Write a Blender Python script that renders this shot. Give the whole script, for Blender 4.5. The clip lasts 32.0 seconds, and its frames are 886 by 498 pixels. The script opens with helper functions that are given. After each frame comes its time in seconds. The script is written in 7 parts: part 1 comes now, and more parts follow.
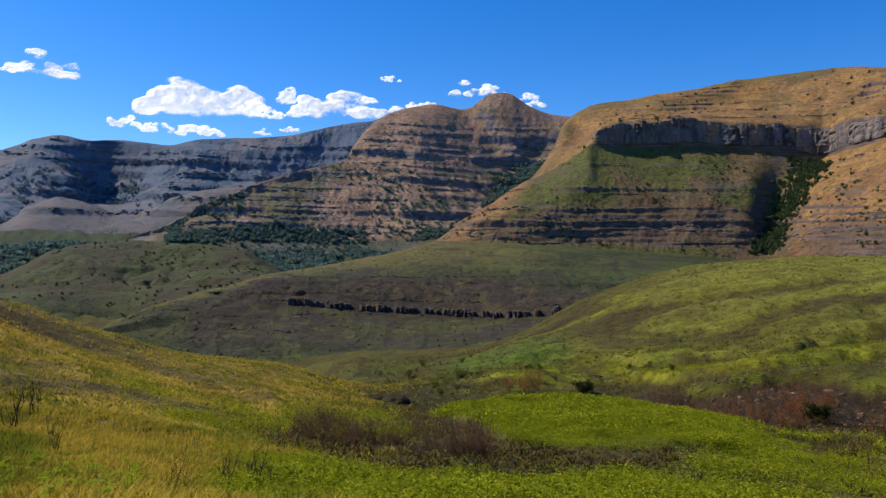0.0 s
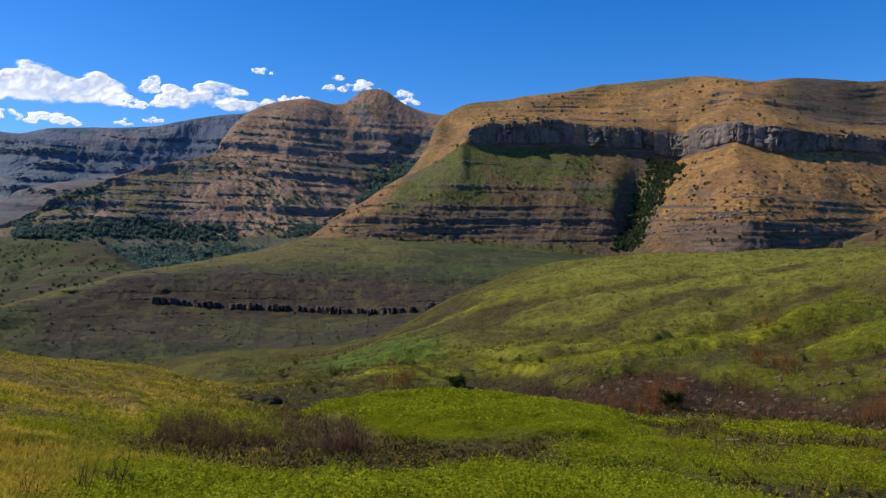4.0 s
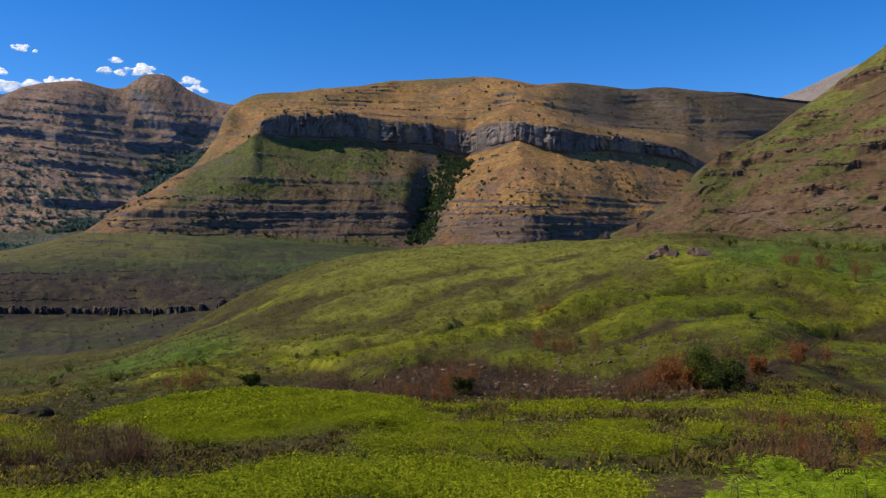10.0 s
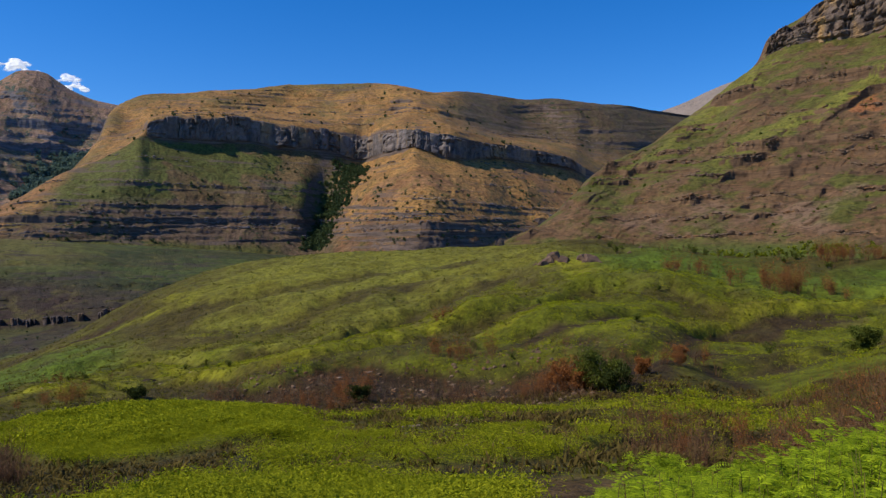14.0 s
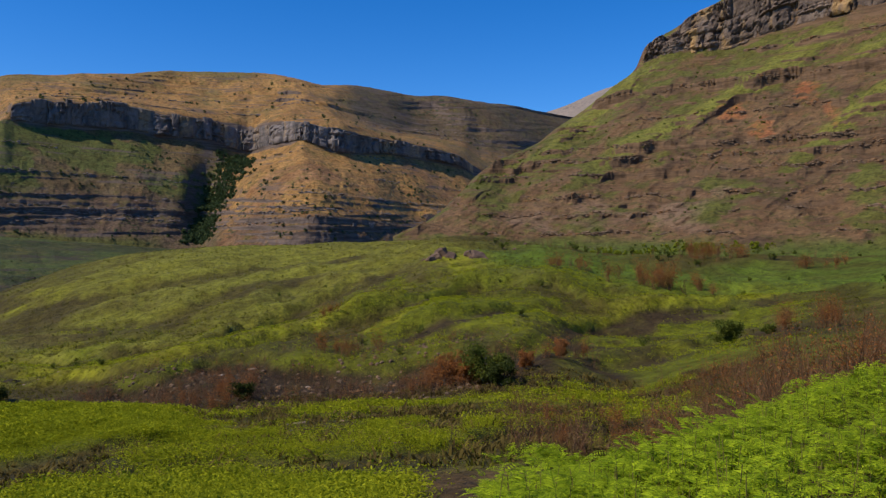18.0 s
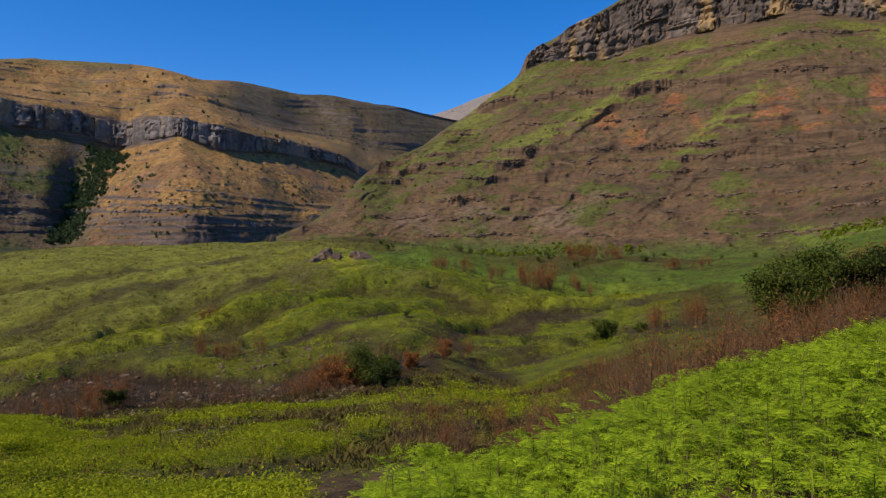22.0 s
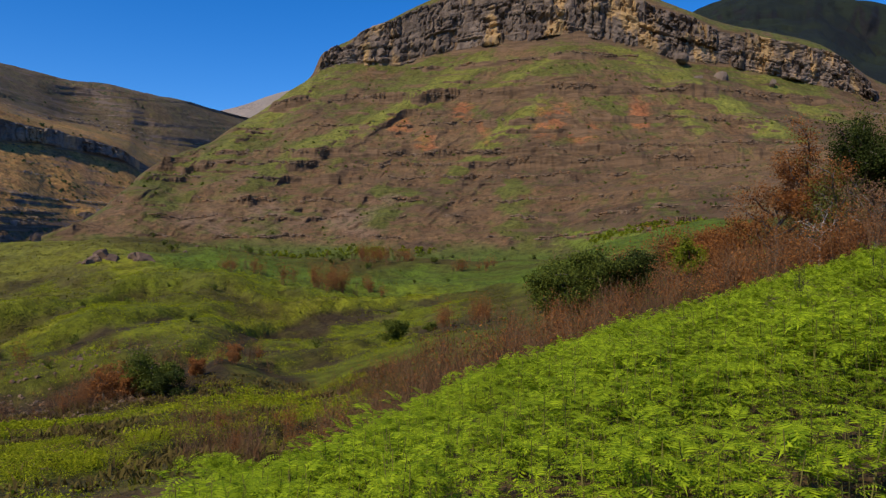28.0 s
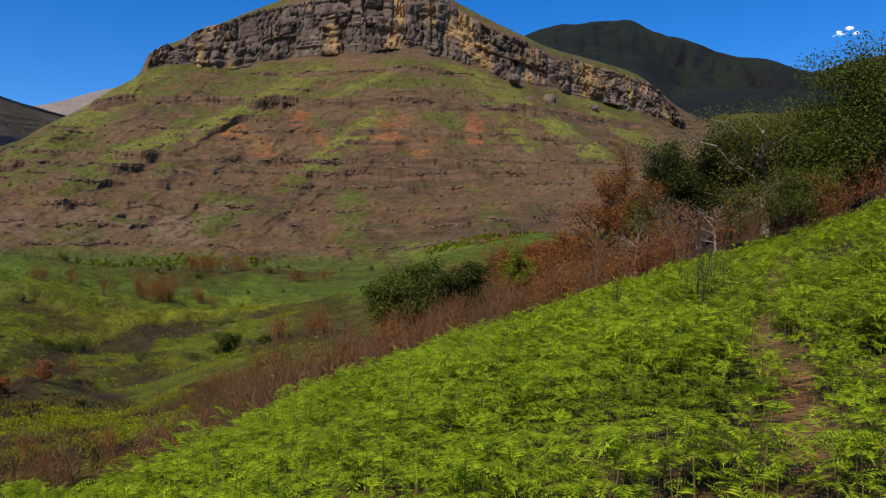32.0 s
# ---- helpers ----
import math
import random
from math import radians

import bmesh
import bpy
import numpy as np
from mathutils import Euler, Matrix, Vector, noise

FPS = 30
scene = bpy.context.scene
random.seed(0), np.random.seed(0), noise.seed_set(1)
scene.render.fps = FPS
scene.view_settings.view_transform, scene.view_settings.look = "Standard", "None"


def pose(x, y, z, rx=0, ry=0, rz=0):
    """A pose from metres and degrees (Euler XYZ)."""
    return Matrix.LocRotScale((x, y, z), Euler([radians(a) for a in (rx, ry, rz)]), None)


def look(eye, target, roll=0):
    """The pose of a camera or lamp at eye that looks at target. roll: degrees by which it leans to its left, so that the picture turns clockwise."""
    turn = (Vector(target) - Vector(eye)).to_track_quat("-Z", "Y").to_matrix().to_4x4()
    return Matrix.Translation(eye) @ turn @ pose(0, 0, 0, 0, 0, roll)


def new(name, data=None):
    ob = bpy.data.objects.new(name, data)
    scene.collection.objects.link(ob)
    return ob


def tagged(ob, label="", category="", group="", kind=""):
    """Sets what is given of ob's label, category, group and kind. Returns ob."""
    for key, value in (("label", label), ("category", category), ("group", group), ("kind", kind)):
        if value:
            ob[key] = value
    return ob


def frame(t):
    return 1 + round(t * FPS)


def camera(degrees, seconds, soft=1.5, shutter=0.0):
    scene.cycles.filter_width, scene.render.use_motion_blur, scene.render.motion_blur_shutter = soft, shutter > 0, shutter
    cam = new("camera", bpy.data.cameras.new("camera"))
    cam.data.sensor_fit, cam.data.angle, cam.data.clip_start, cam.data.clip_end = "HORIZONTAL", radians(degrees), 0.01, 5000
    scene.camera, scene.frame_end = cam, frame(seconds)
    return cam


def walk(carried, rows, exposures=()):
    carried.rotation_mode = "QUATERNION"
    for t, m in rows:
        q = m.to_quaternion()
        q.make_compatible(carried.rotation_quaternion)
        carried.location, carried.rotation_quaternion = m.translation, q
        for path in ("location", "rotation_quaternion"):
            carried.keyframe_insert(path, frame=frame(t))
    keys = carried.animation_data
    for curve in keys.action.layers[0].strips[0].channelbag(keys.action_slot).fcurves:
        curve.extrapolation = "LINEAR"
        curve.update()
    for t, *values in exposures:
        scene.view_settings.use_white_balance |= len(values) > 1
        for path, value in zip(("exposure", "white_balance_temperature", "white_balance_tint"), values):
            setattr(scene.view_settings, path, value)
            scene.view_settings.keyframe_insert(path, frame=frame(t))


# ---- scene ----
FOV = 60.28
EYE = Vector((0.12, -0.12, 1.7))
cam = camera(FOV, 32.0, soft=1.35)
# seconds, bearing, tilt and lean in degrees
TURN = [
    (0, -0.00, 1.21, 0.63),
    (0.5, 1.13, 1.17, 0.58),
    (1, 2.28, 1.12, 0.57),
    (1.5, 3.48, 1.06, 0.58),
    (2, 4.66, 1.02, 0.52),
    (2.5, 5.77, 1.01, 0.45),
    (3, 7.11, 1.02, 0.44),
    (3.5, 8.24, 1.04, 0.50),
    (5.5, 13.64, 0.99, 0.26),
    (6, 15.10, 0.94, 0.18),
    (6.5, 16.32, 0.89, 0.05),
    (7, 17.75, 0.84, -0.02),
    (7.5, 18.88, 0.80, -0.13),
    (8, 20.12, 0.75, -0.20),
    (8.5, 21.30, 0.71, -0.32),
    (9, 22.45, 0.67, -0.33),
    (9.5, 23.58, 0.60, -0.35),
    (10, 24.69, 0.60, -0.34),
    (10.5, 25.76, 0.62, -0.33),
    (11, 26.77, 0.67, -0.33),
    (11.5, 27.75, 0.74, -0.44),
    (12, 28.70, 0.82, -0.40),
    (12.5, 29.56, 0.90, -0.45),
    (13, 30.57, 0.97, -0.47),
    (13.5, 31.44, 1.00, -0.49),
    (14, 32.47, 1.03, -0.51),
    (14.5, 33.32, 1.03, -0.55),
    (16.5, 37.38, 0.80, -0.33),
    (17, 38.61, 0.72, -0.22),
    (17.5, 39.63, 0.67, -0.13),
    (18, 40.84, 0.64, -0.07),
    (18.5, 41.87, 0.60, -0.05),
    (19, 43.10, 0.58, -0.03),
    (19.5, 44.08, 0.58, -0.03),
    (20, 45.25, 0.57, 0.02),
    (20.5, 46.23, 0.60, 0.00),
    (21, 47.39, 0.65, 0.05),
    (21.5, 48.35, 0.70, 0.06),
    (22, 49.41, 0.73, 0.06),
    (22.5, 50.52, 0.75, 0.00),
    (23, 51.61, 0.75, 0.03),
    (23.5, 52.76, 0.73, 0.02),
    (24, 53.97, 0.69, -0.00),
    (24.5, 55.25, 0.65, 0.04),
    (25, 56.56, 0.65, 0.11),
    (25.5, 57.91, 0.67, 0.17),
    (27.5, 63.42, 0.85, 0.11),
    (28, 64.86, 0.89, 0.11),
    (28.5, 66.32, 0.97, 0.09),
    (29, 67.81, 1.02, 0.16),
    (29.5, 69.35, 1.14, 0.14),
    (30, 70.90, 1.29, 0.20),
    (30.5, 72.48, 1.40, 0.26),
    (31, 74.01, 1.52, 0.41),
    (31.5, 75.50, 1.63, 0.46),
    (32, 77.02, 1.77, 0.49),
]


def heading(b, p):
    b, p = radians(b), radians(p)
    return Vector((math.sin(b) * math.cos(p), math.cos(b) * math.cos(p), math.sin(p)))


walk(cam, [(t, look(EYE, EYE + heading(b, p), r)) for t, b, p, r in TURN], [(0, 0.12), (6, 0.0), (32, 0.0)])

# ---- sky and sun ----
SUN_BEARING, SUN_HEIGHT = -74.0, 47.0
world = bpy.data.worlds.new("sky")
scene.world = world
world.use_nodes = True
wn = world.node_tree
sky = wn.nodes.new("ShaderNodeTexSky")
sky.sky_type, sky.sun_disc = "NISHITA", False
sky.sun_elevation, sky.sun_rotation = radians(SUN_HEIGHT), radians(SUN_BEARING)
sky.altitude, sky.air_density, sky.dust_density, sky.ozone_density = 2000, 1.0, 0.9, 4.0
deep = wn.nodes.new("ShaderNodeHueSaturation")
deep.inputs["Hue"].default_value = 0.509
deep.inputs["Saturation"].default_value, deep.inputs["Value"].default_value = 1.36, 1.54
wn.links.new(sky.outputs[0], deep.inputs["Color"])
wn.links.new(deep.outputs[0], wn.nodes["Background"].inputs[0])
wn.nodes["Background"].inputs[1].default_value = 0.106
sun = new("sun", bpy.data.lights.new("sun", "SUN"))
sun.data.energy, sun.data.angle, sun.data.color = 4.3, radians(0.5), (1.0, 0.89, 0.72)
sun.matrix_world = look(heading(SUN_BEARING, SUN_HEIGHT) * 100, (0, 0, 0))


# ---- noise and sheets of land ----
def lattice(ix, iy, seed):
    h = (ix * 374761393 + iy * 668265263 + seed * 974634777) & 0xFFFFFFFF
    h = ((h ^ (h >> 13)) * 1274126177) & 0xFFFFFFFF
    return ((h ^ (h >> 16)) & 0xFFFF) / 32767.5 - 1.0


def vnoise(x, y, seed=0):
    fx, fy = np.floor(x), np.floor(y)
    ix, iy = fx.astype(np.int64), fy.astype(np.int64)
    u, v = x - fx, y - fy
    u, v = u * u * u * (u * (u * 6 - 15) + 10), v * v * v * (v * (v * 6 - 15) + 10)
    a, b = lattice(ix, iy, seed), lattice(ix + 1, iy, seed)
    c, d = lattice(ix, iy + 1, seed), lattice(ix + 1, iy + 1, seed)
    return (a * (1 - u) + b * u) * (1 - v) + (c * (1 - u) + d * u) * v


def fbm(x, y, size, octaves=4, seed=0):
    """Noise from about -1 to 1 with its largest bumps about `size` metres wide."""
    total, amp = 0, 0.5
    for k in range(octaves):
        total = total + amp * vnoise(x / size + 17.3 * k, y / size - 9.1 * k, seed + k)
        size, amp = size * 0.47, amp * 0.55
    return total


def ramp(v, lo, hi):
    v = np.clip((v - lo) / (hi - lo), 0, 1)
    return v * v * (3 - 2 * v)


def within(v, lo, hi, soft):
    return ramp(v, lo - soft, lo + soft) * (1 - ramp(v, hi - soft, hi + soft))


def pchip(xk, yk, x):
    """Smooth interpolation without overshoot; yk may have several columns."""
    xk, yk = np.asarray(xk, float), np.asarray(yk, float)
    flat = yk.ndim == 1
    if flat:
        yk = yk[:, None]
    h = np.diff(xk)[:, None]
    d = np.diff(yk, axis=0) / h
    m = np.zeros_like(yk)
    m[0], m[-1] = d[0], d[-1]
    w1, w2 = 2 * h[1:] + h[:-1], h[1:] + 2 * h[:-1]
    same = d[1:] * d[:-1] > 0
    with np.errstate(divide="ignore", invalid="ignore"):
        hm = (w1 + w2) / (w1 / d[:-1] + w2 / d[1:])
    m[1:-1] = np.where(same, hm, 0)
    x = np.clip(x, xk[0], xk[-1])
    k = np.clip(np.searchsorted(xk, x, side="right") - 1, 0, len(xk) - 2)
    s = ((x - xk[k]) / (xk[k + 1] - xk[k]))[:, None]
    hk = h[k]
    out = ((1 + 2 * s) * (1 - s) ** 2 * yk[k] + s * (1 - s) ** 2 * hk * m[k]
           + s * s * (3 - 2 * s) * yk[k + 1] + s * s * (s - 1) * hk * m[k + 1])
    return out[:, 0] if flat else out


def mesh_from(name, co, faces, mat=None, smooth=True, colour=None, mats=None, mat_index=None):
    """A mesh from numpy arrays: co (n, 3), faces (m, 3 or 4)."""
    me = bpy.data.meshes.new(name)
    co, faces = np.ascontiguousarray(co, np.float32), np.ascontiguousarray(faces, np.int32)
    me.vertices.add(len(co))
    me.vertices.foreach_set("co", co.ravel())
    me.loops.add(faces.size)
    me.loops.foreach_set("vertex_index", faces.ravel())
    me.polygons.add(len(faces))
    me.polygons.foreach_set("loop_start", np.arange(0, faces.size, faces.shape[1], dtype=np.int32))
    me.update(calc_edges=True)
    me.polygons.foreach_set("use_smooth", np.full(len(faces), smooth))
    for m in (mats or [mat]):
        if m:
            me.materials.append(m)
    if mat_index is not None:
        me.polygons.foreach_set("material_index", np.ascontiguousarray(mat_index, np.int32))
    if colour is not None:
        at = me.color_attributes.new("cover", "FLOAT_COLOR", "POINT")
        rgba = np.ones((len(co), 4), np.float32)
        rgba[:, :3] = colour
        at.data.foreach_set("color", rgba.ravel())
    me.validate()
    return me


def polar(b, r):
    b = np.radians(b)
    return r * np.sin(b), r * np.cos(b)


def land(lines, counts, B, amps, size, strata=None, fine=0.0, straight=(), back=None, seed=0, gully=0.0):
    """Rows of land between break lines [(bearing, distance, height), ...], near to far. Returns x, y, z as grids."""
    R = np.array([pchip([p[0] for p in L], [p[1] for p in L], B) for L in lines])
    Z = np.array([pchip([p[0] for p in L], [p[2] for p in L], B) for L in lines])
    for k in range(1, len(R)):
        R[k] = np.maximum(R[k], R[k - 1] + 3)
    if back:
        R = np.vstack([R, R[-1] + back[0]])
        Z = np.vstack([Z, Z[-1] - back[1]])
        counts, amps = list(counts) + [8], list(amps) + [amps[-1]]
    S = np.concatenate([k + np.arange(n) / n for k, n in enumerate(counts)] + [[len(counts)]])
    keys = np.arange(len(R))
    RR, ZZ = pchip(keys, R, S), pchip(keys, Z, S)
    for k in straight:
        rows = (S >= k) & (S <= k + 1)
        f = (S[rows] - k)[:, None]
        RR[rows], ZZ[rows] = R[k] * (1 - f) + R[k + 1] * f, Z[k] * (1 - f) + Z[k + 1] * f
    A = np.interp(S, keys, amps)[:, None]
    X, Y = polar(B[None, :], RR)
    n = fbm(X, Y, size, 5, seed)
    ZZ = ZZ + A * n
    if fine:
        ZZ = ZZ + A / max(amps) * fine * fbm(X, Y, size * 0.16, 4, seed + 30)
    if gully:
        g = 1 - np.abs(fbm(X * 1.0, Y * 1.0, size * 0.8, 3, seed + 50)) * 2.2
        ZZ = ZZ - A * gully * np.maximum(g, 0) ** 3
    for level, high, sharp in strata or ():
        at = ZZ - level + sharp * 1.5 * fbm(X, Y, size * 1.5, 2, seed + 90)
        keep = np.clip(0.45 + 1.3 * fbm(X, Y, size * 0.8, 3, seed + int(level)), 0.0, 1)
        ZZ = ZZ + high * keep * (ramp(at, -sharp, sharp) - ramp(at, -high * 2.2, high * 2.2)) * np.minimum(1, A / max(amps))
    return X, Y, ZZ, S


def grid_faces(nr, nc, wrap=False):
    i = np.arange(nr - 1)[:, None]
    j = np.arange(nc if wrap else nc - 1)[None, :]
    j2 = (j + 1) % nc
    return np.stack([i * nc + j, i * nc + j2, (i + 1) * nc + j2, (i + 1) * nc + j], -1).reshape(-1, 4)


LANDS = {}


def layers(stack, n):
    """Colours laid over one another: (weight or None, colour)."""
    out = np.zeros((n, 3))
    for w, c in stack:
        w = np.ones(n) if w is None else np.clip(np.broadcast_to(w, w.shape).ravel(), 0, 1)
        out = out * (1 - w[:, None]) + np.array(c) * w[:, None]
    return out


def spurs(b, rise, lines):
    """Spurs (or, where negative, gullies) down a mountainside, in metres toward the valley.
    Each: height, spread before and after in degrees, and its line as (bearing, rise) from top to bottom."""
    out = np.zeros_like(b)
    for high, before, after, *path in lines:
        path = path[::-1]
        tops, at = [q[1] for q in path], [q[0] for q in path]
        d = b - np.interp(rise, tops, at)
        d = np.where(d < 0, -d / before, d / after)
        tall = tops[-1] - tops[0]
        out += high * (1 - ramp(d, 0, 1)) * within(rise, tops[0], tops[-1], 0.16 * tall)
    return out


def steps(b, rise, levels, amp, wide, seed, sharp=0.16):
    """Broken rock steps along a mountainside, in metres toward the valley."""
    out, row = np.zeros_like(b), b[:1]
    for k, level in enumerate(levels):
        d = (rise - level - 0.45 * wide * fbm(row, 0 * row + 3.7 * k, 7, 4, seed + k)) / wide
        keep = np.clip(0.30 + 2.2 * fbm(row, 0 * row + 1.9 * k, 4.5, 4, seed + 40 + k), 0, 1)
        out += amp * keep * np.tanh(d / sharp) * np.clip(1 - np.abs(d), 0, 1)
    return out


def rills(u, v, wide, seed):
    """Ridged relief across u, with sharp gullies, about -1 to 0.4; v varies it slowly."""
    return 0.4 - 2.6 * np.abs(fbm(u, v, wide, 4, seed))


def hill(name, lines, counts, span, cols, amps, size, mat, label, category="mountain", tint=None, relief=None, **kw):
    B = np.linspace(span[0], span[1], cols)
    lines = [[(b, r * 0.94, z - 0.03 * r) for b, r, z in lines[0]]] + lines
    kw["straight"] = [0] + [k + 1 for k in kw.get("straight", ())]
    X, Y, Z, S = land(lines, [4] + counts, B, [amps[0]] + amps, size, **kw)
    colour = None
    if relief:
        far = np.hypot(X, Y)
        f = 1 - relief(np.broadcast_to(B[None, :], X.shape), (Z - 1.7) / far, np.broadcast_to(S[:, None] - 1, X.shape)) * ramp(S, 0.9, 1.15)[:, None] / far
        f = np.maximum.accumulate(far * f, axis=0) / far
        X, Y, Z = X * f, Y * f, 1.7 + (Z - 1.7) * f
    if tint:
        BB, SS = np.broadcast_to(B[None, :], X.shape), np.broadcast_to(S[:, None] - 1, X.shape)
        colour = layers(tint(BB, SS, X, Y, Z), X.size)
    me = mesh_from(name, np.stack([X, Y, Z], -1).reshape(-1, 3), grid_faces(*X.shape), mat, colour=colour)
    LANDS[name] = (B, X, Y, Z)
    return tagged(new(name, me), label, category)


# ---- materials ----
class Nodes:
    """A small helper that wires one material."""

    def __init__(self, name, rough=0.9, spec=0.2):
        self.mat = bpy.data.materials.new(name)
        self.mat.use_nodes = True
        self.tree = self.mat.node_tree
        self.bsdf = self.tree.nodes["Principled BSDF"]
        self.bsdf.inputs["Roughness"].default_value = rough
        self.bsdf.inputs["Specular IOR Level"].default_value = spec
        self.coord = self.tree.nodes.new("ShaderNodeTexCoord").outputs["Object"]

    def put(self, socket, value):
        if isinstance(value, bpy.types.NodeSocket):
            self.tree.links.new(value, socket)
        elif value is not None:
            socket.default_value = (*value, 1) if isinstance(value, tuple) and len(value) == 3 and len(socket.default_value) == 4 else value

    def noise(self, size, detail=5, rough=0.6, stretch=None):
        n = self.tree.nodes.new("ShaderNodeTexNoise")
        n.inputs["Scale"].default_value, n.inputs["Detail"].default_value, n.inputs["Roughness"].default_value = 1 / size, detail, rough
        v = self.coord
        if stretch:
            m = self.tree.nodes.new("ShaderNodeMapping")
            m.inputs["Scale"].default_value = stretch
            self.put(m.inputs["Vector"], v)
            v = m.outputs[0]
        self.put(n.inputs["Vector"], v)
        return n.outputs["Fac"]

    def cells(self, size, out="Distance"):
        n = self.tree.nodes.new("ShaderNodeTexVoronoi")
        n.inputs["Scale"].default_value = 1 / size
        self.put(n.inputs["Vector"], self.coord)
        return n.outputs[out]

    def band(self, value, lo, hi, to0=0.0, to1=1.0):
        n = self.tree.nodes.new("ShaderNodeMapRange")
        n.interpolation_type = "SMOOTHSTEP"
        for k, v in zip(("Value", "From Min", "From Max", "To Min", "To Max"), (value, lo, hi, to0, to1)):
            self.put(n.inputs[k], v)
        return n.outputs[0]

    def math(self, op, a, b=0.0):
        n = self.tree.nodes.new("ShaderNodeMath")
        n.operation = op
        self.put(n.inputs[0], a), self.put(n.inputs[1], b)
        return n.outputs[0]

    def mix(self, fac, a, b, kind="MIX"):
        n = self.tree.nodes.new("ShaderNodeMix")
        n.data_type, n.blend_type = "RGBA", kind
        self.put(n.inputs[0], fac), self.put(n.inputs[6], a), self.put(n.inputs[7], b)
        return n.outputs[2]

    def flat(self):
        """1 on level ground, 0 on a vertical face."""
        g = self.tree.nodes.new("ShaderNodeNewGeometry")
        s = self.tree.nodes.new("ShaderNodeSeparateXYZ")
        self.put(s.inputs[0], g.outputs["Normal"])
        return s.outputs[2]

    def cover(self):
        n = self.tree.nodes.new("ShaderNodeVertexColor")
        n.layer_name = "cover"
        return n.outputs[0]

    def each(self, island=False):
        if island:
            return self.tree.nodes.new("ShaderNodeNewGeometry").outputs["Random Per Island"]
        return self.tree.nodes.new("ShaderNodeObjectInfo").outputs["Random"]

    def done(self, colour, bump=None, strength=0.5, depth=0.1):
        self.put(self.bsdf.inputs["Base Color"], colour)
        if bump is not None:
            n = self.tree.nodes.new("ShaderNodeBump")
            n.inputs["Strength"].default_value, n.inputs["Distance"].default_value = strength, depth
            self.put(n.inputs["Height"], bump)
            self.put(self.bsdf.inputs["Normal"], n.outputs[0])
        return self.mat


def hill_material(name, grass, grass2, rock, shrub, patch=80, rock_lo=0.56, rock_hi=0.72, shrubs=0.62, shrub_size=14, bands=None):
    m = Nodes(name)
    if grass is None:
        base = m.cover()
        base = m.mix(m.band(m.noise(patch * 0.5, 6, 0.7), 0.45, 0.62, 0, 0.6), base, m.mix(1.0, base, (0.70, 0.60, 0.55), "MULTIPLY"))
        base = m.mix(m.band(m.noise(patch * 0.1, 6, 0.75), 0.45, 0.65, 0, 0.7), base, m.mix(1.0, base, (0.55, 0.5, 0.5), "MULTIPLY"))
        base = m.mix(m.band(m.noise(patch * 0.22, 7, 0.8), 0.5, 0.6, 0, 0.45), base, grass2 or (0.15, 0.13, 0.03))
        base = m.mix(m.band(m.noise(patch * 0.055, 6, 0.75), 0.49, 0.60, 0, 0.8), base, m.mix(1.0, base, (0.42, 0.42, 0.42), "MULTIPLY"))
        base = m.mix(m.band(m.noise(patch * 0.075, 6, 0.8, (1, 1, 1.7)), 0.54, 0.66, 0, 0.85), base, m.mix(1.0, base, (1.75, 1.65, 1.6), "MULTIPLY"))
    else:
        base = m.mix(m.band(m.noise(patch, 6), 0.40, 0.62), grass, grass2)
        base = m.mix(m.math("MULTIPLY", m.band(m.noise(patch * 0.12, 6, 0.7), 0.42, 0.7), 0.5), base, tuple(c * 0.62 for c in grass))
    bush = m.band(m.math("ADD", m.noise(shrub_size, 3, 0.7), m.math("MULTIPLY", m.math("SUBTRACT", m.noise(patch * 2.2, 3), 0.5), 0.55)), shrubs, shrubs + 0.05)
    base = m.mix(bush, base, shrub)
    lean = m.math("ADD", m.flat(), m.math("MULTIPLY", m.math("SUBTRACT", m.noise(patch * 0.25, 6, 0.7), 0.5), 0.35))
    layer = m.noise(patch * 0.1, 5, 0.65, (0.25, 0.25, 3.0))
    stone = m.mix(m.band(layer, 0.38, 0.62), tuple(c * 0.55 for c in rock), rock)
    if bands:
        line = m.band(m.noise(bands, 4, 0.6, (0.05, 0.05, 1.0)), 0.53, 0.60)
        line = m.math("MULTIPLY", line, m.band(m.noise(patch * 0.5, 4, 0.7, (1, 1, 2.0)), 0.42, 0.56, 0, 0.75))
        base = m.mix(line, base, m.mix(m.noise(patch * 0.05, 4), tuple(c * 0.45 for c in rock), rock))
    base = m.mix(m.band(lean, rock_lo, rock_hi), stone, base)
    rough = m.math("ADD", m.noise(patch * 0.06, 6, 0.7), m.math("MULTIPLY", bush, 0.8))
    return m.done(base, rough, 0.7, patch * 0.045)


# distance haze is put into the range and foothill colours as blue-grey
MAT_RANGE = hill_material("hazed_range_slopes", (0.115, 0.148, 0.195), (0.18, 0.165, 0.165), (0.10, 0.135, 0.185), (0.07, 0.115, 0.15), 300, 0.36, 0.6, shrubs=0.56, shrub_size=120, bands=45)
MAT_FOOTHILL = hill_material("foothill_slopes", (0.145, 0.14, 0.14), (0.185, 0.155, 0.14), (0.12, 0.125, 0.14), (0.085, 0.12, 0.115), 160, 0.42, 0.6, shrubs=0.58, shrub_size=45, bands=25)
MAT_PEAK = hill_material("peak_slopes", None, None, (0.18, 0.17, 0.18), (0.085, 0.105, 0.075), 130, 0.42, 0.58, shrubs=0.60, shrub_size=30, bands=12)
MAT_MESA = hill_material("mesa_slopes", None, None, (0.17, 0.125, 0.10), (0.04, 0.056, 0.022), 110, 0.42, 0.58, shrubs=0.63, shrub_size=12, bands=8)
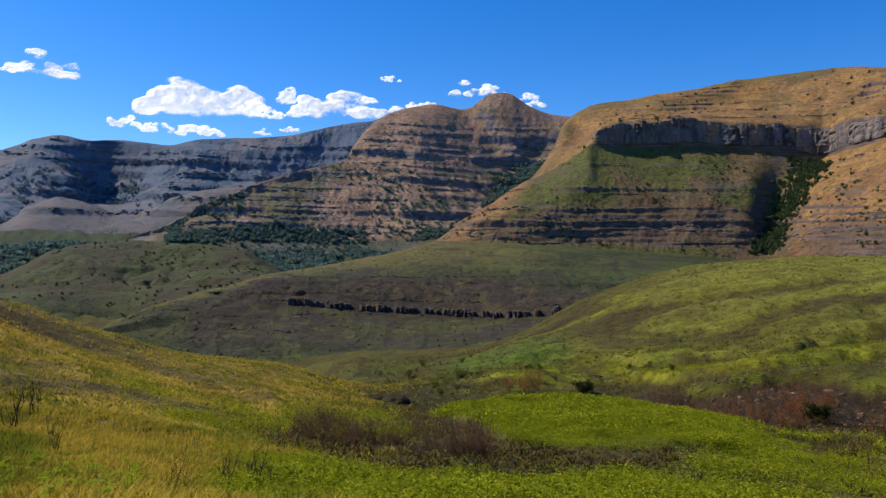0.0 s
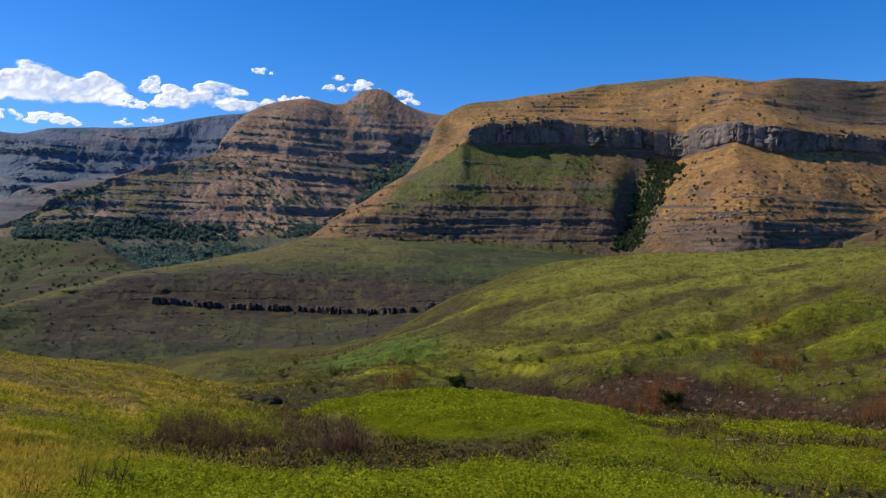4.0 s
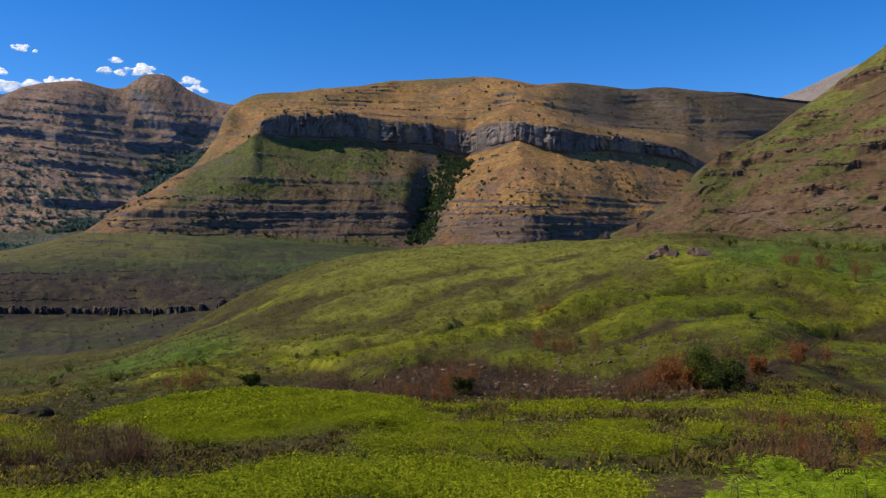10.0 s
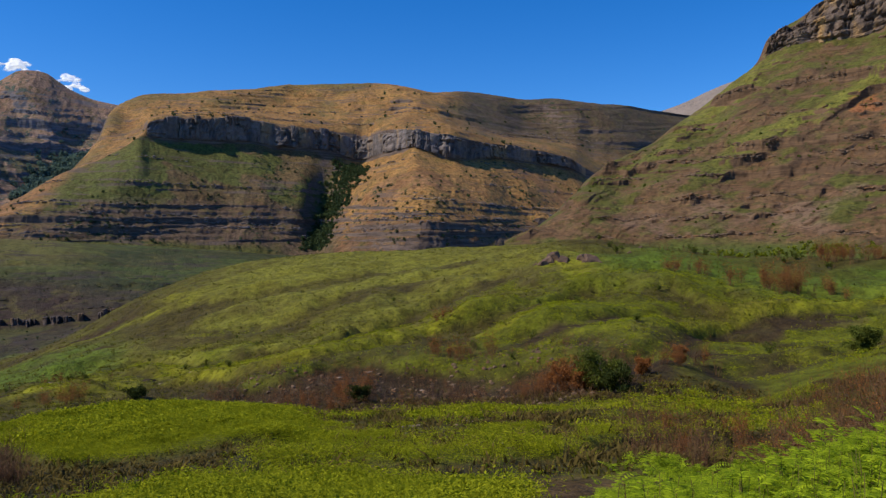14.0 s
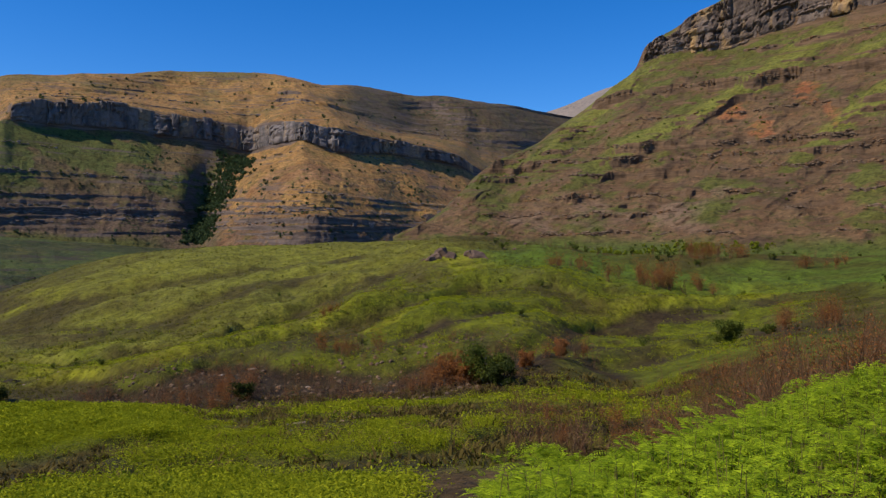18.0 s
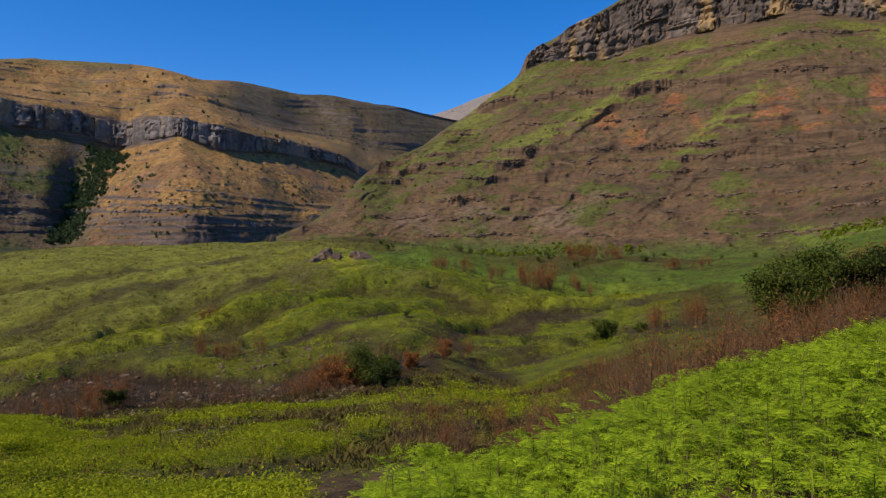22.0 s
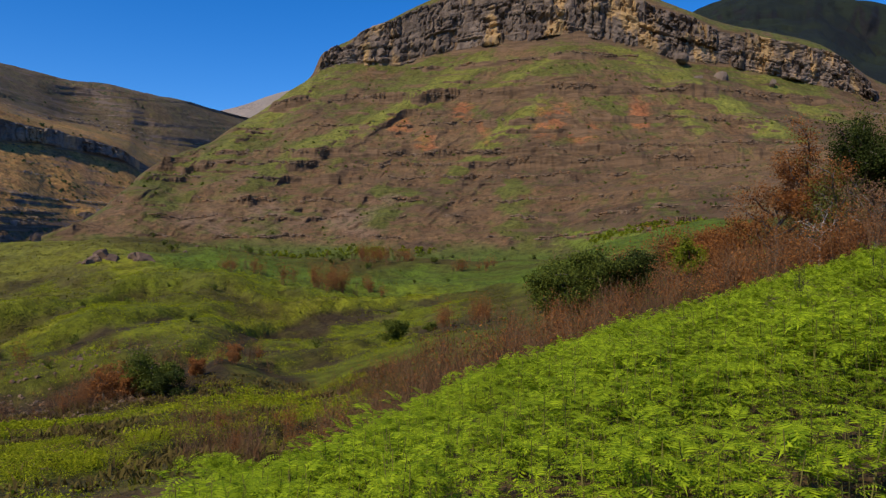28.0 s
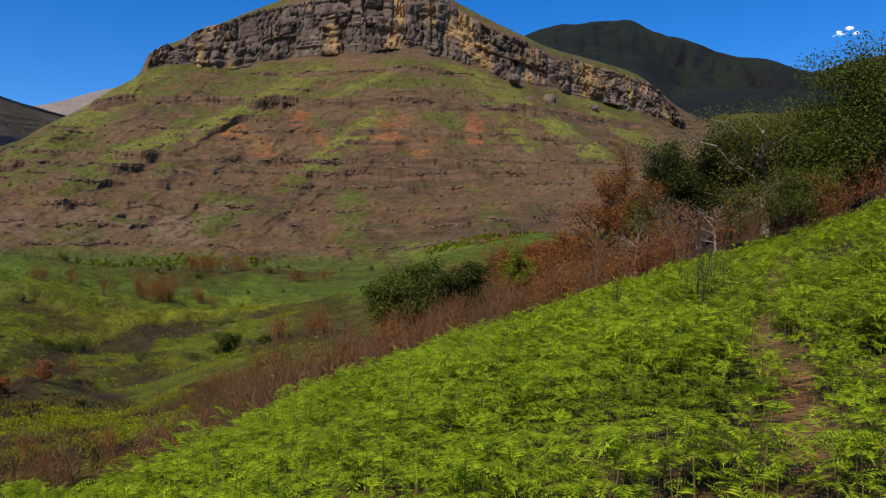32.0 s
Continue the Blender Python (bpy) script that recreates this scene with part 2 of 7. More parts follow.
MAT_CRAG = hill_material("crag_slopes", None, (0.10, 0.12, 0.018), (0.165, 0.10, 0.055), (0.045, 0.06, 0.014), 55, shrubs=0.70, shrub_size=5, bands=4)
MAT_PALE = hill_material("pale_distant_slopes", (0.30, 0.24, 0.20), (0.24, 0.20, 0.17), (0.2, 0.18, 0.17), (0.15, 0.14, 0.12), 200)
# near-black tones put a cloud's shadow on this mountain into its colour
MAT_DARK = hill_material("cloud_shadow_slopes", (0.014, 0.020, 0.010), (0.007, 0.010, 0.009), (0.016, 0.016, 0.016), (0.008, 0.012, 0.008), 150, shrubs=0.6, shrub_size=25)
MAT_BENCH = hill_material("bench_slopes", None, None, (0.075, 0.055, 0.045), (0.025, 0.042, 0.012), 70, shrubs=0.66, shrub_size=7, bands=3.5)
# left hill: grass and scrub tones, lowered partly to hold cloud shade
MAT_LEFT = hill_material("left_hill_slopes", (0.068, 0.080, 0.024), (0.058, 0.049, 0.024), (0.04, 0.036, 0.033), (0.018, 0.032, 0.014), 100, shrubs=0.64, shrub_size=12)


def ground_material():
    m = Nodes("ground_cover", 0.95)
    c = m.cover()
    c = m.mix(m.band(m.noise(6, 6, 0.7), 0.38, 0.62, 0, 0.75), c, m.mix(1.0, c, (0.55, 0.5, 0.45), "MULTIPLY"))
    c = m.mix(m.band(m.noise(26, 6, 0.7), 0.44, 0.6, 0, 0.3), c, m.mix(1.0, c, (0.66, 0.6, 0.6), "MULTIPLY"))
    c = m.mix(m.band(m.noise(2.2, 6, 0.75), 0.46, 0.60, 0, 0.7), c, m.mix(1.0, c, (0.5, 0.48, 0.5), "MULTIPLY"))
    c = m.mix(m.band(m.noise(0.7, 5, 0.7), 0.35, 0.7, 0, 0.6), c, m.mix(1.0, c, (1.35, 1.3, 0.95), "MULTIPLY"))
    lumps = m.math("ADD", m.noise(1.1, 5, 0.7), m.math("MULTIPLY", m.noise(5, 4, 0.6), 2.0))
    return m.done(c, lumps, 1.0, 0.8)


MAT_GROUND = ground_material()

# ---- break lines of the land: (bearing in degrees, distance, height) ----
RANGE_CREST = [(-38.9, 4300, 455.4), (-30.3, 4400, 554.3), (-28.3, 4384, 619.3), (-26.7, 4370, 645.8), (-25.3, 4359, 629.6), (-22.8, 4341, 641.4), (-19.9, 4319, 629.6), (-18, 4305, 663.9), (-16, 4292, 676.5), (-12, 4265, 699.9), (-9.5, 4249, 742.5), (-7.1, 4232, 780.9), (-5.4, 4222, 798.4), (-4.1, 4214, 830.8), (-2, 4200, 746.9)]
RANGE_MID = [(-38.8, 3900, 244), (-30.2, 3800, 320.4), (-28.3, 3883, 360.7), (-26.6, 3953, 379.4), (-24.2, 4050, 324.5), (-22.4, 3967, 310), (-19.8, 3850, 362.1), (-16, 3861, 387.9), (-12, 3873, 413), (-7.8, 3884, 451.1), (-1.9, 3900, 461.4)]
RANGE_FOOT = [(-38.8, 3300, 73.3), (-30.2, 3300, 104.9), (-19.7, 3300, 137.8), (-1.9, 3300, 157.9)]
FOOTHILL_CREST = [(-36.1, 3200, 123.6), (-30.2, 3200, 134.6), (-28.6, 3200, 200.4), (-26.6, 3200, 241.6), (-24.5, 3200, 219.1), (-23.4, 3200, 188.9), (-22.4, 3200, 184.6), (-19.8, 3200, 247.6), (-17.1, 3200, 294.1), (-14.8, 3200, 308.2), (-11.1, 3200, 273)]
FOOTHILL_FOOT = [(-36.1, 2900, 82.7), (-30.2, 2900, 92.4), (-23.4, 2900, 106.2), (-11.1, 2900, 125.1)]
PEAK_CREST = [(-22.5, 2150, 62.5), (-19.8, 2194, 107.5), (-17.9, 2224, 154.9), (-15.2, 2265, 208.3), (-12.8, 2300, 249.8), (-9.5, 2421, 302.9), (-7.4, 2500, 343.2), (-6.2, 2750, 464.4), (-4.9, 2825, 537.5), (-3.7, 2900, 583.6), (-2.2, 2919, 606.4), (-0.7, 2937, 620.3), (1.2, 2961, 608.7), (1.9, 2971, 615.2), (2.7, 2980, 646.2), (3.4, 2990, 672.8), (4.3, 3000, 681.6), (5, 3000, 674.6), (5.7, 3000, 652), (6.5, 3000, 624.7), (8, 3000, 594.7), (9, 3000, 584.8), (11.5, 3000, 570.8), (14.3, 3000, 505.3)]
PEAK_MID = [(-22.5, 2140, 59.3), (-19.7, 2178, 93), (-17.9, 2204, 136.4), (-15.1, 2239, 183.5), (-12.8, 2270, 220.3), (-9.5, 2367, 270.1), (-7, 2435, 316.7), (-3.6, 2480, 338.8), (-0.2, 2560, 352.1), (3.6, 2650, 351.9), (6.1, 2662, 337.6), (9, 2675, 358.2), (14.3, 2700, 396.4)]
PEAK_LOW = [(-22.5, 2120, 55.8), (-19.7, 2138, 82.4), (-17.9, 2149, 107.3), (-15.1, 2166, 137.2), (-11.9, 2182, 154.2), (-7.8, 2195, 150.7), (-3.6, 2208, 146.2), (0.7, 2220, 140.9), (4.9, 2450, 202), (14.4, 2500, 241)]
PEAK_FOOT = [(-22.5, 2050, 48.4), (-15.9, 2060, 56.3), (-11.9, 2065, 59), (-7.8, 2071, 55.5), (-3.6, 2076, 60.8), (0.7, 2082, 81.3), (14.4, 2100, 112)]
MESA_SKY = [(-0.8, 1500, 44.8), (5, 1695, 149.9), (7.1, 1760, 220.9), (8, 1851, 270.9), (8.9, 1946, 357.1), (10, 2050, 410.3), (11.6, 2070, 434.1), (13.8, 2095, 447), (15.9, 2120, 464.2), (18.4, 2150, 480.5), (21.4, 2185, 505.2), (24.8, 2225, 519.8), (28.1, 2265, 531.1), (30.2, 2290, 523), (31.8, 2310, 514.1), (33.8, 2335, 523.2), (36.5, 2370, 518.2), (38.7, 2400, 510.6), (40.9, 2430, 517.3), (42.3, 2450, 510.9), (43.8, 2480, 505.8), (45.8, 2520, 503.6), (48.2, 2580, 490.5), (50.9, 2653, 477.3), (53.5, 2700, 442.8)]
MESA_SHELF = [(-0.8, 1470, 42.9), (5, 1598, 139.1), (7.1, 1640, 201.2), (8.3, 1691, 247.9), (10, 1760, 287.6), (11.6, 1792, 333.6), (13.8, 1832, 355.7), (15.9, 1872, 369.6), (18.4, 1920, 385), (21.4, 1976, 401.2), (24.8, 1962, 402.1), (28.1, 1902, 383.6), (30.1, 1865, 378.8), (31.8, 1880, 368.4), (33.7, 1955, 365.5), (36.5, 2060, 357.6), (38.7, 2150, 360.4), (40.9, 2180, 352.3), (42.3, 2200, 350.2), (43.7, 2222, 330.1), (45.7, 2250, 327.5), (48.1, 2277, 314), (50.8, 2288, 293.9), (53.5, 2300, 273.6)]
MESA_CLIFF_TOP = [(-0.8, 1454, 41.4), (1.9, 1483, 95.7), (3.8, 1504, 127.1), (5.9, 1531, 168.3), (8.3, 1564, 203), (10, 1590, 234.2), (11, 1606, 262), (11.5, 1614, 286.2), (14.2, 1645, 302.6), (18.4, 1694, 313.4), (20.6, 1706, 305.1), (22.7, 1719, 302.7), (25.2, 1741, 297.4), (26.9, 1729, 286.5), (28.1, 1654, 285.2), (29.7, 1574, 274.6), (33, 1543, 258.9), (34.9, 1593, 253.3), (38, 1691, 254.5), (40.2, 1764, 254.2), (41.8, 1820, 246.7), (43.4, 1876, 222.2), (45.7, 1964, 189), (48.9, 2014, 155.8)]
MESA_CLIFF_BASE = [(-0.8, 1440, 39), (1.9, 1469, 92.7), (3.8, 1490, 123.8), (5.9, 1517, 164.5), (8.3, 1550, 198.9), (10, 1576, 229.8), (11, 1592, 251.5), (11.5, 1600, 251.8), (14.2, 1631, 254), (18.4, 1680, 262), (20.6, 1692, 253.6), (23.5, 1710, 252.7), (26.4, 1740, 234.9), (27.7, 1665, 236.3), (29.3, 1580, 234.6), (30.5, 1520, 229.1), (32.1, 1526, 216.3), (33.3, 1530, 208), (34.9, 1579, 212.9), (37.2, 1652, 222.1), (40.2, 1750, 222.1), (41.8, 1806, 219.1), (43.4, 1862, 199.3), (45.7, 1950, 174.9), (48.9, 2000, 142)]
MESA_MID = [(-0.8, 1400, 37), (1.9, 1410, 62.9), (5.9, 1430, 96), (10, 1450, 119.8), (14.2, 1470, 122.2), (18.4, 1490, 124.1), (21.8, 1530, 124.8), (23.7, 1570, 106.8), (25.2, 1480, 127.7), (26.8, 1390, 129.7), (30.9, 1330, 127.2), (34.9, 1380, 114.8), (38.7, 1500, 116.6), (42.3, 1650, 124.8), (45.7, 1700, 102.6), (48.9, 1750, 91.1)]
MESA_FOOT = [(-0.8, 1290, 31.5), (1.9, 1298, 34.9), (5.9, 1310, 32.9), (10, 1330, 27.9), (14.2, 1350, 23.5), (18.4, 1370, 18.7), (21.4, 1397, 15.9), (22.9, 1410, 17.1), (24.3, 1300, 17.7), (26.8, 1262, 19), (30.9, 1200, 17.9), (34.9, 1250, 18.2), (38.7, 1350, 30.3), (42.3, 1433, 36.1), (48.9, 1600, 42.9)]
NOTCH_CREST = [(45.9, 4500, 767.8), (47.6, 4500, 827.4), (48.9, 4500, 853.2), (50.2, 4500, 888.5), (51.8, 4500, 939.1), (53.1, 4500, 976.3), (54.8, 4500, 1005), (58.4, 4500, 1024.9), (64.3, 4500, 963.4)]
NOTCH_FOOT = [(45.9, 4000, 638.1), (64.3, 4000, 603.7)]
CRAG_CAP = [(37, 480, 13.9), (39.5, 524, 25.1), (41.6, 560, 42.8), (43.7, 600, 68.5), (45.7, 640, 84.7), (47.7, 665, 97.9), (49.7, 690, 118.5), (51.7, 706, 137), (53.6, 722, 158.3), (55, 735, 174.9), (55.8, 770, 198.9), (59.1, 766, 223.9), (60.7, 764, 234.6), (62.7, 762, 247.7), (64.4, 760, 258.7), (66.9, 752, 276.9), (70.3, 741, 281.5), (73.7, 730, 275.5), (75.8, 735, 269.1), (78, 740, 259.5), (80.1, 745, 246.6), (82.2, 750, 234.5), (85.1, 766, 222.6), (89.2, 790, 211.7), (91.2, 804, 203.2), (94.2, 827, 173), (100.3, 870, 136)]
CRAG_CLIFF_TOP = [(37, 446, 12.8), (39.5, 490, 23.4), (41.6, 526, 40.1), (43.7, 566, 64.5), (45.7, 606, 80), (47.7, 631, 92.8), (49.7, 656, 112.5), (51.7, 672, 130.3), (53.6, 688, 150.6), (55, 701, 166.6), (55.8, 709, 190.4), (57.9, 706, 202.3), (59.1, 705, 212.3), (60.7, 703, 219.6), (62.7, 701, 230.1), (64.4, 699, 238.6), (66.1, 694, 243.1), (68.2, 687, 247.2), (70.3, 680, 249.2), (73.7, 669, 244.1), (76.7, 676, 242.5), (78.8, 681, 231.1), (81.4, 687, 219.4), (83.1, 694, 212.5), (85.1, 705, 202.4), (87.2, 717, 197.5), (89.2, 729, 191.3), (91.2, 743, 186.9), (92.7, 755, 177.5), (94.2, 766, 158.7), (100.3, 809, 125.5)]
CRAG_CLIFF_BASE = [(37, 440, 12.5), (39.5, 484, 23), (41.6, 520, 39.5), (43.7, 560, 63.6), (45.7, 600, 79), (47.7, 625, 91.7), (49.7, 650, 111.2), (51.7, 666, 128.9), (53.6, 682, 149.1), (55, 695, 165), (55.8, 700, 174.5), (57.9, 697, 183.6), (61.1, 694, 183), (64.4, 690, 194.1), (67.8, 679, 198), (71.2, 668, 199), (73.7, 660, 201), (76.7, 667, 196.7), (79.7, 674, 188.1), (82.2, 680, 177.4), (85.1, 696, 174.2), (89.2, 720, 164.4), (92.7, 746, 153.2), (94.6, 760, 141.2), (100.3, 800, 119.8)]
CRAG_UPPER = [(37, 415, 11.6), (39.5, 459, 21.5), (41.6, 495, 37.3), (43.7, 535, 60.5), (45.7, 575, 75), (47.7, 600, 86.8), (49.7, 625, 103.5), (51.6, 641, 112.4), (54.1, 620, 120.3), (58, 617, 127), (62, 613, 131.1), (66.1, 610, 134.6), (70.4, 599, 135.7), (74.6, 592, 134.7), (78.9, 600, 131.9), (83.1, 607, 128.2), (87.2, 615, 117), (93.1, 625, 105.1), (100.3, 640, 91.9)]
CRAG_MID = [(37, 395, 11.1), (39.5, 439, 20.3), (41.6, 475, 34.2), (43.7, 515, 53.4), (45.7, 555, 64.8), (50.5, 530, 62.2), (58.1, 525, 64), (66.2, 520, 65), (74.7, 510, 64.9), (83.1, 500, 65.3), (89.2, 507, 66.9), (95, 513, 69.6), (100.3, 520, 69.8)]
CRAG_FOOT = [(37, 430, 11.3), (39.5, 426, 13.2), (41.6, 423, 12), (43.9, 410, 6.2), (47.2, 406, 4.4), (50.6, 402, 2.4), (54.3, 398, 2.1), (58.1, 394, 3.4), (62.1, 390, 3.1), (66.3, 386, 2.4), (70.5, 382, 2.1), (73, 380, 3.6), (76.8, 361, 11.1), (81, 340, 15.2), (87.2, 337, 18.5), (93.1, 334, 20.5), (100.3, 330, 21.8)]
DARK_CREST = [(80.1, 2000, 527.9), (81.8, 2016, 589.1), (83.5, 2033, 632.2), (86, 2057, 661.3), (88.5, 2082, 667.8), (90.4, 2100, 675.7), (92.6, 2076, 638.1), (95.3, 2046, 597.2), (98, 2016, 542.7), (100.5, 1986, 514.8), (103.4, 1951, 477), (105.1, 1929, 485.7), (107.3, 1900, 484.9), (114.1, 1900, 455.7)]
DARK_MID = [(80.2, 1600, 398.7), (83.5, 1600, 457.3), (86.1, 1600, 473), (88.5, 1600, 466.4), (90.4, 1600, 455.4), (92.6, 1710, 461.3), (95.3, 1850, 462.1), (98, 1819, 428.7), (103.3, 1754, 386.4), (114.1, 1600, 326.5)]
DARK_FOOT = [(80.2, 1100, 233.4), (114.1, 1100, 172.4)]
BENCH_BACK = [(-24, 650, -48.4), (-19.7, 750, -33.8), (-15.8, 850, -22.4), (-13.9, 900, -15.3), (-11, 947, -6.2), (-7.7, 1000, 4.2), (-3.6, 1067, 19.4), (-0.2, 1120, 36), (1.9, 1137, 37), (4.9, 1160, 36.5), (9.1, 1188, 31.9), (13.2, 1216, 27.9), (17.1, 1244, 22.8), (20.6, 1269, 16.6), (24.5, 1300, 14.1)]
BENCH_EDGE = [(-24, 640, -48.1), (-19.7, 720, -38.8), (-15.8, 764, -25.4), (-12.7, 800, -16.2), (-7.7, 808, -11.7), (-3.5, 814, -9.4), (0.7, 820, -8.9), (4.9, 800, -12.6), (9.1, 780, -17.2), (13.2, 775, -21.8), (24.5, 760, -20.7)]
BENCH_CLIFF_TOP = [(-24, 620, -47.3), (-19.6, 690, -44.4), (-15.8, 714, -38.8), (-11.4, 740, -34), (-7.7, 736, -38), (-1.8, 730, -41), (3.3, 714, -42.9), (7.5, 700, -39.7), (9.5, 699, -35.6), (13.2, 697, -42), (24.5, 690, -41.9)]
BENCH_FOOT = [(-24, 600, -46.6), (-19.6, 595, -62.8), (-15.7, 590, -71.6), (-11.8, 582, -72.3), (-7.6, 575, -69.2), (-3.5, 568, -66.7), (0.8, 560, -63.8), (5, 560, -56.5), (9.1, 560, -48.6), (13.2, 560, -47.5), (24.5, 560, -44.9)]
LEFT_CREST = [(-38.7, 1500, -17.7), (-32.6, 1500, -28.3), (-30.1, 1500, -23.4), (-28.8, 1508, -6.8), (-26.9, 1521, 21.7), (-24.5, 1535, 34.5), (-22, 1550, 43.7), (-19.7, 1515, 37.7), (-16.7, 1469, 31.9), (-14.7, 1440, 27), (-13.3, 1420, 5.7), (-11.9, 1400, -12.2)]
LEFT_EDGE = [(-38.7, 1300, -30.1), (-32.6, 1300, -37.2), (-30.1, 1300, -35), (-28.8, 1300, -26.7), (-26.8, 1300, -13.8), (-23.4, 1300, -11.5), (-19.7, 1300, -12.7), (-15.9, 1300, -10.1), (-13.3, 1300, -6.8), (-11.9, 1300, -15)]
LEFT_FOOT = [(-38.7, 950, -54.5), (-30.1, 1025, -58.1), (-26.8, 1050, -73.2), (-24, 1070, -84.4), (-19.7, 1100, -54.1), (-15.8, 1125, -34.2), (-11.9, 1150, -16.4)]
BEARINGS = [-30, -24, -18, -12, -6, 0, 6, 12, 18, 24, 30, 36, 42, 48, 54, 60, 66, 72, 78, 84, 90, 96, 102, 110]
N0_R = [20, 20, 22, 25, 28, 30, 32, 32, 32, 30, 28, 27, 26, 24, 22, 24, 28, 33, 39, 45, 51, 58, 64, 68]
N0_Z = [-3.7, -3.9, -4.7, -5.8, -6.8, -7.4, -7.9, -7.7, -7.4, -7.4, -6.9, -6.6, -6.2, -5.7, -4.9, -4.3, -3.5, -2.9, -2.1, -1.1, 0.4, 2.3, 4.3, 7.4]
N1_R = [32, 34, 36, 40, 44, 42, 46, 46, 46, 46, 45, 42, 40, 36, 48, 48, 52, 56, 58, 62, 68, 72, 78, 82]
N1_Z = [-4.8, -5.8, -6.8, -8.2, -9.5, -9.3, -10.0, -9.7, -9.3, -9.6, -9.4, -8.8, -8.5, -7.6, -10.8, -9.5, -7.6, -5.7, -3.5, -1.7, 0.5, 3.2, 5.9, 9.8]
N2_R = [55, 56, 60, 65, 70, 75, 88, 92, 90, 85, 85, 85, 75, 70, 90, 95, 90, 80, 80, 85, 90, 92, 98, 102]
N2_Z = [-6.4, -7.6, -9.5, -11.4, -12.8, -13.7, -14.3, -14.6, -14.9, -14.9, -14.8, -14.9, -13.7, -13.0, -14.9, -13.0, -9.1, -6.2, -3.2, -0.9, 2.3, 5.5, 8.9, 13.0]
N3_R = [80, 85, 90, 95, 95, 100, 110, 114, 110, 102, 105, 105, 100, 100, 115, 120, 120, 110, 110, 110, 115, 120, 125, 130]
N3_Z = [-6.5, -9.0, -11.9, -14.3, -15.9, -18.1, -20.4, -19.9, -18.9, -18.2, -17.8, -17.6, -15.6, -14.5, -15.9, -13.4, -10.1, -7.5, -3.4, -0.0, 4.5, 8.4, 12.5, 17.6]
N4_R = [120, 130, 145, 155, 145, 150, 160, 155, 145, 130, 140, 150, 150, 150, 180, 180, 170, 160, 150, 150, 150, 160, 170, 175]
N4_Z = [-4.5, -9.1, -14.7, -18.1, -21.1, -22.7, -22.8, -22.6, -19.2, -16.6, -16.3, -15.5, -13.3, -13.1, -14.1, -13.2, -10.7, -8.2, -2.4, 1.5, 7.0, 11.7, 17.5, 23.1]
N5_R = [200, 210, 220, 230, 200, 240, 240, 220, 220, 220, 230, 250, 240, 230, 270, 270, 260, 240, 210, 210, 210, 220, 230, 235]
N5_Z = [-32.0, -38.0, -45.0, -48.0, -38.0, -31.2, -28.1, -25.7, -21.6, -18.1, -14.3, -7.1, -4.7, -4.5, -6.1, -8.1, -7.7, -6.0, 1.3, 6.1, 10.6, 15.4, 21.6, 27.6]
N6_R = [420, 430, 440, 450, 280, 480, 400, 440, 460, 470, 465, 470, 420, 430, 410, 405, 400, 380, 340, 335, 330, 330, 330, 330]
N6_Z = [-72.0, -75.0, -76.0, -76.0, -40.0, -53.5, -33.3, -11.8, 2.4, 8.6, 9.5, 10.9, 12.5, 7.8, 2.7, 2.4, 1.8, 2.1, 9.9, 17.2, 17.6, 19.6, 20.5, 20.3]
# clouds: bearing, elevation of the base, width and height in metres
CLOUDS = [
    (-17.5, 10.43, 673, 255),
    (-19.0, 9.03, 460, 78),
    (-7.0, 10.76, 690, 184),
    (-27.9, 12.30, 283, 113),
    (-11.8, 11.77, 92, 78),
    (-22.8, 9.39, 177, 50),
    (-12.7, 10.60, 127, 50),
    (2.5, 12.57, 297, 85),
    (6.3, 11.90, 184, 64),
    (-1.8, 11.67, 156, 57),
    (-4.1, 13.66, 106, 32),
    (-13.4, 9.43, 85, 28),
    (-11.5, 9.73, 106, 28),
    (-29.7, 12.29, 92, 32),
    (105.0, 15.80, 120, 35),
]

# ---- colours of the mountains, by height and bearing: plants, soil, painted shade and haze ----
TAWNY, RUSSET, SAGE, LUSH, BROWN, REDSOIL, UMBER = (0.37, 0.205, 0.066), (0.29, 0.155, 0.072), (0.17, 0.145, 0.04), (0.105, 0.118, 0.020), (0.165, 0.097, 0.046), (0.38, 0.135, 0.05), (0.085, 0.055, 0.033)


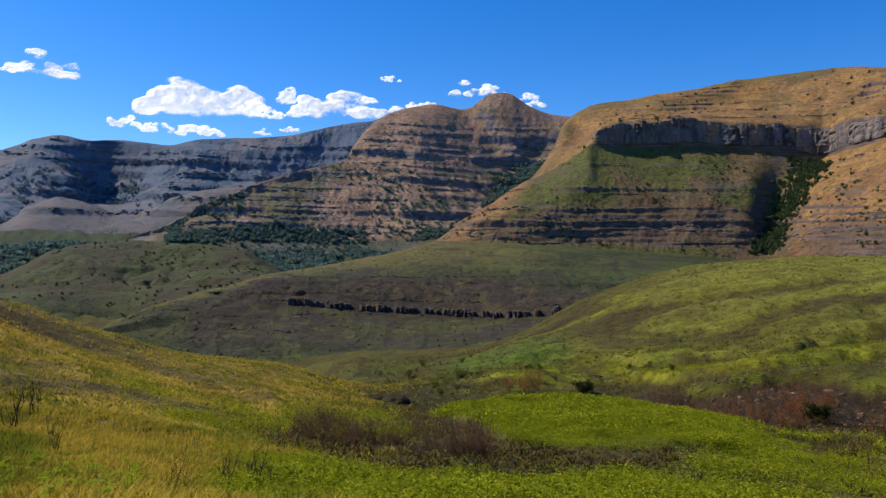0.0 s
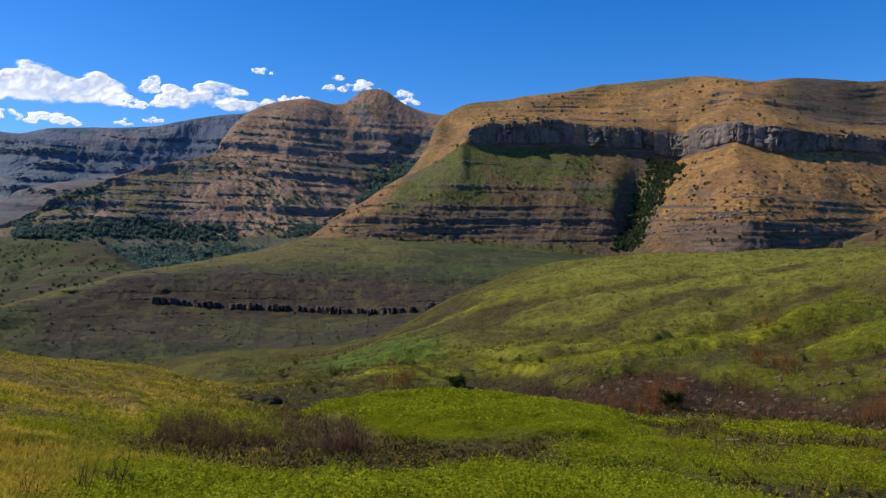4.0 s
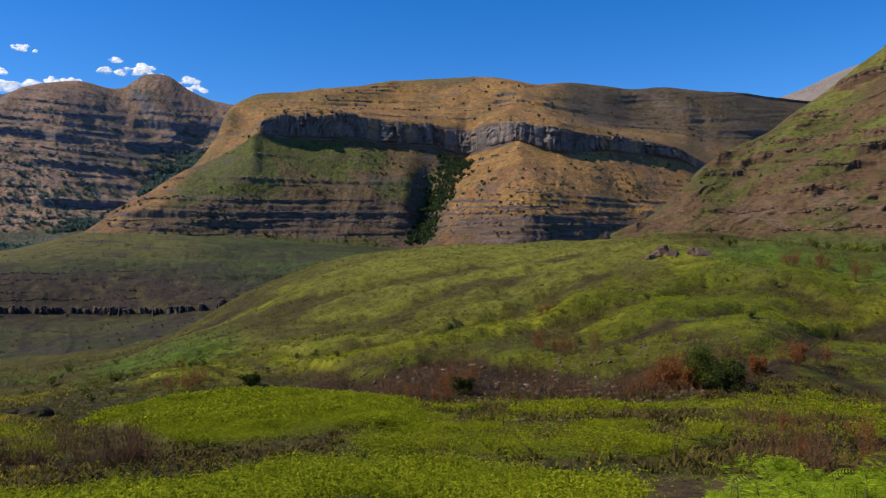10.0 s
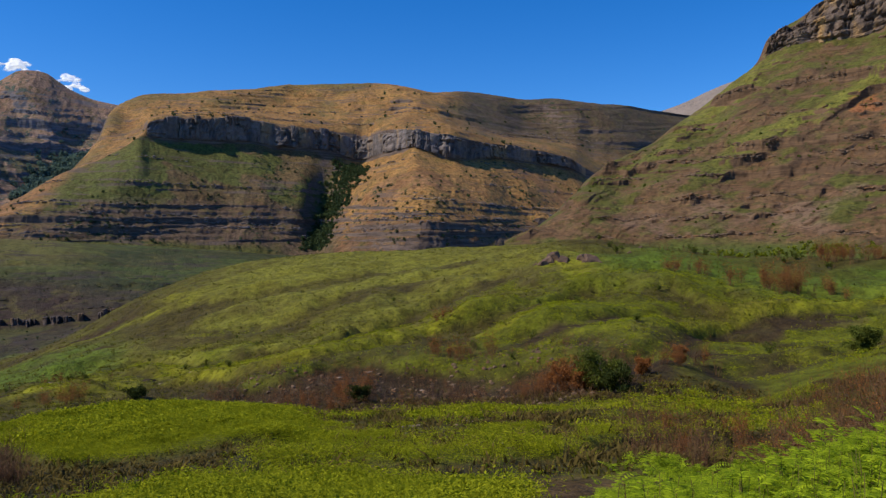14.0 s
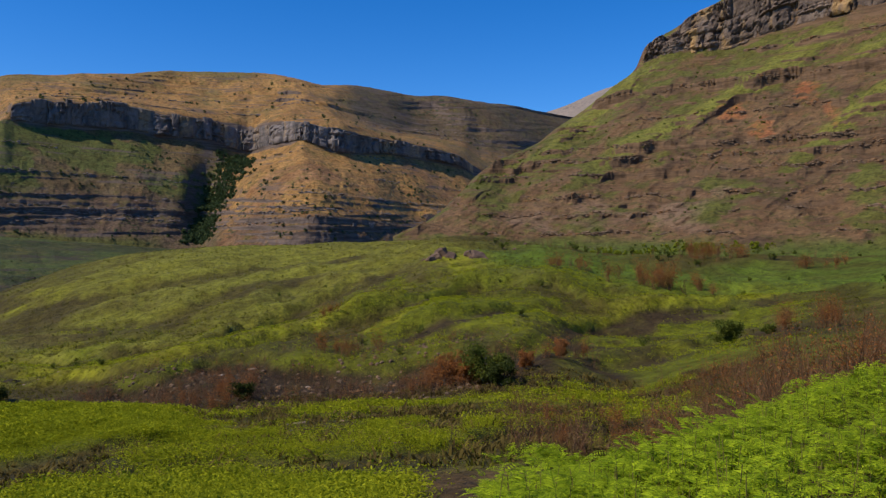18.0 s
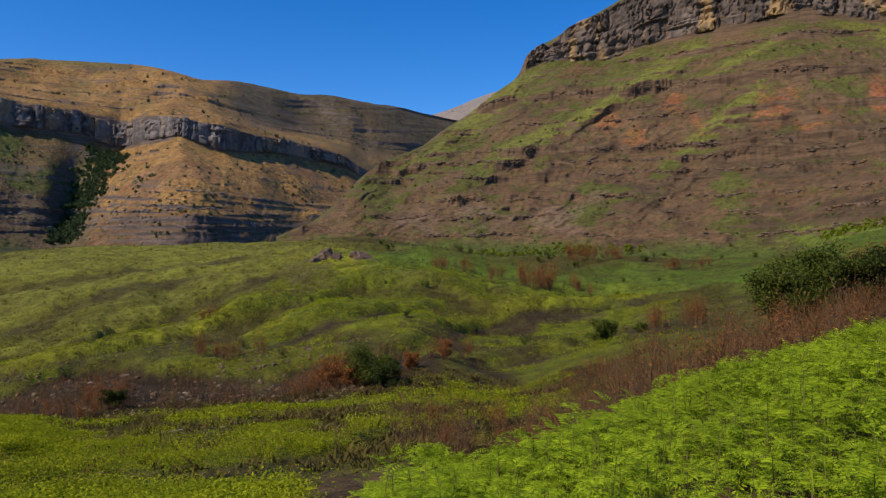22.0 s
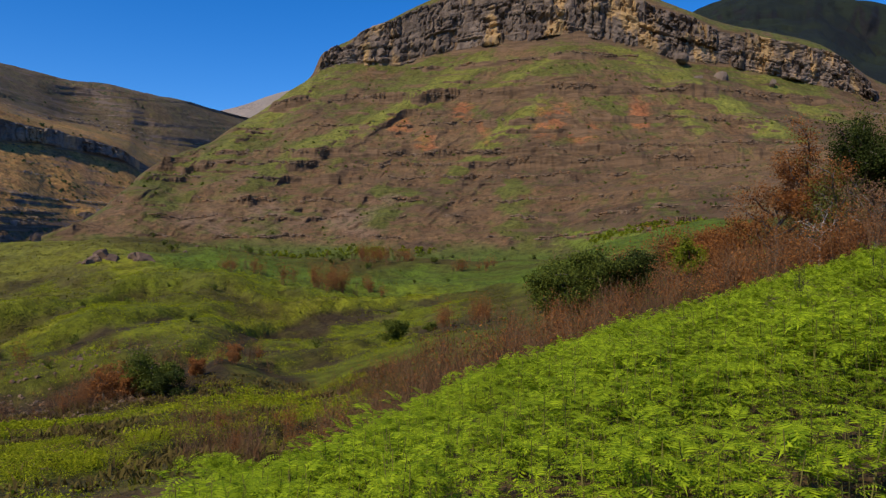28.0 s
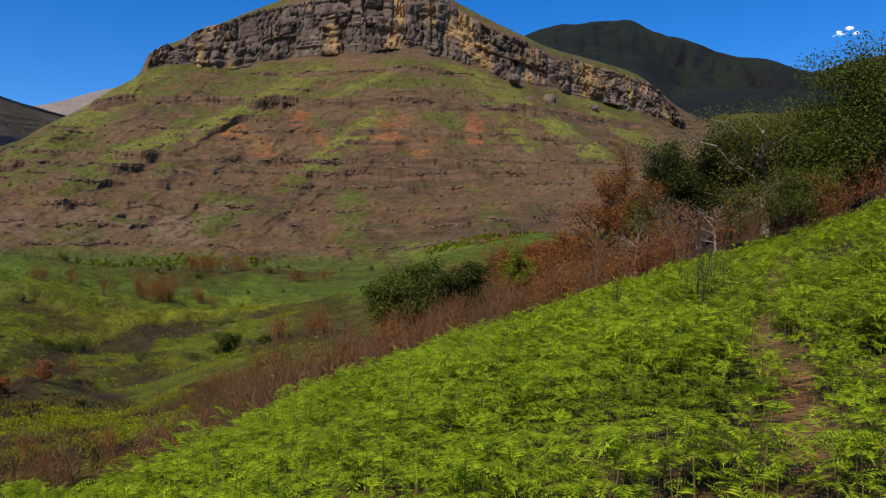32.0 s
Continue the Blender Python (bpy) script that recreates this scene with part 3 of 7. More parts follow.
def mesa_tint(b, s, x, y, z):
    n = fbm(x, y, 130, 4, 211)
    m = fbm(x, y, 38, 4, 213)
    b = b + 1.5 * n
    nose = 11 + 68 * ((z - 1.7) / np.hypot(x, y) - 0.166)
    # bowl: scrub tones with the hollow's half-shade mixed into the colour
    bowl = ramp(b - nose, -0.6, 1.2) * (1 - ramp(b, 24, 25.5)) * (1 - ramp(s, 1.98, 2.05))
    # upper slope past bearing 33.5 is coloured dark to paint its shade
    return [(None, TAWNY), (ramp(n, 0.0, 0.3) * 0.7, RUSSET), (ramp(m, 0.05, 0.25) * 0.35, BROWN), (within(s, 3.2, 6, 0.5) * ramp(n, -0.1, 0.3) * 0.6, SAGE),
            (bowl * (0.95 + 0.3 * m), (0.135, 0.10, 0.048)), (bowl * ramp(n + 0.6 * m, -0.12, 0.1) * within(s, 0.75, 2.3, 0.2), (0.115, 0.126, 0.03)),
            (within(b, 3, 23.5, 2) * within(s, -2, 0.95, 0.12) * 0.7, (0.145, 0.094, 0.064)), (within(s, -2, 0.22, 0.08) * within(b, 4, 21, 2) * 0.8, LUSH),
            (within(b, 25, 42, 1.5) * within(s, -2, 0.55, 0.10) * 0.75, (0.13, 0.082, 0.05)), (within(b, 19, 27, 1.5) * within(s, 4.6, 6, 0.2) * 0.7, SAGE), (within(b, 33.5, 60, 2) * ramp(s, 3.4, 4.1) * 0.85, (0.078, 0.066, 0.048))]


def peak_tint(b, s, x, y, z):
    n, m = fbm(x, y, 220, 4, 221), fbm(x, y, 60, 4, 223)
    # some blue of the distance haze is mixed into the peak's tones
    return [(None, (0.35, 0.23, 0.16)), (ramp(n, 0.0, 0.3) * 0.7, (0.40, 0.26, 0.155)), (ramp(m - n, 0.0, 0.3) * within(s, 0.3, 2.2, 0.4) * 0.8, (0.15, 0.15, 0.065)), (ramp(m, 0.1, 0.3) * 0.4, (0.15, 0.11, 0.08)),
            (ramp(s, 2.2, 2.8) * 0.4, (0.27, 0.16, 0.095)), ((1 - ramp(s, 0.04, 0.25)) * 0.85, (0.075, 0.10, 0.065))]


# green ribs of the crag hill: height, spread before and after, then (bearing, rise) from top to foot
CRAG_RIBS = (
    (10, 2.0, 2.4, (55.8, 0.25), (49.0, 0.14), (43.3, 0.09)),
    (15, 1.5, 3.0, (67.2, 0.265), (62.1, 0.202), (54.6, 0.147), (50.1, 0.087)),
    (11, 1.2, 2.4, (72.3, 0.21), (68.1, 0.157), (64.7, 0.098)),
    (9, 1.2, 2.0, (62.6, 0.215), (59.0, 0.17), (55.4, 0.096)),
    (12, 2.0, 2.2, (77.6, 0.275), (82.8, 0.221), (89.1, 0.144)),
    (8, 1.4, 2.0, (74.0, 0.27), (70.5, 0.245), (68.1, 0.222)),
    (8, 1.6, 1.8, (80.0, 0.228), (83.9, 0.156)),
    (9, 1.5, 2.0, (86.0, 0.24), (92.0, 0.16)),
    (-9, 1.2, 1.2, (73.6, 0.19), (75.4, 0.13), (77.6, 0.055)),
    (-8, 1.0, 1.0, (63.2, 0.19), (62.4, 0.14), (65.0, 0.08)),
    (-8, 1.2, 1.2, (58.6, 0.19), (57.6, 0.12), (56.4, 0.05)),
    (9, 2.5, 2.5, (70.6, 0.11), (70.0, 0.03)),
    (9, 2.5, 2.5, (60.5, 0.10), (59.5, 0.03)),
    (8, 2.5, 2.5, (79.5, 0.12), (81.0, 0.05)),
)


def crag_fan(b, rise):
    """Lines that run down the cone of the crag hill, to either side of its middle."""
    side = b - 71.5
    return np.sqrt(side ** 2 + 9) + 100 * rise


def crag_relief(b, rise, s):
    hold = 1 - ramp(s, 2.55, 2.9)
    u = crag_fan(b, rise)
    fine = rills(u, b * 0.35, 6.0, 301) * 4.5 + rills(u + 2.0 * fbm(b, rise * 60, 2, 2, 303), b * 0.5, 2.2, 305) * 2.2
    low = ramp(rise, 0.0, 0.05) * (1 - ramp(b, 44, 38))
    return hold * low * (0.4 * spurs(b, rise, CRAG_RIBS) + fine + steps(b, rise, (0.03, 0.05, 0.066, 0.082, 0.099, 0.112, 0.126, 0.142, 0.168, 0.193, 0.214, 0.236, 0.255), 2.6, 0.009, 307))


def crag_tint(b, s, x, y, z):
    rise = (z - 1.7) / np.hypot(x, y)
    n, m = fbm(x, y, 55, 4, 231), fbm(x, y, 13, 4, 235)
    u = crag_fan(b, rise)
    streak = fbm(u, b * 0.3, 3.0, 4, 239)
    rib = np.clip(spurs(b, rise, CRAG_RIBS) / 11, 0, 1)
    green = ramp(0.8 * rib + 0.8 * streak + 0.6 * n + 0.7 * m + 0.55 * ramp(rise, 0.17, 0.27) - (0.45 - 0.25 * (1 - ramp(b, 62, 76))) * within(rise, 0.03, 0.15, 0.02) + 0.45 * (1 - ramp(b, 50, 57)) - 0.14, -0.02, 0.4)
    stack = [(None, BROWN), (ramp(n + 0.5 * m, 0.0, 0.25) * 0.7, UMBER), (ramp(m - n, 0.05, 0.3) * 0.45, (0.18, 0.115, 0.055)), (green * 0.9, (0.115, 0.12, 0.022)), (ramp(rib + 0.5 * m, 0.3, 0.75) * ramp(rise, 0.10, 0.17) * 0.85, (0.20, 0.20, 0.035)), (ramp(z, 205, 225) * 0.5, SAGE)]
    for sb, sr, wb, wr in ((61.6, 0.178, 0.8, 0.014), (63.7, 0.158, 0.9, 0.012), (66.5, 0.195, 0.9, 0.012), (73.2, 0.185, 1.5, 0.022), (75.2, 0.165, 1.3, 0.012), (79.3, 0.195, 0.8, 0.016), (79.5, 0.175, 0.6, 0.012), (71.9, 0.172, 0.9, 0.012), (68.0, 0.17, 0.7, 0.012)):
        d = ((b - sb) / wb) ** 2 + ((rise - sr) / wr) ** 2 + 1.6 * fbm(x, y, 12, 3, 237)
        stack.append(((1 - ramp(d, 0.1, 1.5)) * 0.62, REDSOIL))
    for sb, sr, wb, wr in ((58.5, 0.055, 2.6, 0.02), (61.2, 0.083, 0.9, 0.008), (52.0, 0.05, 2.2, 0.02), (47.5, 0.05, 2.0, 0.015)):
        d = ((b - sb) / wb) ** 2 + ((rise - sr) / wr) ** 2 + 1.8 * m
        stack.append(((1 - ramp(d, 0.2, 1.4)) * 0.5, (0.24, 0.16, 0.105)))
    d = ((b - 77) / 3.6) ** 2 + ((rise - 0.028) / 0.02) ** 2 + 1.2 * m
    stack.append(((1 - ramp(d, 0.5, 1.3)) * 0.9, (0.15, 0.20, 0.022)))
    stack.append(((1 - ramp(rise + 0.012 * n, 0.008, 0.026)) * 0.9, (0.085, 0.12, 0.018)))
    return stack


def bench_tint(b, s, x, y, z):
    n = fbm(x, y, 60, 4, 241)
    # the brown face and base greens are darkened to include cloud shadow
    face = within(s, 0.25, 3.0, 0.25) * within(b, -19, 11, 2)
    return [(None, (0.044, 0.058, 0.016)), (ramp(n, 0, 0.3) * 0.3, (0.10, 0.088, 0.028)), (face * (0.8 + 0.5 * n), (0.055, 0.037, 0.028)), (within(s, 0.3, 1.2, 0.3) * ramp(n, 0.02, 0.25) * 0.7, (0.075, 0.085, 0.02)), (within(s, -1, 0.3, 0.1) * ramp(n, -0.1, 0.2) * 0.7, (0.095, 0.115, 0.02)), (within(b, -9, 2, 1.5) * ramp(s, 3.4, 4.0) * 0.5, (0.2, 0.125, 0.045)),
            (ramp(fbm(x, y, 55, 5, 243), -0.02, 0.12) * ramp(b, -1, 4) * ramp(s, 2.9, 3.3) * 0.8, (0.072, 0.10, 0.019)), (ramp(s, 3.0, 3.5) * (1 - ramp(b, 4, 10)) * 0.7, (0.165, 0.145, 0.034))]


# spurs and gullies of the mesa, of the peak and of the far range
MESA_SPURS = (
    (45, 7, 14, (10.6, 0.166), (6.6, 0.106), (2.4, 0.055), (-0.9, 0.037)),
    (38, 6, 10, (30.8, 0.147), (31.6, 0.092), (31.6, 0.026)),
    (-24, 2.6, 1.7, (25.7, 0.16), (24.4, 0.09), (23.1, 0.027)),
    (-35, 1.6, 1.6, (36.6, 0.125), (37.4, 0.09), (39.2, 0.045)),
    (-7, 1.6, 1.6, (17.5, 0.14), (16.8, 0.08), (16.0, 0.03)),
    (-6, 1.4, 1.4, (20.6, 0.14), (20.4, 0.08), (19.6, 0.03)),
)
MESA_TOP_SPURS = (
    (75, 4, 6, (30.6, 0.235), (31.6, 0.213), (34.1, 0.1855), (36.5, 0.162)),
    (-30, 1.3, 1.0, (30.0, 0.212), (28.3, 0.185)),
    (45, 4.5, 6, (41.0, 0.225), (42.4, 0.205), (47.1, 0.144)),
    (-30, 2.5, 3.0, (38.9, 0.20), (39.7, 0.15)),
    (40, 3.5, 4, (19.0, 0.235), (17.0, 0.215), (14.5, 0.19)),
    (-20, 2, 2, (24.5, 0.225), (23.5, 0.19)),
)
PEAK_SPURS = (
    (-90, 2.0, 2.0, (1.6, 0.205), (3.9, 0.154), (4.6, 0.12)),
    (-130, 2.6, 3.0, (7.8, 0.165), (4.8, 0.09)),
    (-60, 1.8, 1.8, (-8.5, 0.13), (-6.0, 0.09), (-4.5, 0.05)),
    (70, 3.0, 3.0, (-1.5, 0.21), (-2.0, 0.15), (-1.0, 0.06)),
    (50, 2.5, 3.0, (-11.0, 0.10), (-12.5, 0.05)),
)
RANGE_SPURS = (
    (-220, 2.0, 3.0, (-24.4, 0.145), (-23.6, 0.10), (-22.0, 0.06)),
    (-200, 2.0, 2.5, (-8.1, 0.175), (-9.7, 0.12), (-11.5, 0.08)),
    (150, 3.0, 3.0, (-27.5, 0.14), (-27.5, 0.08)),
    (160, 3.0, 3.5, (-19.0, 0.145), (-18.5, 0.08)),
    (120, 2.5, 3.0, (-13.5, 0.155), (-13.8, 0.09)),
)


def mesa_relief(b, rise, s):
    low, top = 1 - ramp(s, 1.15, 1.95), ramp(s, 3.03, 3.4) * (1 - ramp(s, 4.75, 5.0))
    turn = 9 * fbm(b, rise * 40, 6, 2, 311)
    fine = rills(b + 22 * rise + 0.3 * turn, rise * 18, 3.4, 313) * 2.4 + rills(b - 9 * rise, rise * 25, 1.3, 315) * 2.0
    shelf = 220 * ramp(b, 43, 54) * (1 - ramp(s, 4.75, 5.0))
    lower = steps(b, rise, (0.029, 0.0385, 0.047, 0.055, 0.064, 0.073, 0.092, 0.112, 0.13), 3.6, 0.006, 317)
    upper = steps(b, rise, (0.166, 0.174, 0.181, 0.188, 0.196, 0.204, 0.213, 0.222), 4.0, 0.005, 327)
    return low * (spurs(b, rise, MESA_SPURS) + fine + lower) + top * (spurs(b, rise, MESA_TOP_SPURS) + fine + upper - shelf)


def peak_relief(b, rise, s):
    hold = 1 - ramp(s, 2.75, 3.0)
    fine = rills(b + 18 * rise, rise * 18, 3.2, 331) * 9 + rills(b - 14 * rise, rise * 25, 1.2, 333) * 4
    return hold * (0.32 * spurs(b, rise, PEAK_SPURS) + fine + steps(b, rise, (0.04, 0.05, 0.06, 0.073, 0.085, 0.097, 0.108, 0.118, 0.134, 0.148, 0.161, 0.172, 0.184, 0.197), 5.0, 0.0065, 337))


def range_relief(b, rise, s):
    hold = 1 - ramp(s, 1.8, 2.0)
    return hold * (0.25 * spurs(b, rise, RANGE_SPURS) + rills(b + 25 * rise, rise * 15, 3.5, 341) * 15 + rills(b - 10 * rise, rise * 20, 1.2, 343) * 10 + steps(b, rise, (0.06, 0.075, 0.09, 0.105, 0.12, 0.134, 0.15), 11, 0.008, 347))


def bench_relief(b, rise, s):
    hold = 1 - within(s, 0.75, 2.2, 0.15)
    return hold * (rills(b, rise * 60, 3.0, 351) * 4 + rills(b + 20 * rise, rise * 90, 1.1, 353) * 1.6) + 0 * b


def dark_relief(b, rise, s):
    return (1 - ramp(s, 1.7, 2.0)) * (rills(b + 12 * rise, rise * 20, 7, 361) * 90 + rills(b - 14 * rise, rise * 20, 2.4, 363) * 20)


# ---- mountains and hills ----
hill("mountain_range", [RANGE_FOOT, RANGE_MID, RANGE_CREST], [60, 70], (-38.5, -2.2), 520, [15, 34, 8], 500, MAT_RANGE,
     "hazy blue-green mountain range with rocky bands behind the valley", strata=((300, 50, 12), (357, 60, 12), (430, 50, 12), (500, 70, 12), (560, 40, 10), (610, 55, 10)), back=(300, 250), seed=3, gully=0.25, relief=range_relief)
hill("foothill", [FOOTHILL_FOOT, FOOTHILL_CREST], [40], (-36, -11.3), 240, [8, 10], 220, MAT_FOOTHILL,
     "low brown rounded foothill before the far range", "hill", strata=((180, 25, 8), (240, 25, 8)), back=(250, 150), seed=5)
hill("conical_peak_mountain", [PEAK_FOOT, PEAK_LOW, PEAK_MID, PEAK_CREST], [50, 80, 90], (-22.4, 14.2), 680, [4, 10, 9, 3], 260, MAT_PEAK,
     "brown terraced mountain with a small conical peak on top", strata=((105, 16, 4), (128, 7, 3), (148, 22, 4), (180, 9, 3), (210, 12, 4), (240, 8, 3), (268, 24, 5), (295, 9, 3), (320, 14, 4), (345, 9, 3), (370, 34, 5), (395, 9, 3), (420, 12, 4), (460, 26, 5), (500, 9, 3), (550, 18, 4)), back=(350, 300), tint=peak_tint, seed=9, gully=0.3, fine=4, relief=peak_relief)
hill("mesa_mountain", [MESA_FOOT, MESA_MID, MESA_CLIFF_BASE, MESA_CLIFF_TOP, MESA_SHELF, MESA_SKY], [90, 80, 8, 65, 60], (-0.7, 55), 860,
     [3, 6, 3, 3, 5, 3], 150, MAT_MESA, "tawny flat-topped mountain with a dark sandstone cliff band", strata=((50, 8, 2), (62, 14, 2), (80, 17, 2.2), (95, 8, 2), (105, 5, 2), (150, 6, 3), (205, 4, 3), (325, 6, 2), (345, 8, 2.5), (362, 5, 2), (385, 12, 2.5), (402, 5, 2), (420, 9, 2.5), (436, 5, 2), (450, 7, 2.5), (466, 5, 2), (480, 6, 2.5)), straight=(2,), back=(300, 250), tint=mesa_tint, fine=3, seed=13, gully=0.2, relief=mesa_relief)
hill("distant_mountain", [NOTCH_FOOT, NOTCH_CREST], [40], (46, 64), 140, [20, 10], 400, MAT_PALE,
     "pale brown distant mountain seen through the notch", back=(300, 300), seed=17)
hill("crag_hill", [CRAG_FOOT, CRAG_MID, CRAG_UPPER, CRAG_CLIFF_BASE, CRAG_CLIFF_TOP, CRAG_CAP], [90, 85, 85, 10, 16], (37.1, 100), 900,
     [2, 6, 6, 3, 1.5, 1], 70, MAT_CRAG, "green and brown terraced hill crowned by a sandstone crag", "hill", strata=((26, 4, 1), (38, 7, 1.4), (57, 6, 1.2), (68, 11, 1.6), (78, 7, 1.2), (104, 5, 1), (134, 12, 1.8), (171, 8, 1.4)), straight=(3,), back=(200, 150), tint=crag_tint, fine=2.0, seed=21, gully=0.2, relief=crag_relief)
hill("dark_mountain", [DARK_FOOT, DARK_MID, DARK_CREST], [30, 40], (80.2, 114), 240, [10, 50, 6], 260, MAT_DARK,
     "rounded mountain in the distance, coloured dark for cloud shadow", back=(300, 250), seed=25, gully=0.5, relief=dark_relief)
hill("bench_hill", [BENCH_FOOT, [(q[0], q[1] - 14, q[2] - 6.0) for q in BENCH_CLIFF_TOP], BENCH_CLIFF_TOP, BENCH_EDGE, BENCH_BACK], [45, 6, 30, 50], (-24, 24.4), 560,
     [2, 1.5, 1.5, 4, 2], 60, MAT_BENCH, "low green bench of land with a dark rock band", "hill", strata=((-28, 3, 1.5), (-18, 3, 1.5), (5, 3, 2), (18, 3, 2)), straight=(1,), back=(120, 20), tint=bench_tint, seed=29, gully=0.4, relief=bench_relief)
hill("left_hill", [LEFT_FOOT, LEFT_EDGE, LEFT_CREST], [40, 40], (-38.6, -12), 320, [4, 14, 3], 110, MAT_LEFT,
     "low grassy hill with a dark scrubby flank", "hill", strata=((-28, 12, 3), (0, 6, 3)), back=(150, 60), seed=33, gully=0.5)

# ---- the ground, one sheet from the eye to the horizon ----
BACK = [150, 190, 230, 270, 310]
ground_lines = []
ring = np.array(BEARINGS + BACK + [330])
for NR, NZ in ((N0_R, N0_Z), (N1_R, N1_Z), (N2_R, N2_Z), (N3_R, N3_Z), (N4_R, N4_Z), (N5_R, N5_Z), (N6_R, N6_Z)):
    mid = sum(NR) / len(NR)
    rise = [0.22 * mid, 0.28 * mid, 0.28 * mid, 0.22 * mid, 0.08 * mid]
    ground_lines.append([(b, r, z) for b, r, z in zip(ring, NR + [mid] * 5 + [NR[0]], NZ + rise + [NZ[0]])])


def far_line(r, west, east, south):
    zs = [west if b < -3 else east if b > 9 else (west + east) / 2 for b in BEARINGS]
    return [(b, r, z) for b, z in zip(ring, zs + [south] * 5 + [west])]


near = [[(b, 0.02, 0.0) for b in ring], [(b, 3.0, 0.0) for b in ring]]
far_lines = [[(b, 640, z) for b, z in zip(ring, [-58, -52, -66, -72, -68, -64, -56, -48, -40, -30, -22, -20, -10] + [-8] * 8 + [55, 85, 95] + [100] * 5 + [-58])],
             [(b, r, 190 if 95 < b < 115 else z) for b, r, z in far_line(1000, -76, -25, 120)], far_line(1700, -8, -20, 150), far_line(2900, 100, 20, 180), far_line(4900, 150, 60, 200)]
GB = np.concatenate([np.linspace(-33, 112, 760), np.linspace(114, 325, 60)])
GX, GY, GZ, GS = land(near + ground_lines + far_lines, [4, 46, 20, 26, 22, 30, 34, 44, 16, 10, 10, 12, 8], GB,
                      [0, 0, .12, .25, .6, 1.0, 2.2, 4.2, 2.0, 4, 8, 10, 20, 30], 28, seed=41)
GR = np.hypot(GX, GY)


def swells(x, y):
    """Low rounded terraces across the valley side, about -1 to 1."""
    across, deep_ = np.arctan2(x, y) * 230, np.hypot(x, y)
    return 1 - 5 * np.abs(fbm(across * 0.42 + deep_ * 0.25, deep_ * 1.15 - across * 0.4, 46, 4, 91))


def fern_knoll(b, r):
    """The rounded knoll thick with bracken, 0 to 1, with a clear lower edge."""
    edge = np.interp(b, (-1, 1, 3, 5, 7, 11, 16, 20, 25), (92, 76, 62, 53, 49.5, 48.5, 49, 51, 56))
    return ramp(r, edge, edge + 1.2) * (1 - ramp(r, 96, 104)) * ramp(b, -1, 1.2) * (1 - ramp(b, 20, 25))


GB2 = np.broadcast_to(GB[None, :], GX.shape)
GZ += 2.2 * swells(GX, GY) * ramp(GR, 125, 170) * (1 - ramp(GR, 340, 420)) * ramp(GB2, -2, 6) * (1 - ramp(GB2, 60, 72)) * 0.5
GZ += 0.55 * fern_knoll(GB2, GR)


# banks and terraces of the valley: height, depth of the face and of the top, colours of top and face, then (bearing,
# distance)
FERN, GRASS, GOLD, BURNT, MEADOW, OLIVE, WOODS, EARTH, SOIL, REED = (0.14, 0.162, 0.009), (0.112, 0.108, 0.014), (0.42, 0.295, 0.04), (0.058, 0.038, 0.017), (0.11, 0.17, 0.015), (0.078, 0.064, 0.014), (0.05, 0.072, 0.028), (0.30, 0.16, 0.075), (0.115, 0.075, 0.032), (0.062, 0.055, 0.015)
# LIME: bright grass of lips and swells, with the sunlit rim in its colour
LIME, STRAW, SPUR = (0.285, 0.295, 0.016), (0.125, 0.10, 0.022), (0.21, 0.215, 0.025)
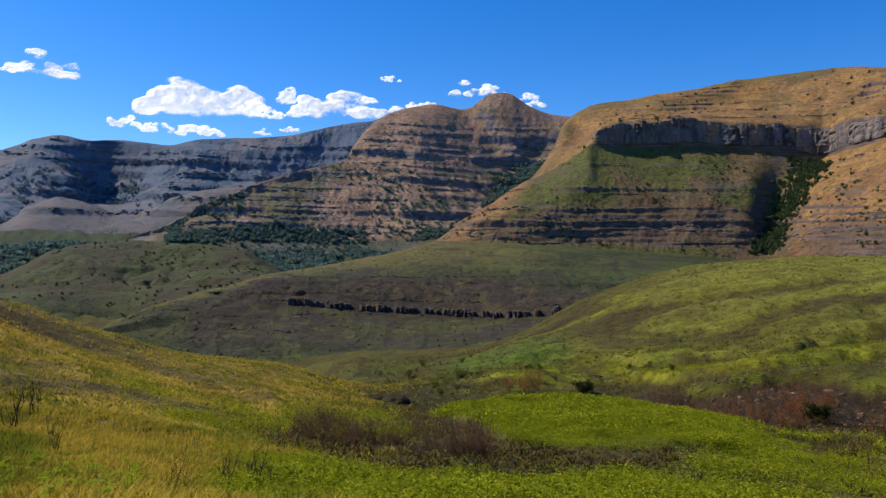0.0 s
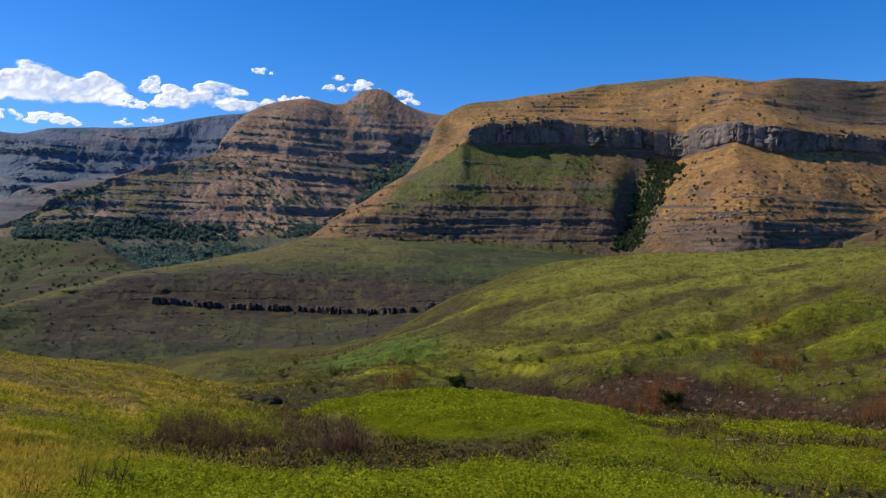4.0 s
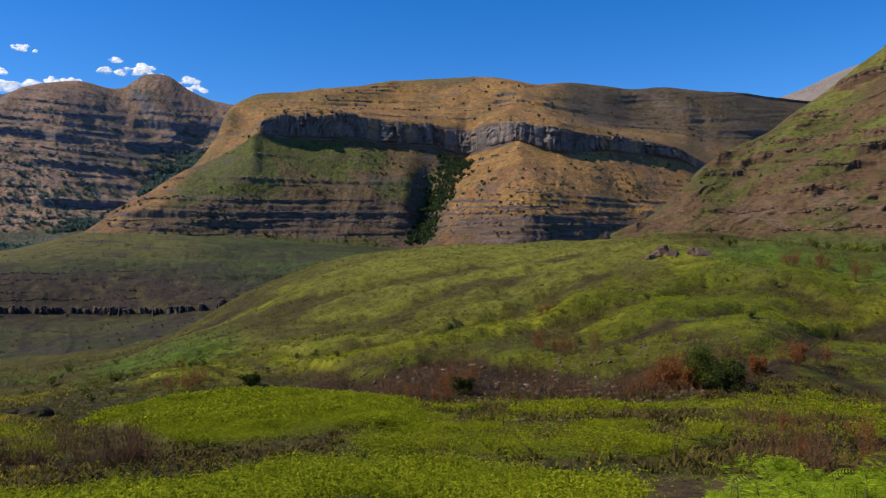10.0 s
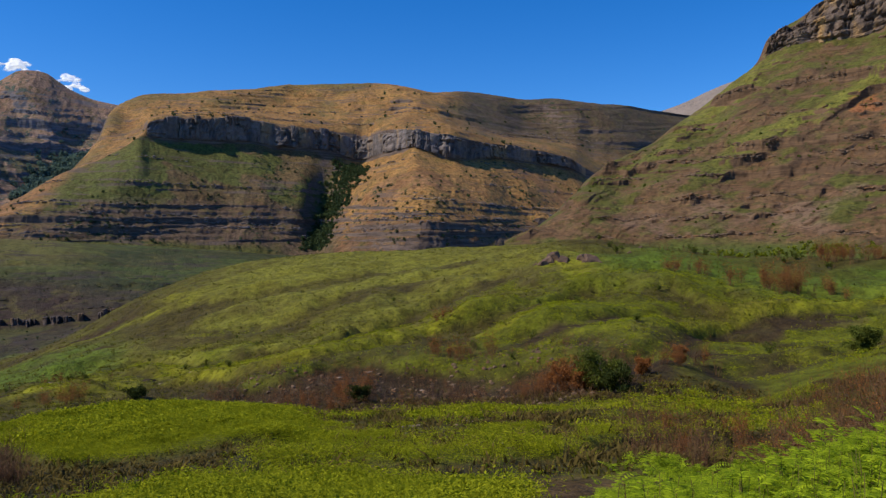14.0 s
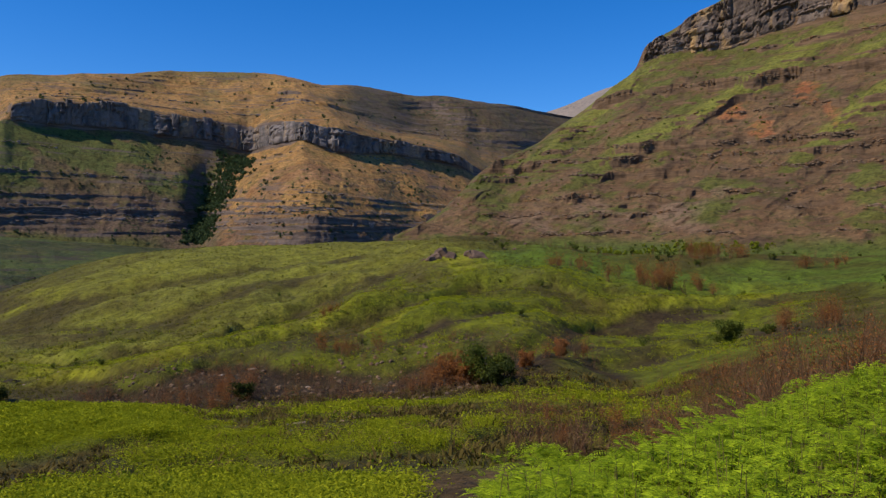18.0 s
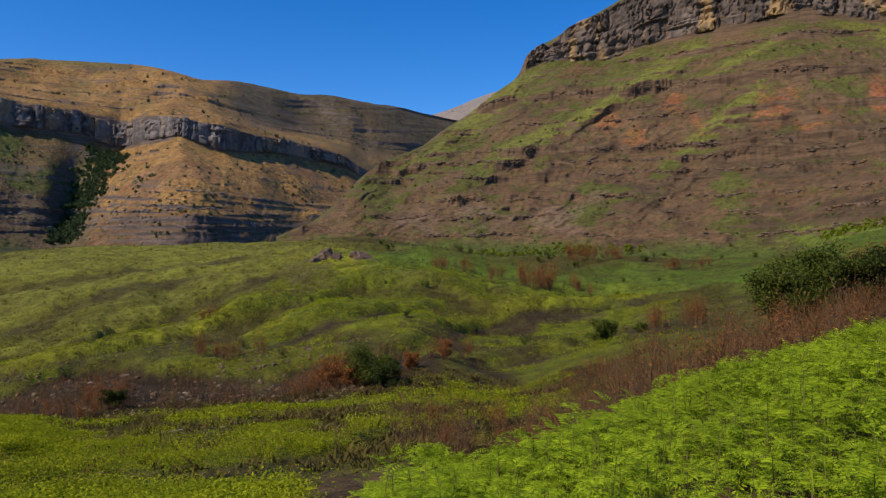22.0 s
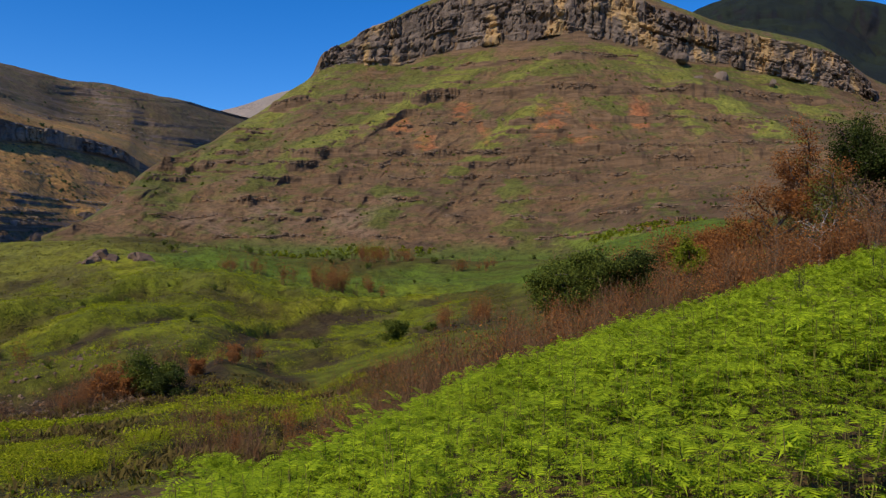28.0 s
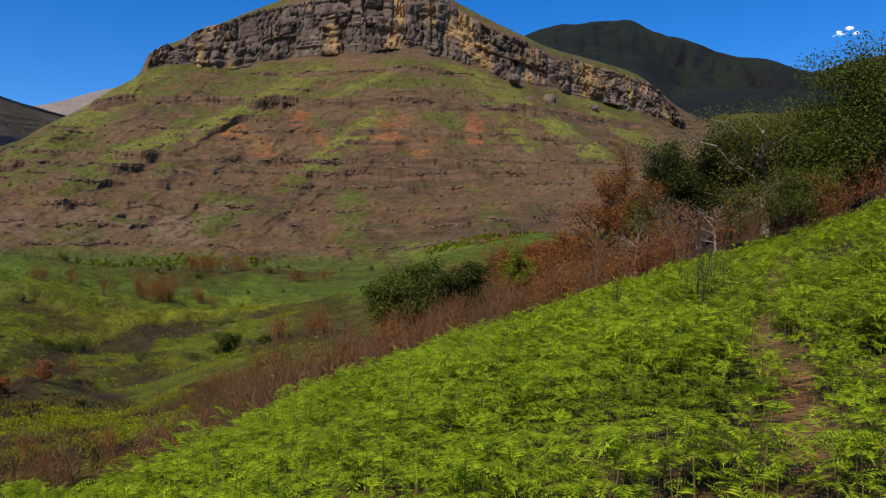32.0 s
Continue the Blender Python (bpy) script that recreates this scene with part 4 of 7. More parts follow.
TERRACES = (
    (2.0, 5, 16, LIME, OLIVE, (5.6, 158), (13.9, 163), (17.7, 152), (21.4, 150), (24.7, 158), (29.7, 176), (33.1, 188), (38.5, 202)),
    (2.8, 6, 22, SPUR, OLIVE, (4.0, 230), (7.3, 240), (12.7, 220), (16.6, 200), (23.0, 190), (28.9, 240), (33.1, 270), (38.0, 285)),
    (4.0, 9, 9, FERN, BURNT, (17.0, 134), (19.7, 131), (24.7, 143), (31.0, 137), (39.8, 127), (46.3, 133), (49.0, 140)),
    (0.3, 3, 5, LIME, REED, (18.5, 92), (24.0, 92), (28.8, 92), (35.0, 82), (38.9, 76), (41.4, 84), (45.5, 88), (48.7, 98), (53.3, 108), (57.5, 108)),
    (3.6, 7, 18, FERN, OLIVE, (33.0, 190), (36.5, 194), (39.4, 205), (43.6, 228), (48.8, 226), (51.8, 207), (53.5, 200)),
    (2.6, 5, 12, FERN, BURNT, (37.0, 162), (41.5, 163), (45.6, 180), (49.0, 190)),
    (3.4, 7, 14, LIME, BURNT, (48.8, 160), (51.0, 178), (53.3, 198), (56.9, 212), (60.4, 226), (65.5, 232)),
    (2.6, 6, 10, FERN, BURNT, (51.0, 128), (54.0, 134), (57.0, 140), (60.3, 152), (63.0, 160)),
    (1.2, 3, 7, FERN, SOIL, (41.5, 48), (43.0, 49), (49.4, 58), (55.0, 66), (57.0, 68)),
    (0.5, 2.5, 4, FERN, REED, (16.0, 38), (24.6, 41), (31.7, 39), (37.2, 40), (43.0, 41)),
    (1.4, 7, 20, STRAW, GOLD, (-34, 106), (-27.8, 103), (-22.7, 101), (-17.3, 93), (-11.0, 78)),
    (0.9, 6, 7, STRAW, GOLD, (-34, 57), (-27.7, 60), (-22.7, 66), (-17.3, 65), (-12.0, 58)),
    (0.7, 4, 5, STRAW, GOLD, (-34, 40), (-26, 44), (-20, 44), (-16, 40)),
    (2.0, 5, 14, GRASS, REED, (-6.0, 180), (-1.0, 190), (4.0, 186), (9.0, 190), (13.0, 180)),
    (2.2, 6, 14, MEADOW, REED, (-8.0, 300), (-2.0, 320), (4.0, 300), (8.0, 290)),
    (2.6, 9, 30, SPUR, OLIVE, (12.0, 330), (18.0, 320), (24.0, 330), (30.0, 345), (36.0, 350)),
    (2.4, 8, 16, SPUR, OLIVE, (14.0, 270), (20.0, 265), (26.0, 290), (32.0, 310)),
)


def terrace_at(b, r, line):
    """Metres behind the lip of a terrace, with a wavering edge, and how far the place lies between its ends."""
    bs, rs = [q[0] for q in line], [q[1] for q in line]
    fine = np.linspace(bs[0], bs[-1], 600)
    lip = pchip(bs, rs, fine) * (1 + 0.035 * fbm(fine, 0 * fine + rs[0] * 0.1, 3.5, 4, int(rs[0])))
    return r - np.interp(b, fine, lip), within(b, bs[0] + 0.8, bs[-1] - 0.8, 0.8)


for high, face, back, top_, front_, *line in TERRACES:
    d, w = terrace_at(GB2, GR, line)
    GZ += high * 0.75 * w * np.tanh(d / (0.65 * face)) * np.exp(-np.abs(d) / np.where(d < 0, face * 1.6, back))


def ground_z(x, y):
    """The height of the ground sheet at x, y (arrays), by its own grid."""
    b = (np.degrees(np.arctan2(x, y)) + 33) % 360 - 33
    r = np.hypot(x, y)
    j = np.clip(np.searchsorted(GB, b) - 1, 0, len(GB) - 2)
    fj = np.clip((b - GB[j]) / (GB[j + 1] - GB[j]), 0, 1)
    out = np.zeros(len(x))
    for side, w in ((j, 1 - fj), (j + 1, fj)):
        R = GR[:, side]
        i = np.clip((R <= r[None, :]).sum(0) - 1, 0, len(GR) - 2)
        k = np.arange(len(x))
        fi = np.clip((r - R[i, k]) / (R[i + 1, k] - R[i, k]), 0, 1)
        out += w * (GZ[i, side] * (1 - fi) + GZ[i + 1, side] * fi)
    return out



PATH_R, PATH_B = (0, 5, 6.5, 8, 10, 13, 16, 20, 26, 32, 43, 60), (106, 104.2, 103.4, 102.4, 102.0, 100.6, 100.2, 100.9, 100.4, 100.9, 101.5, 102.6)


def zone(b, r, b0, b1, r0, r1, soft_b=2.0, soft_r=0.15):
    """How far a place lies inside a stretch of bearings and distances, 0 to 1."""
    return (ramp(b, b0 - soft_b, b0 + soft_b) * (1 - ramp(b, b1 - soft_b, b1 + soft_b))
            * ramp(r, r0 * (1 - soft_r), r0 * (1 + soft_r)) * (1 - ramp(r, r1 * (1 - soft_r), r1 * (1 + soft_r))))


def cover_zones(x, y):
    """Plant cover and some painted shade by place: a list of (weight, colour), later ones on top."""
    b = (np.degrees(np.arctan2(x, y)) + 33) % 360 - 33
    r = np.hypot(x, y)
    b0, r0 = b, r
    n = fbm(x, y, 22, 4, 61)
    b, r = b + 3.0 * n, r * (1 + 0.18 * fbm(x, y, 30, 3, 67))
    banks, ragged = [], 0.75 + 1.1 * fbm(x, y, 8, 4, 99)
    for high, face, back, top_, front_, *line in TERRACES:
        d, w = terrace_at(b0, r0, line)
        banks += [(w * within(d, -3.0 * face, -0.15 * face, 0.4 * face) * np.clip(ragged + 0.2, 0, 1) * 0.95, front_), (w * ramp(d, -0.3 * face, 0.1 * face) * np.exp(-np.maximum(d, 0) / back) * np.clip(1.2 * ragged, 0, 1), top_)]
    return [
        (ramp(n, -0.1, 0.3) * 0.6, OLIVE),
        (ramp(fbm(x + 40, y, 34, 4, 63), 0.04, 0.16) * ramp(r, 140, 190) * 0.8, OLIVE),
        (zone(b, r, -60, -4, 5, 170, 5), GOLD),
        (ramp(fbm(x, y, 30, 4, 71), 0.05, 0.25) * zone(b, r, -40, -8, 60, 170) * 0.6, OLIVE),
        (zone(b, r, -15, 50, 16, 39) * ramp(fbm(x, y, 13, 3, 72), -0.3, -0.05), FERN),
        (zone(b, r, -22, -2, 55, 80) * 0.5, FERN),
        (zone(b, r, -14, 48, 39, 62) * 0.9, REED),
        (zone(b, r, -11, -1, 44, 58, 1.5) * 0.8, BURNT),
        (zone(b, r, 0, 30, 39, 50) * ramp(fbm(x, y, 9, 3, 74), -0.1, 0.2) * 0.7, SOIL),
        (zone(b, r, -3, 5, 52, 84, 1.5) * 0.7, (0.085, 0.07, 0.016)),
        # right flank of the golden hill, its shadow painted dark
        (zone(b, r, -7, 3, 98, 150, 2) * 0.8, (0.05, 0.042, 0.016)),
        (fern_knoll(b0 + 0.6 * n, r0 + 1.5 * n), FERN),
        (zone(b, r, 20, 50, 55, 95) * ramp(fbm(x, y, 14, 4, 73), -0.1, 0.08), FERN),
        (zone(b, r, 14, 46, 98, 146), BURNT),
        (zone(b, r, 46, 66, 55, 150) * ramp(fbm(x, y, 18, 3, 75), -0.1, 0.15), BURNT),
        (zone(b, r, 2, 64, 140, 330) * ramp(swells(x, y), 0.25, 0.7) * ramp(fbm(x, y, 60, 3, 93), -0.25, 0.1), LIME),
        (zone(b, r, 8, 30, 170, 240) * ramp(n, -0.1, 0.2), FERN),
        (zone(b, r, 26, 66, 150, 250) * ramp(fbm(x, y, 24, 4, 77), -0.12, 0.02), FERN),
        (zone(b, r, 8, 66, 150, 330) * ramp(fbm(x, y, 19, 4, 79), 0.12, 0.24) * 0.6, (0.10, 0.075, 0.03)),
        (zone(b, r, 16, 62, 250, 600) * (0.55 + 0.8 * fbm(x, y, 40, 4, 101)), SPUR),
        (zone(b, r, 24, 50, 330, 600) * 0.5, SPUR),
        (zone(b, r, 44, 85, 235, 360), MEADOW),
        (zone(b, r, 40, 80, 340, 430), OLIVE),
        *banks,
        (zone(b, r, 0, 9, 220, 300), MEADOW),
        (zone(b, r, 4, 12, 290, 400) * ramp(n, 0, 0.2), BURNT),
        (zone(b, r, 40, 125, 0.5, 70) * (1 - ramp(r0 - np.interp(b0, BEARINGS, N0_R), 4, 9)), SOIL),
        (zone(b, r, 46, 70, 52, 135) * ramp(fbm(x, y, 17, 3, 97), -0.12, 0.02), FERN),
        (zone(b, r, 46, 80, 46, 92) * 0.85 * ramp(fbm(x, y, 16, 3, 95), -0.16, 0.04), BURNT),
        (zone(b, r, 78, 125, 56, 150), BURNT),
        (zone(b, r, 63, 70, 130, 158, 1), BURNT),
        (zone(b, r, 40, 53, 97, 130, 1.5, 0.06) * np.clip(ragged + 0.3, 0, 1), BURNT),
        (zone(b, r, 50, 58, 138, 160, 1.5, 0.06) * np.clip(ragged, 0, 1) * 0.8, BURNT),
        (zone(b0 + n, r0 + 2 * n, -9, 19, 36.5, 47.5, 2, 0.05) * 0.92, REED),
        (zone(b, r, -60, 10, 1500, 3200), WOODS),
        (zone(b0, r0, 80, 125, 3, 62) * (1 - ramp(np.abs(np.radians(b0 - np.interp(r0, PATH_R, PATH_B)) * r0 + 0.25 * fbm(x, y, 3, 2, 81)), 0.12, 0.42)) * ramp(fbm(x, y, 4, 3, 83), -0.35, 0.0), EARTH),
    ]


gx, gy = GX.ravel(), GY.ravel()
cover = np.tile(np.array(GRASS), (len(gx), 1))
for w, c in cover_zones(gx, gy):
    cover = cover * (1 - w[:, None]) + np.array(c) * w[:, None]
ground = new("ground", mesh_from("ground", np.stack([gx, gy, GZ.ravel()], -1), grid_faces(len(GS), len(GB), True), MAT_GROUND, colour=cover))
tagged(ground, "rolling ground of grass, bracken and burnt earth", "ground", kind="structure")

# ---- rock: cliffs, ledges and boulders ----
def rock_material(name, light, dark, stain, size):
    m = Nodes(name, 0.9)
    c = m.mix(m.band(m.noise(size, 6, 0.65, (1, 1, 0.35)), 0.36, 0.62), dark, light)
    c = m.mix(m.band(m.noise(size * 2.2, 4, 0.6, (1, 1, 0.3)), 0.52, 0.62), c, stain)
    c = m.mix(m.band(m.noise(size * 0.2, 6, 0.75, (1, 1, 2.5)), 0.5, 0.75, 0, 0.75), c, tuple(v * 0.35 for v in dark))
    c = m.mix(m.math("MULTIPLY", m.each(), 0.35), c, tuple(v * 0.5 for v in dark))
    return m.done(c, m.noise(size * 0.25, 7, 0.75), 0.9, size * 0.12)


MAT_CRAG_ROCK = rock_material("weathered_sandstone", (0.235, 0.17, 0.125), (0.10, 0.073, 0.058), (0.45, 0.28, 0.12), 11)
MAT_MESA_ROCK = rock_material("mesa_sandstone", (0.235, 0.195, 0.175), (0.10, 0.088, 0.085), (0.33, 0.23, 0.14), 22)
MAT_BENCH_ROCK = rock_material("dark_bench_rock", (0.135, 0.105, 0.09), (0.045, 0.037, 0.035), (0.20, 0.13, 0.075), 4)
MAT_LEDGE_ROCK = rock_material("brown_ledge_rock", (0.26, 0.175, 0.11), (0.10, 0.066, 0.042), (0.28, 0.15, 0.07), 3)
MAT_STONE = rock_material("pale_stone", (0.42, 0.32, 0.24), (0.24, 0.18, 0.14), (0.45, 0.27, 0.17), 0.8)
MAT_BAND_ROCK = rock_material("dark_brown_rock_band", (0.17, 0.11, 0.07), (0.065, 0.045, 0.032), (0.24, 0.14, 0.07), 3)
# far rock with haze mixed into its colour
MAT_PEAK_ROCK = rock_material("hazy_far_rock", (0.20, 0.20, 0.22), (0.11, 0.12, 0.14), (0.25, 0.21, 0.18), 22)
rng = np.random.default_rng(7)


def at_line(line, b, k):
    return pchip([p[0] for p in line], [p[k] for p in line], np.atleast_1d(np.asarray(b, float)))


def buttress(b0, b1, foot, head, jut, deep, mat, parent, levels=8, across=6, taper=0.25, sink=4.0, name="rock_buttress"):
    """One block of a cliff between two bearings, from the foot line to the head line."""
    u = np.linspace(0, 1, across)
    B = b0 + (b1 - b0) * u
    r, z0, z1 = at_line(foot, B, 1), at_line(foot, B, 2) - sink, at_line(head, B, 2)
    high = z1 - z0
    crown = high * (1 + rng.uniform(-0.14, 0.10))
    v = np.concatenate([np.linspace(0, 0.97, levels - 1), [1.0]])
    bulge = (1 - np.abs(2 * u - 1) ** 3.5)[None, :]
    beds = np.sort(np.concatenate([[-0.01, 1.01], rng.uniform(0.1, 0.9, int(rng.integers(2, 5)))]))
    k = np.searchsorted(beds, v) - 1
    w = (v - beds[k]) / (beds[k + 1] - beds[k])
    round_ = (1 - np.abs(2 * w - 1) ** 5)[:, None]
    shelf = rng.uniform(-0.35, 0.3, len(beds))[k][:, None]
    lean = (v ** 1.5 * taper)[:, None]
    Z0 = z0[None, :] + crown[None, :] * v[:, None]
    arc = np.radians(B)[None, :] * r.mean() + 0 * Z0
    kind = int(rng.integers(0, 999))
    out = jut * ((0.45 + 0.75 * bulge) * (0.72 + 0.28 * round_ + shelf) - lean - 0.3)
    out = out + jut * 0.9 * fbm(arc, Z0, high.mean() * 0.5, 4, kind) - jut * 0.8 * np.maximum(0, 0.14 - np.abs(fbm(arc * 1.6, Z0 * 0.5, high.mean() * 0.35, 3, kind + 5))) / 0.14
    out[-1] -= jut * 0.6
    R = r[None, :] - out
    Z = Z0 + rng.uniform(-0.008, 0.008, (levels, across)) * high[None, :]
    X, Y = polar(B[None, :] + rng.uniform(-0.025, 0.025, (levels, across)) * (b1 - b0), R)
    xb, yb = polar(B, r + deep)
    co = np.concatenate([np.stack([X, Y, Z], -1).reshape(-1, 3), np.stack([xb, yb, Z[-1] - 0.03 * high], -1), np.stack([xb, yb, z0], -1)])
    f = [grid_faces(levels, across)]
    top, rim, low = (levels - 1) * across, levels * across, (levels + 1) * across
    j = np.arange(across - 1)
    f.append(np.stack([top + j, top + j + 1, rim + j + 1, rim + j], -1))
    f.append(np.stack([rim + j, rim + j + 1, low + j + 1, low + j], -1))
    for side in (0, across - 1):
        i = np.arange(levels - 1)
        a = np.stack([i * across + side, (i + 1) * across + side, np.full(levels - 1, rim + side), np.full(levels - 1, low + side)], -1)
        f.append(a)
    me = mesh_from(name, co, np.concatenate(f), mat, smooth=False)
    ob = new(name, me)
    ob.parent = parent
    return ob


def cliff(parent, foot, head, span, widths, jut, deep, mat, tiers=1, gaps=0.0, **kw):
    low, high = even(foot, span), even(head, span)
    for k in range(tiers):
        lo = [(q[0], q[1] + 2.5 * k, q[2] + (t[2] - q[2]) * k / tiers) for q, t in zip(low, high)]
        hi = [(q[0], q[1], q[2] + (t[2] - q[2]) * (k + 1) / tiers) for q, t in zip(low, high)]
        b = span[0] + rng.uniform(0, 0.3) * k
        while b < span[1] - 0.3 * k:
            w = rng.uniform(*widths)
            if rng.uniform() > gaps:
                buttress(b, b + w * rng.uniform(1.0, 1.12), lo, hi, rng.uniform(*jut), deep, mat, parent, **kw)
            b += w
    return parent


def even(line, span, n=60):
    B = np.linspace(span[0] - 1, span[1] + 1, n)
    return list(zip(B, at_line(line, B, 1), at_line(line, B, 2)))


crag = bpy.data.objects["crag_hill"]
cliff(crag, CRAG_CLIFF_BASE, CRAG_CLIFF_TOP, (55.6, 94.0), (0.7, 3.0), (3, 8), 16, MAT_CRAG_ROCK, tiers=2, levels=20, across=18, sink=6)
mesa = bpy.data.objects["mesa_mountain"]
cliff(mesa, [(q[0], q[1], q[2] + 5) for q in MESA_CLIFF_BASE], MESA_CLIFF_TOP, (11.3, 42.6), (0.3, 1.25), (3, 12), 30, MAT_MESA_ROCK, taper=0.3, sink=2, levels=14, across=9)
bench = bpy.data.objects["bench_hill"]
cliff(bench, [(q[0], q[1] - 7, q[2] - 7.5) for q in BENCH_CLIFF_TOP], [(q[0], q[1], q[2] + 2.6) for q in BENCH_CLIFF_TOP], (-11.6, 9.3), (0.10, 0.36), (0.6, 3.6), 10, MAT_BENCH_ROCK, sink=2, gaps=0.3, taper=0.5)


def stone_mesh(name, seed, mat, detail=2, flat=0.7, planes=7):
    """An angular stone about one metre across."""
    r2 = np.random.default_rng(seed)
    bm = bmesh.new()
    bmesh.ops.create_icosphere(bm, subdivisions=detail, radius=0.5)
    cuts = [(Vector(r2.normal(size=3)).normalized(), r2.uniform(0.26, 0.44)) for _ in range(planes)]
    for v in bm.verts:
        for n, d in cuts:
            over = v.co.dot(n) - d
            if over > 0:
                v.co -= n * over * 0.9
        v.co *= 1 + 0.07 * noise.noise(v.co * 5 + Vector((seed, 0, 0)))
        if detail > 2:
            v.co *= 1 + 0.16 * noise.turbulence(v.co * 4 + Vector((0, seed, 0)), 4, True)
        v.co.z *= flat
    me = bpy.data.meshes.new(name)
    bm.to_mesh(me)
    bm.free()
    me.materials.append(mat)
    return me


LEDGE_STONES = [stone_mesh("ledge_rock", 40 + k, MAT_LEDGE_ROCK, 1, 0.8) for k in range(5)]
STONES = [stone_mesh("boulder", 60 + k, MAT_STONE) for k in range(5)]
MAT_BROWN_STONE = rock_material("brown_weathered_stone", (0.22, 0.14, 0.09), (0.09, 0.06, 0.045), (0.28, 0.18, 0.11), 2.0)
BROWN_STONES = [stone_mesh("boulder", 66 + k, MAT_BROWN_STONE, 4, 0.9, 14) for k in range(4)]


def arrays(me):
    co = np.empty(len(me.vertices) * 3, np.float32)
    me.vertices.foreach_get("co", co)
    me.calc_loop_triangles()
    tri = np.empty(len(me.loop_triangles) * 3, np.int32)
    me.loop_triangles.foreach_get("vertices", tri)
    return co.reshape(-1, 3), tri.reshape(-1, 3)


def joined(name, kinds, which, at, turn, size, mat, label, category, smooth=False, tilt=None, mats=None, indices=None, parent=None):
    """Many small pieces as one mesh: kinds are (co, faces); size may be (n, 3)."""
    cos, fs, mi, base = [], [], [], 0
    size = np.asarray(size, float)
    if size.ndim == 1:
        size = np.repeat(size[:, None], 3, 1)
    for k, (co, tri) in enumerate(kinds):
        sel = np.nonzero(which == k)[0]
        if not len(sel):
            continue
        p = co[None] * size[sel][:, None, :]
        if tilt is not None:
            a = tilt[sel][:, None]
            p = np.stack([p[..., 0] * np.cos(a) + p[..., 2] * np.sin(a), p[..., 1], -p[..., 0] * np.sin(a) + p[..., 2] * np.cos(a)], -1)
        c, s = np.cos(turn[sel])[:, None], np.sin(turn[sel])[:, None]
        p = np.stack([p[..., 0] * c - p[..., 1] * s, p[..., 0] * s + p[..., 1] * c, p[..., 2]], -1) + at[sel][:, None, :]
        cos.append(p.reshape(-1, 3))
        fs.append((tri[None] + (np.arange(len(sel)) * len(co))[:, None, None] + base).reshape(-1, tri.shape[1]))
        if indices is not None:
            mi.append(np.tile(indices[k], len(sel)))
        base += len(sel) * len(co)
    me = mesh_from(name, np.concatenate(cos), np.concatenate(fs), mat, smooth, mats=mats, mat_index=np.concatenate(mi) if mi else None)
    ob = new(name, me)
    if parent:
        ob.parent = parent
        ob["kind"] = "stuff"
        return ob
    return tagged(ob, label, category, kind="stuff")


def on_land(name, b, v):
    """Points on a hill's sheet: bearings b and rows v (0 near foot to 1 far edge)."""
    B, X, Y, Z = LANDS[name]
    j = np.clip(np.interp(b, B, np.arange(len(B))), 0, len(B) - 1.001)
    i = v * (len(X) - 1.001)
    i0, j0 = i.astype(int), j.astype(int)
    fi, fj = i - i0, j - j0
    return np.stack([(G[i0, j0] * (1 - fi) + G[i0 + 1, j0] * fi) * (1 - fj) + (G[i0, j0 + 1] * (1 - fi) + G[i0 + 1, j0 + 1] * fi) * fj for G in (X, Y, Z)], -1)


def ledge_places(name, level, b):
    """Where a hill's sheet crosses a height, seen along bearings b."""
    B, X, Y, Z = LANDS[name]
    j = np.clip(np.round(np.interp(b, B, np.arange(len(B)))).astype(int), 0, len(B) - 1)
    i = np.argmax(Z[5:, :][:, j] > np.reshape(level, (1, -1)), axis=0) + 5
    good = (i > 6) & (i < len(Z) * 0.8)
    return np.stack([X[i, j], Y[i, j], Z[i, j]], -1)[good]


def ledges(name, levels, span, per, mat, sizes, kinds, singles, label):
    pts = []
    for level in levels:
        b = np.sort(rng.uniform(span[0], span[1], per * 3))
        x, y = b * 9.0, np.full(len(b), level * 3.1)
        b = b[fbm(x, y, 22, 3, 5) + rng.uniform(-0.2, 0.2, len(b)) > 0.08]
        lp = ledge_places(name, level + 1.1 * sizes[1] * fbm(b * 3.0, b * 0 + level, 8, 3, 6), b)
        pts.append(lp + np.stack([np.zeros(len(lp)), np.zeros(len(lp)), rng.normal(0, sizes[0] * 0.8, len(lp))], -1))
    pts = np.concatenate(pts)
    n = len(pts)
    long_ = rng.uniform(*sizes, n)
    size = np.stack([long_ * rng.uniform(0.5, 0.9, n), long_ * rng.uniform(1.0, 2.4, n), long_ * rng.uniform(0.45, 0.9, n)], -1)
    turn = -np.arctan2(pts[:, 0], pts[:, 1]) + math.pi / 2 + rng.uniform(-0.4, 0.4, n)
    which = rng.integers(0, len(kinds), n)
    order = rng.permutation(n)
    parent = bpy.data.objects[name]
    for k in order[:singles]:
        ob = new("rock", kinds[which[k]])
        ob.matrix_world = Matrix.LocRotScale(Vector(pts[k]), Euler((0, 0, float(turn[k]))), Vector(size[k]))
        ob.parent = parent
    rest = order[singles:]
    if len(rest):
        joined("ledge_rock_band", [arrays(m) for m in kinds], which[rest], pts[rest], turn[rest], size[rest], mat, label, "rocks", parent=parent)


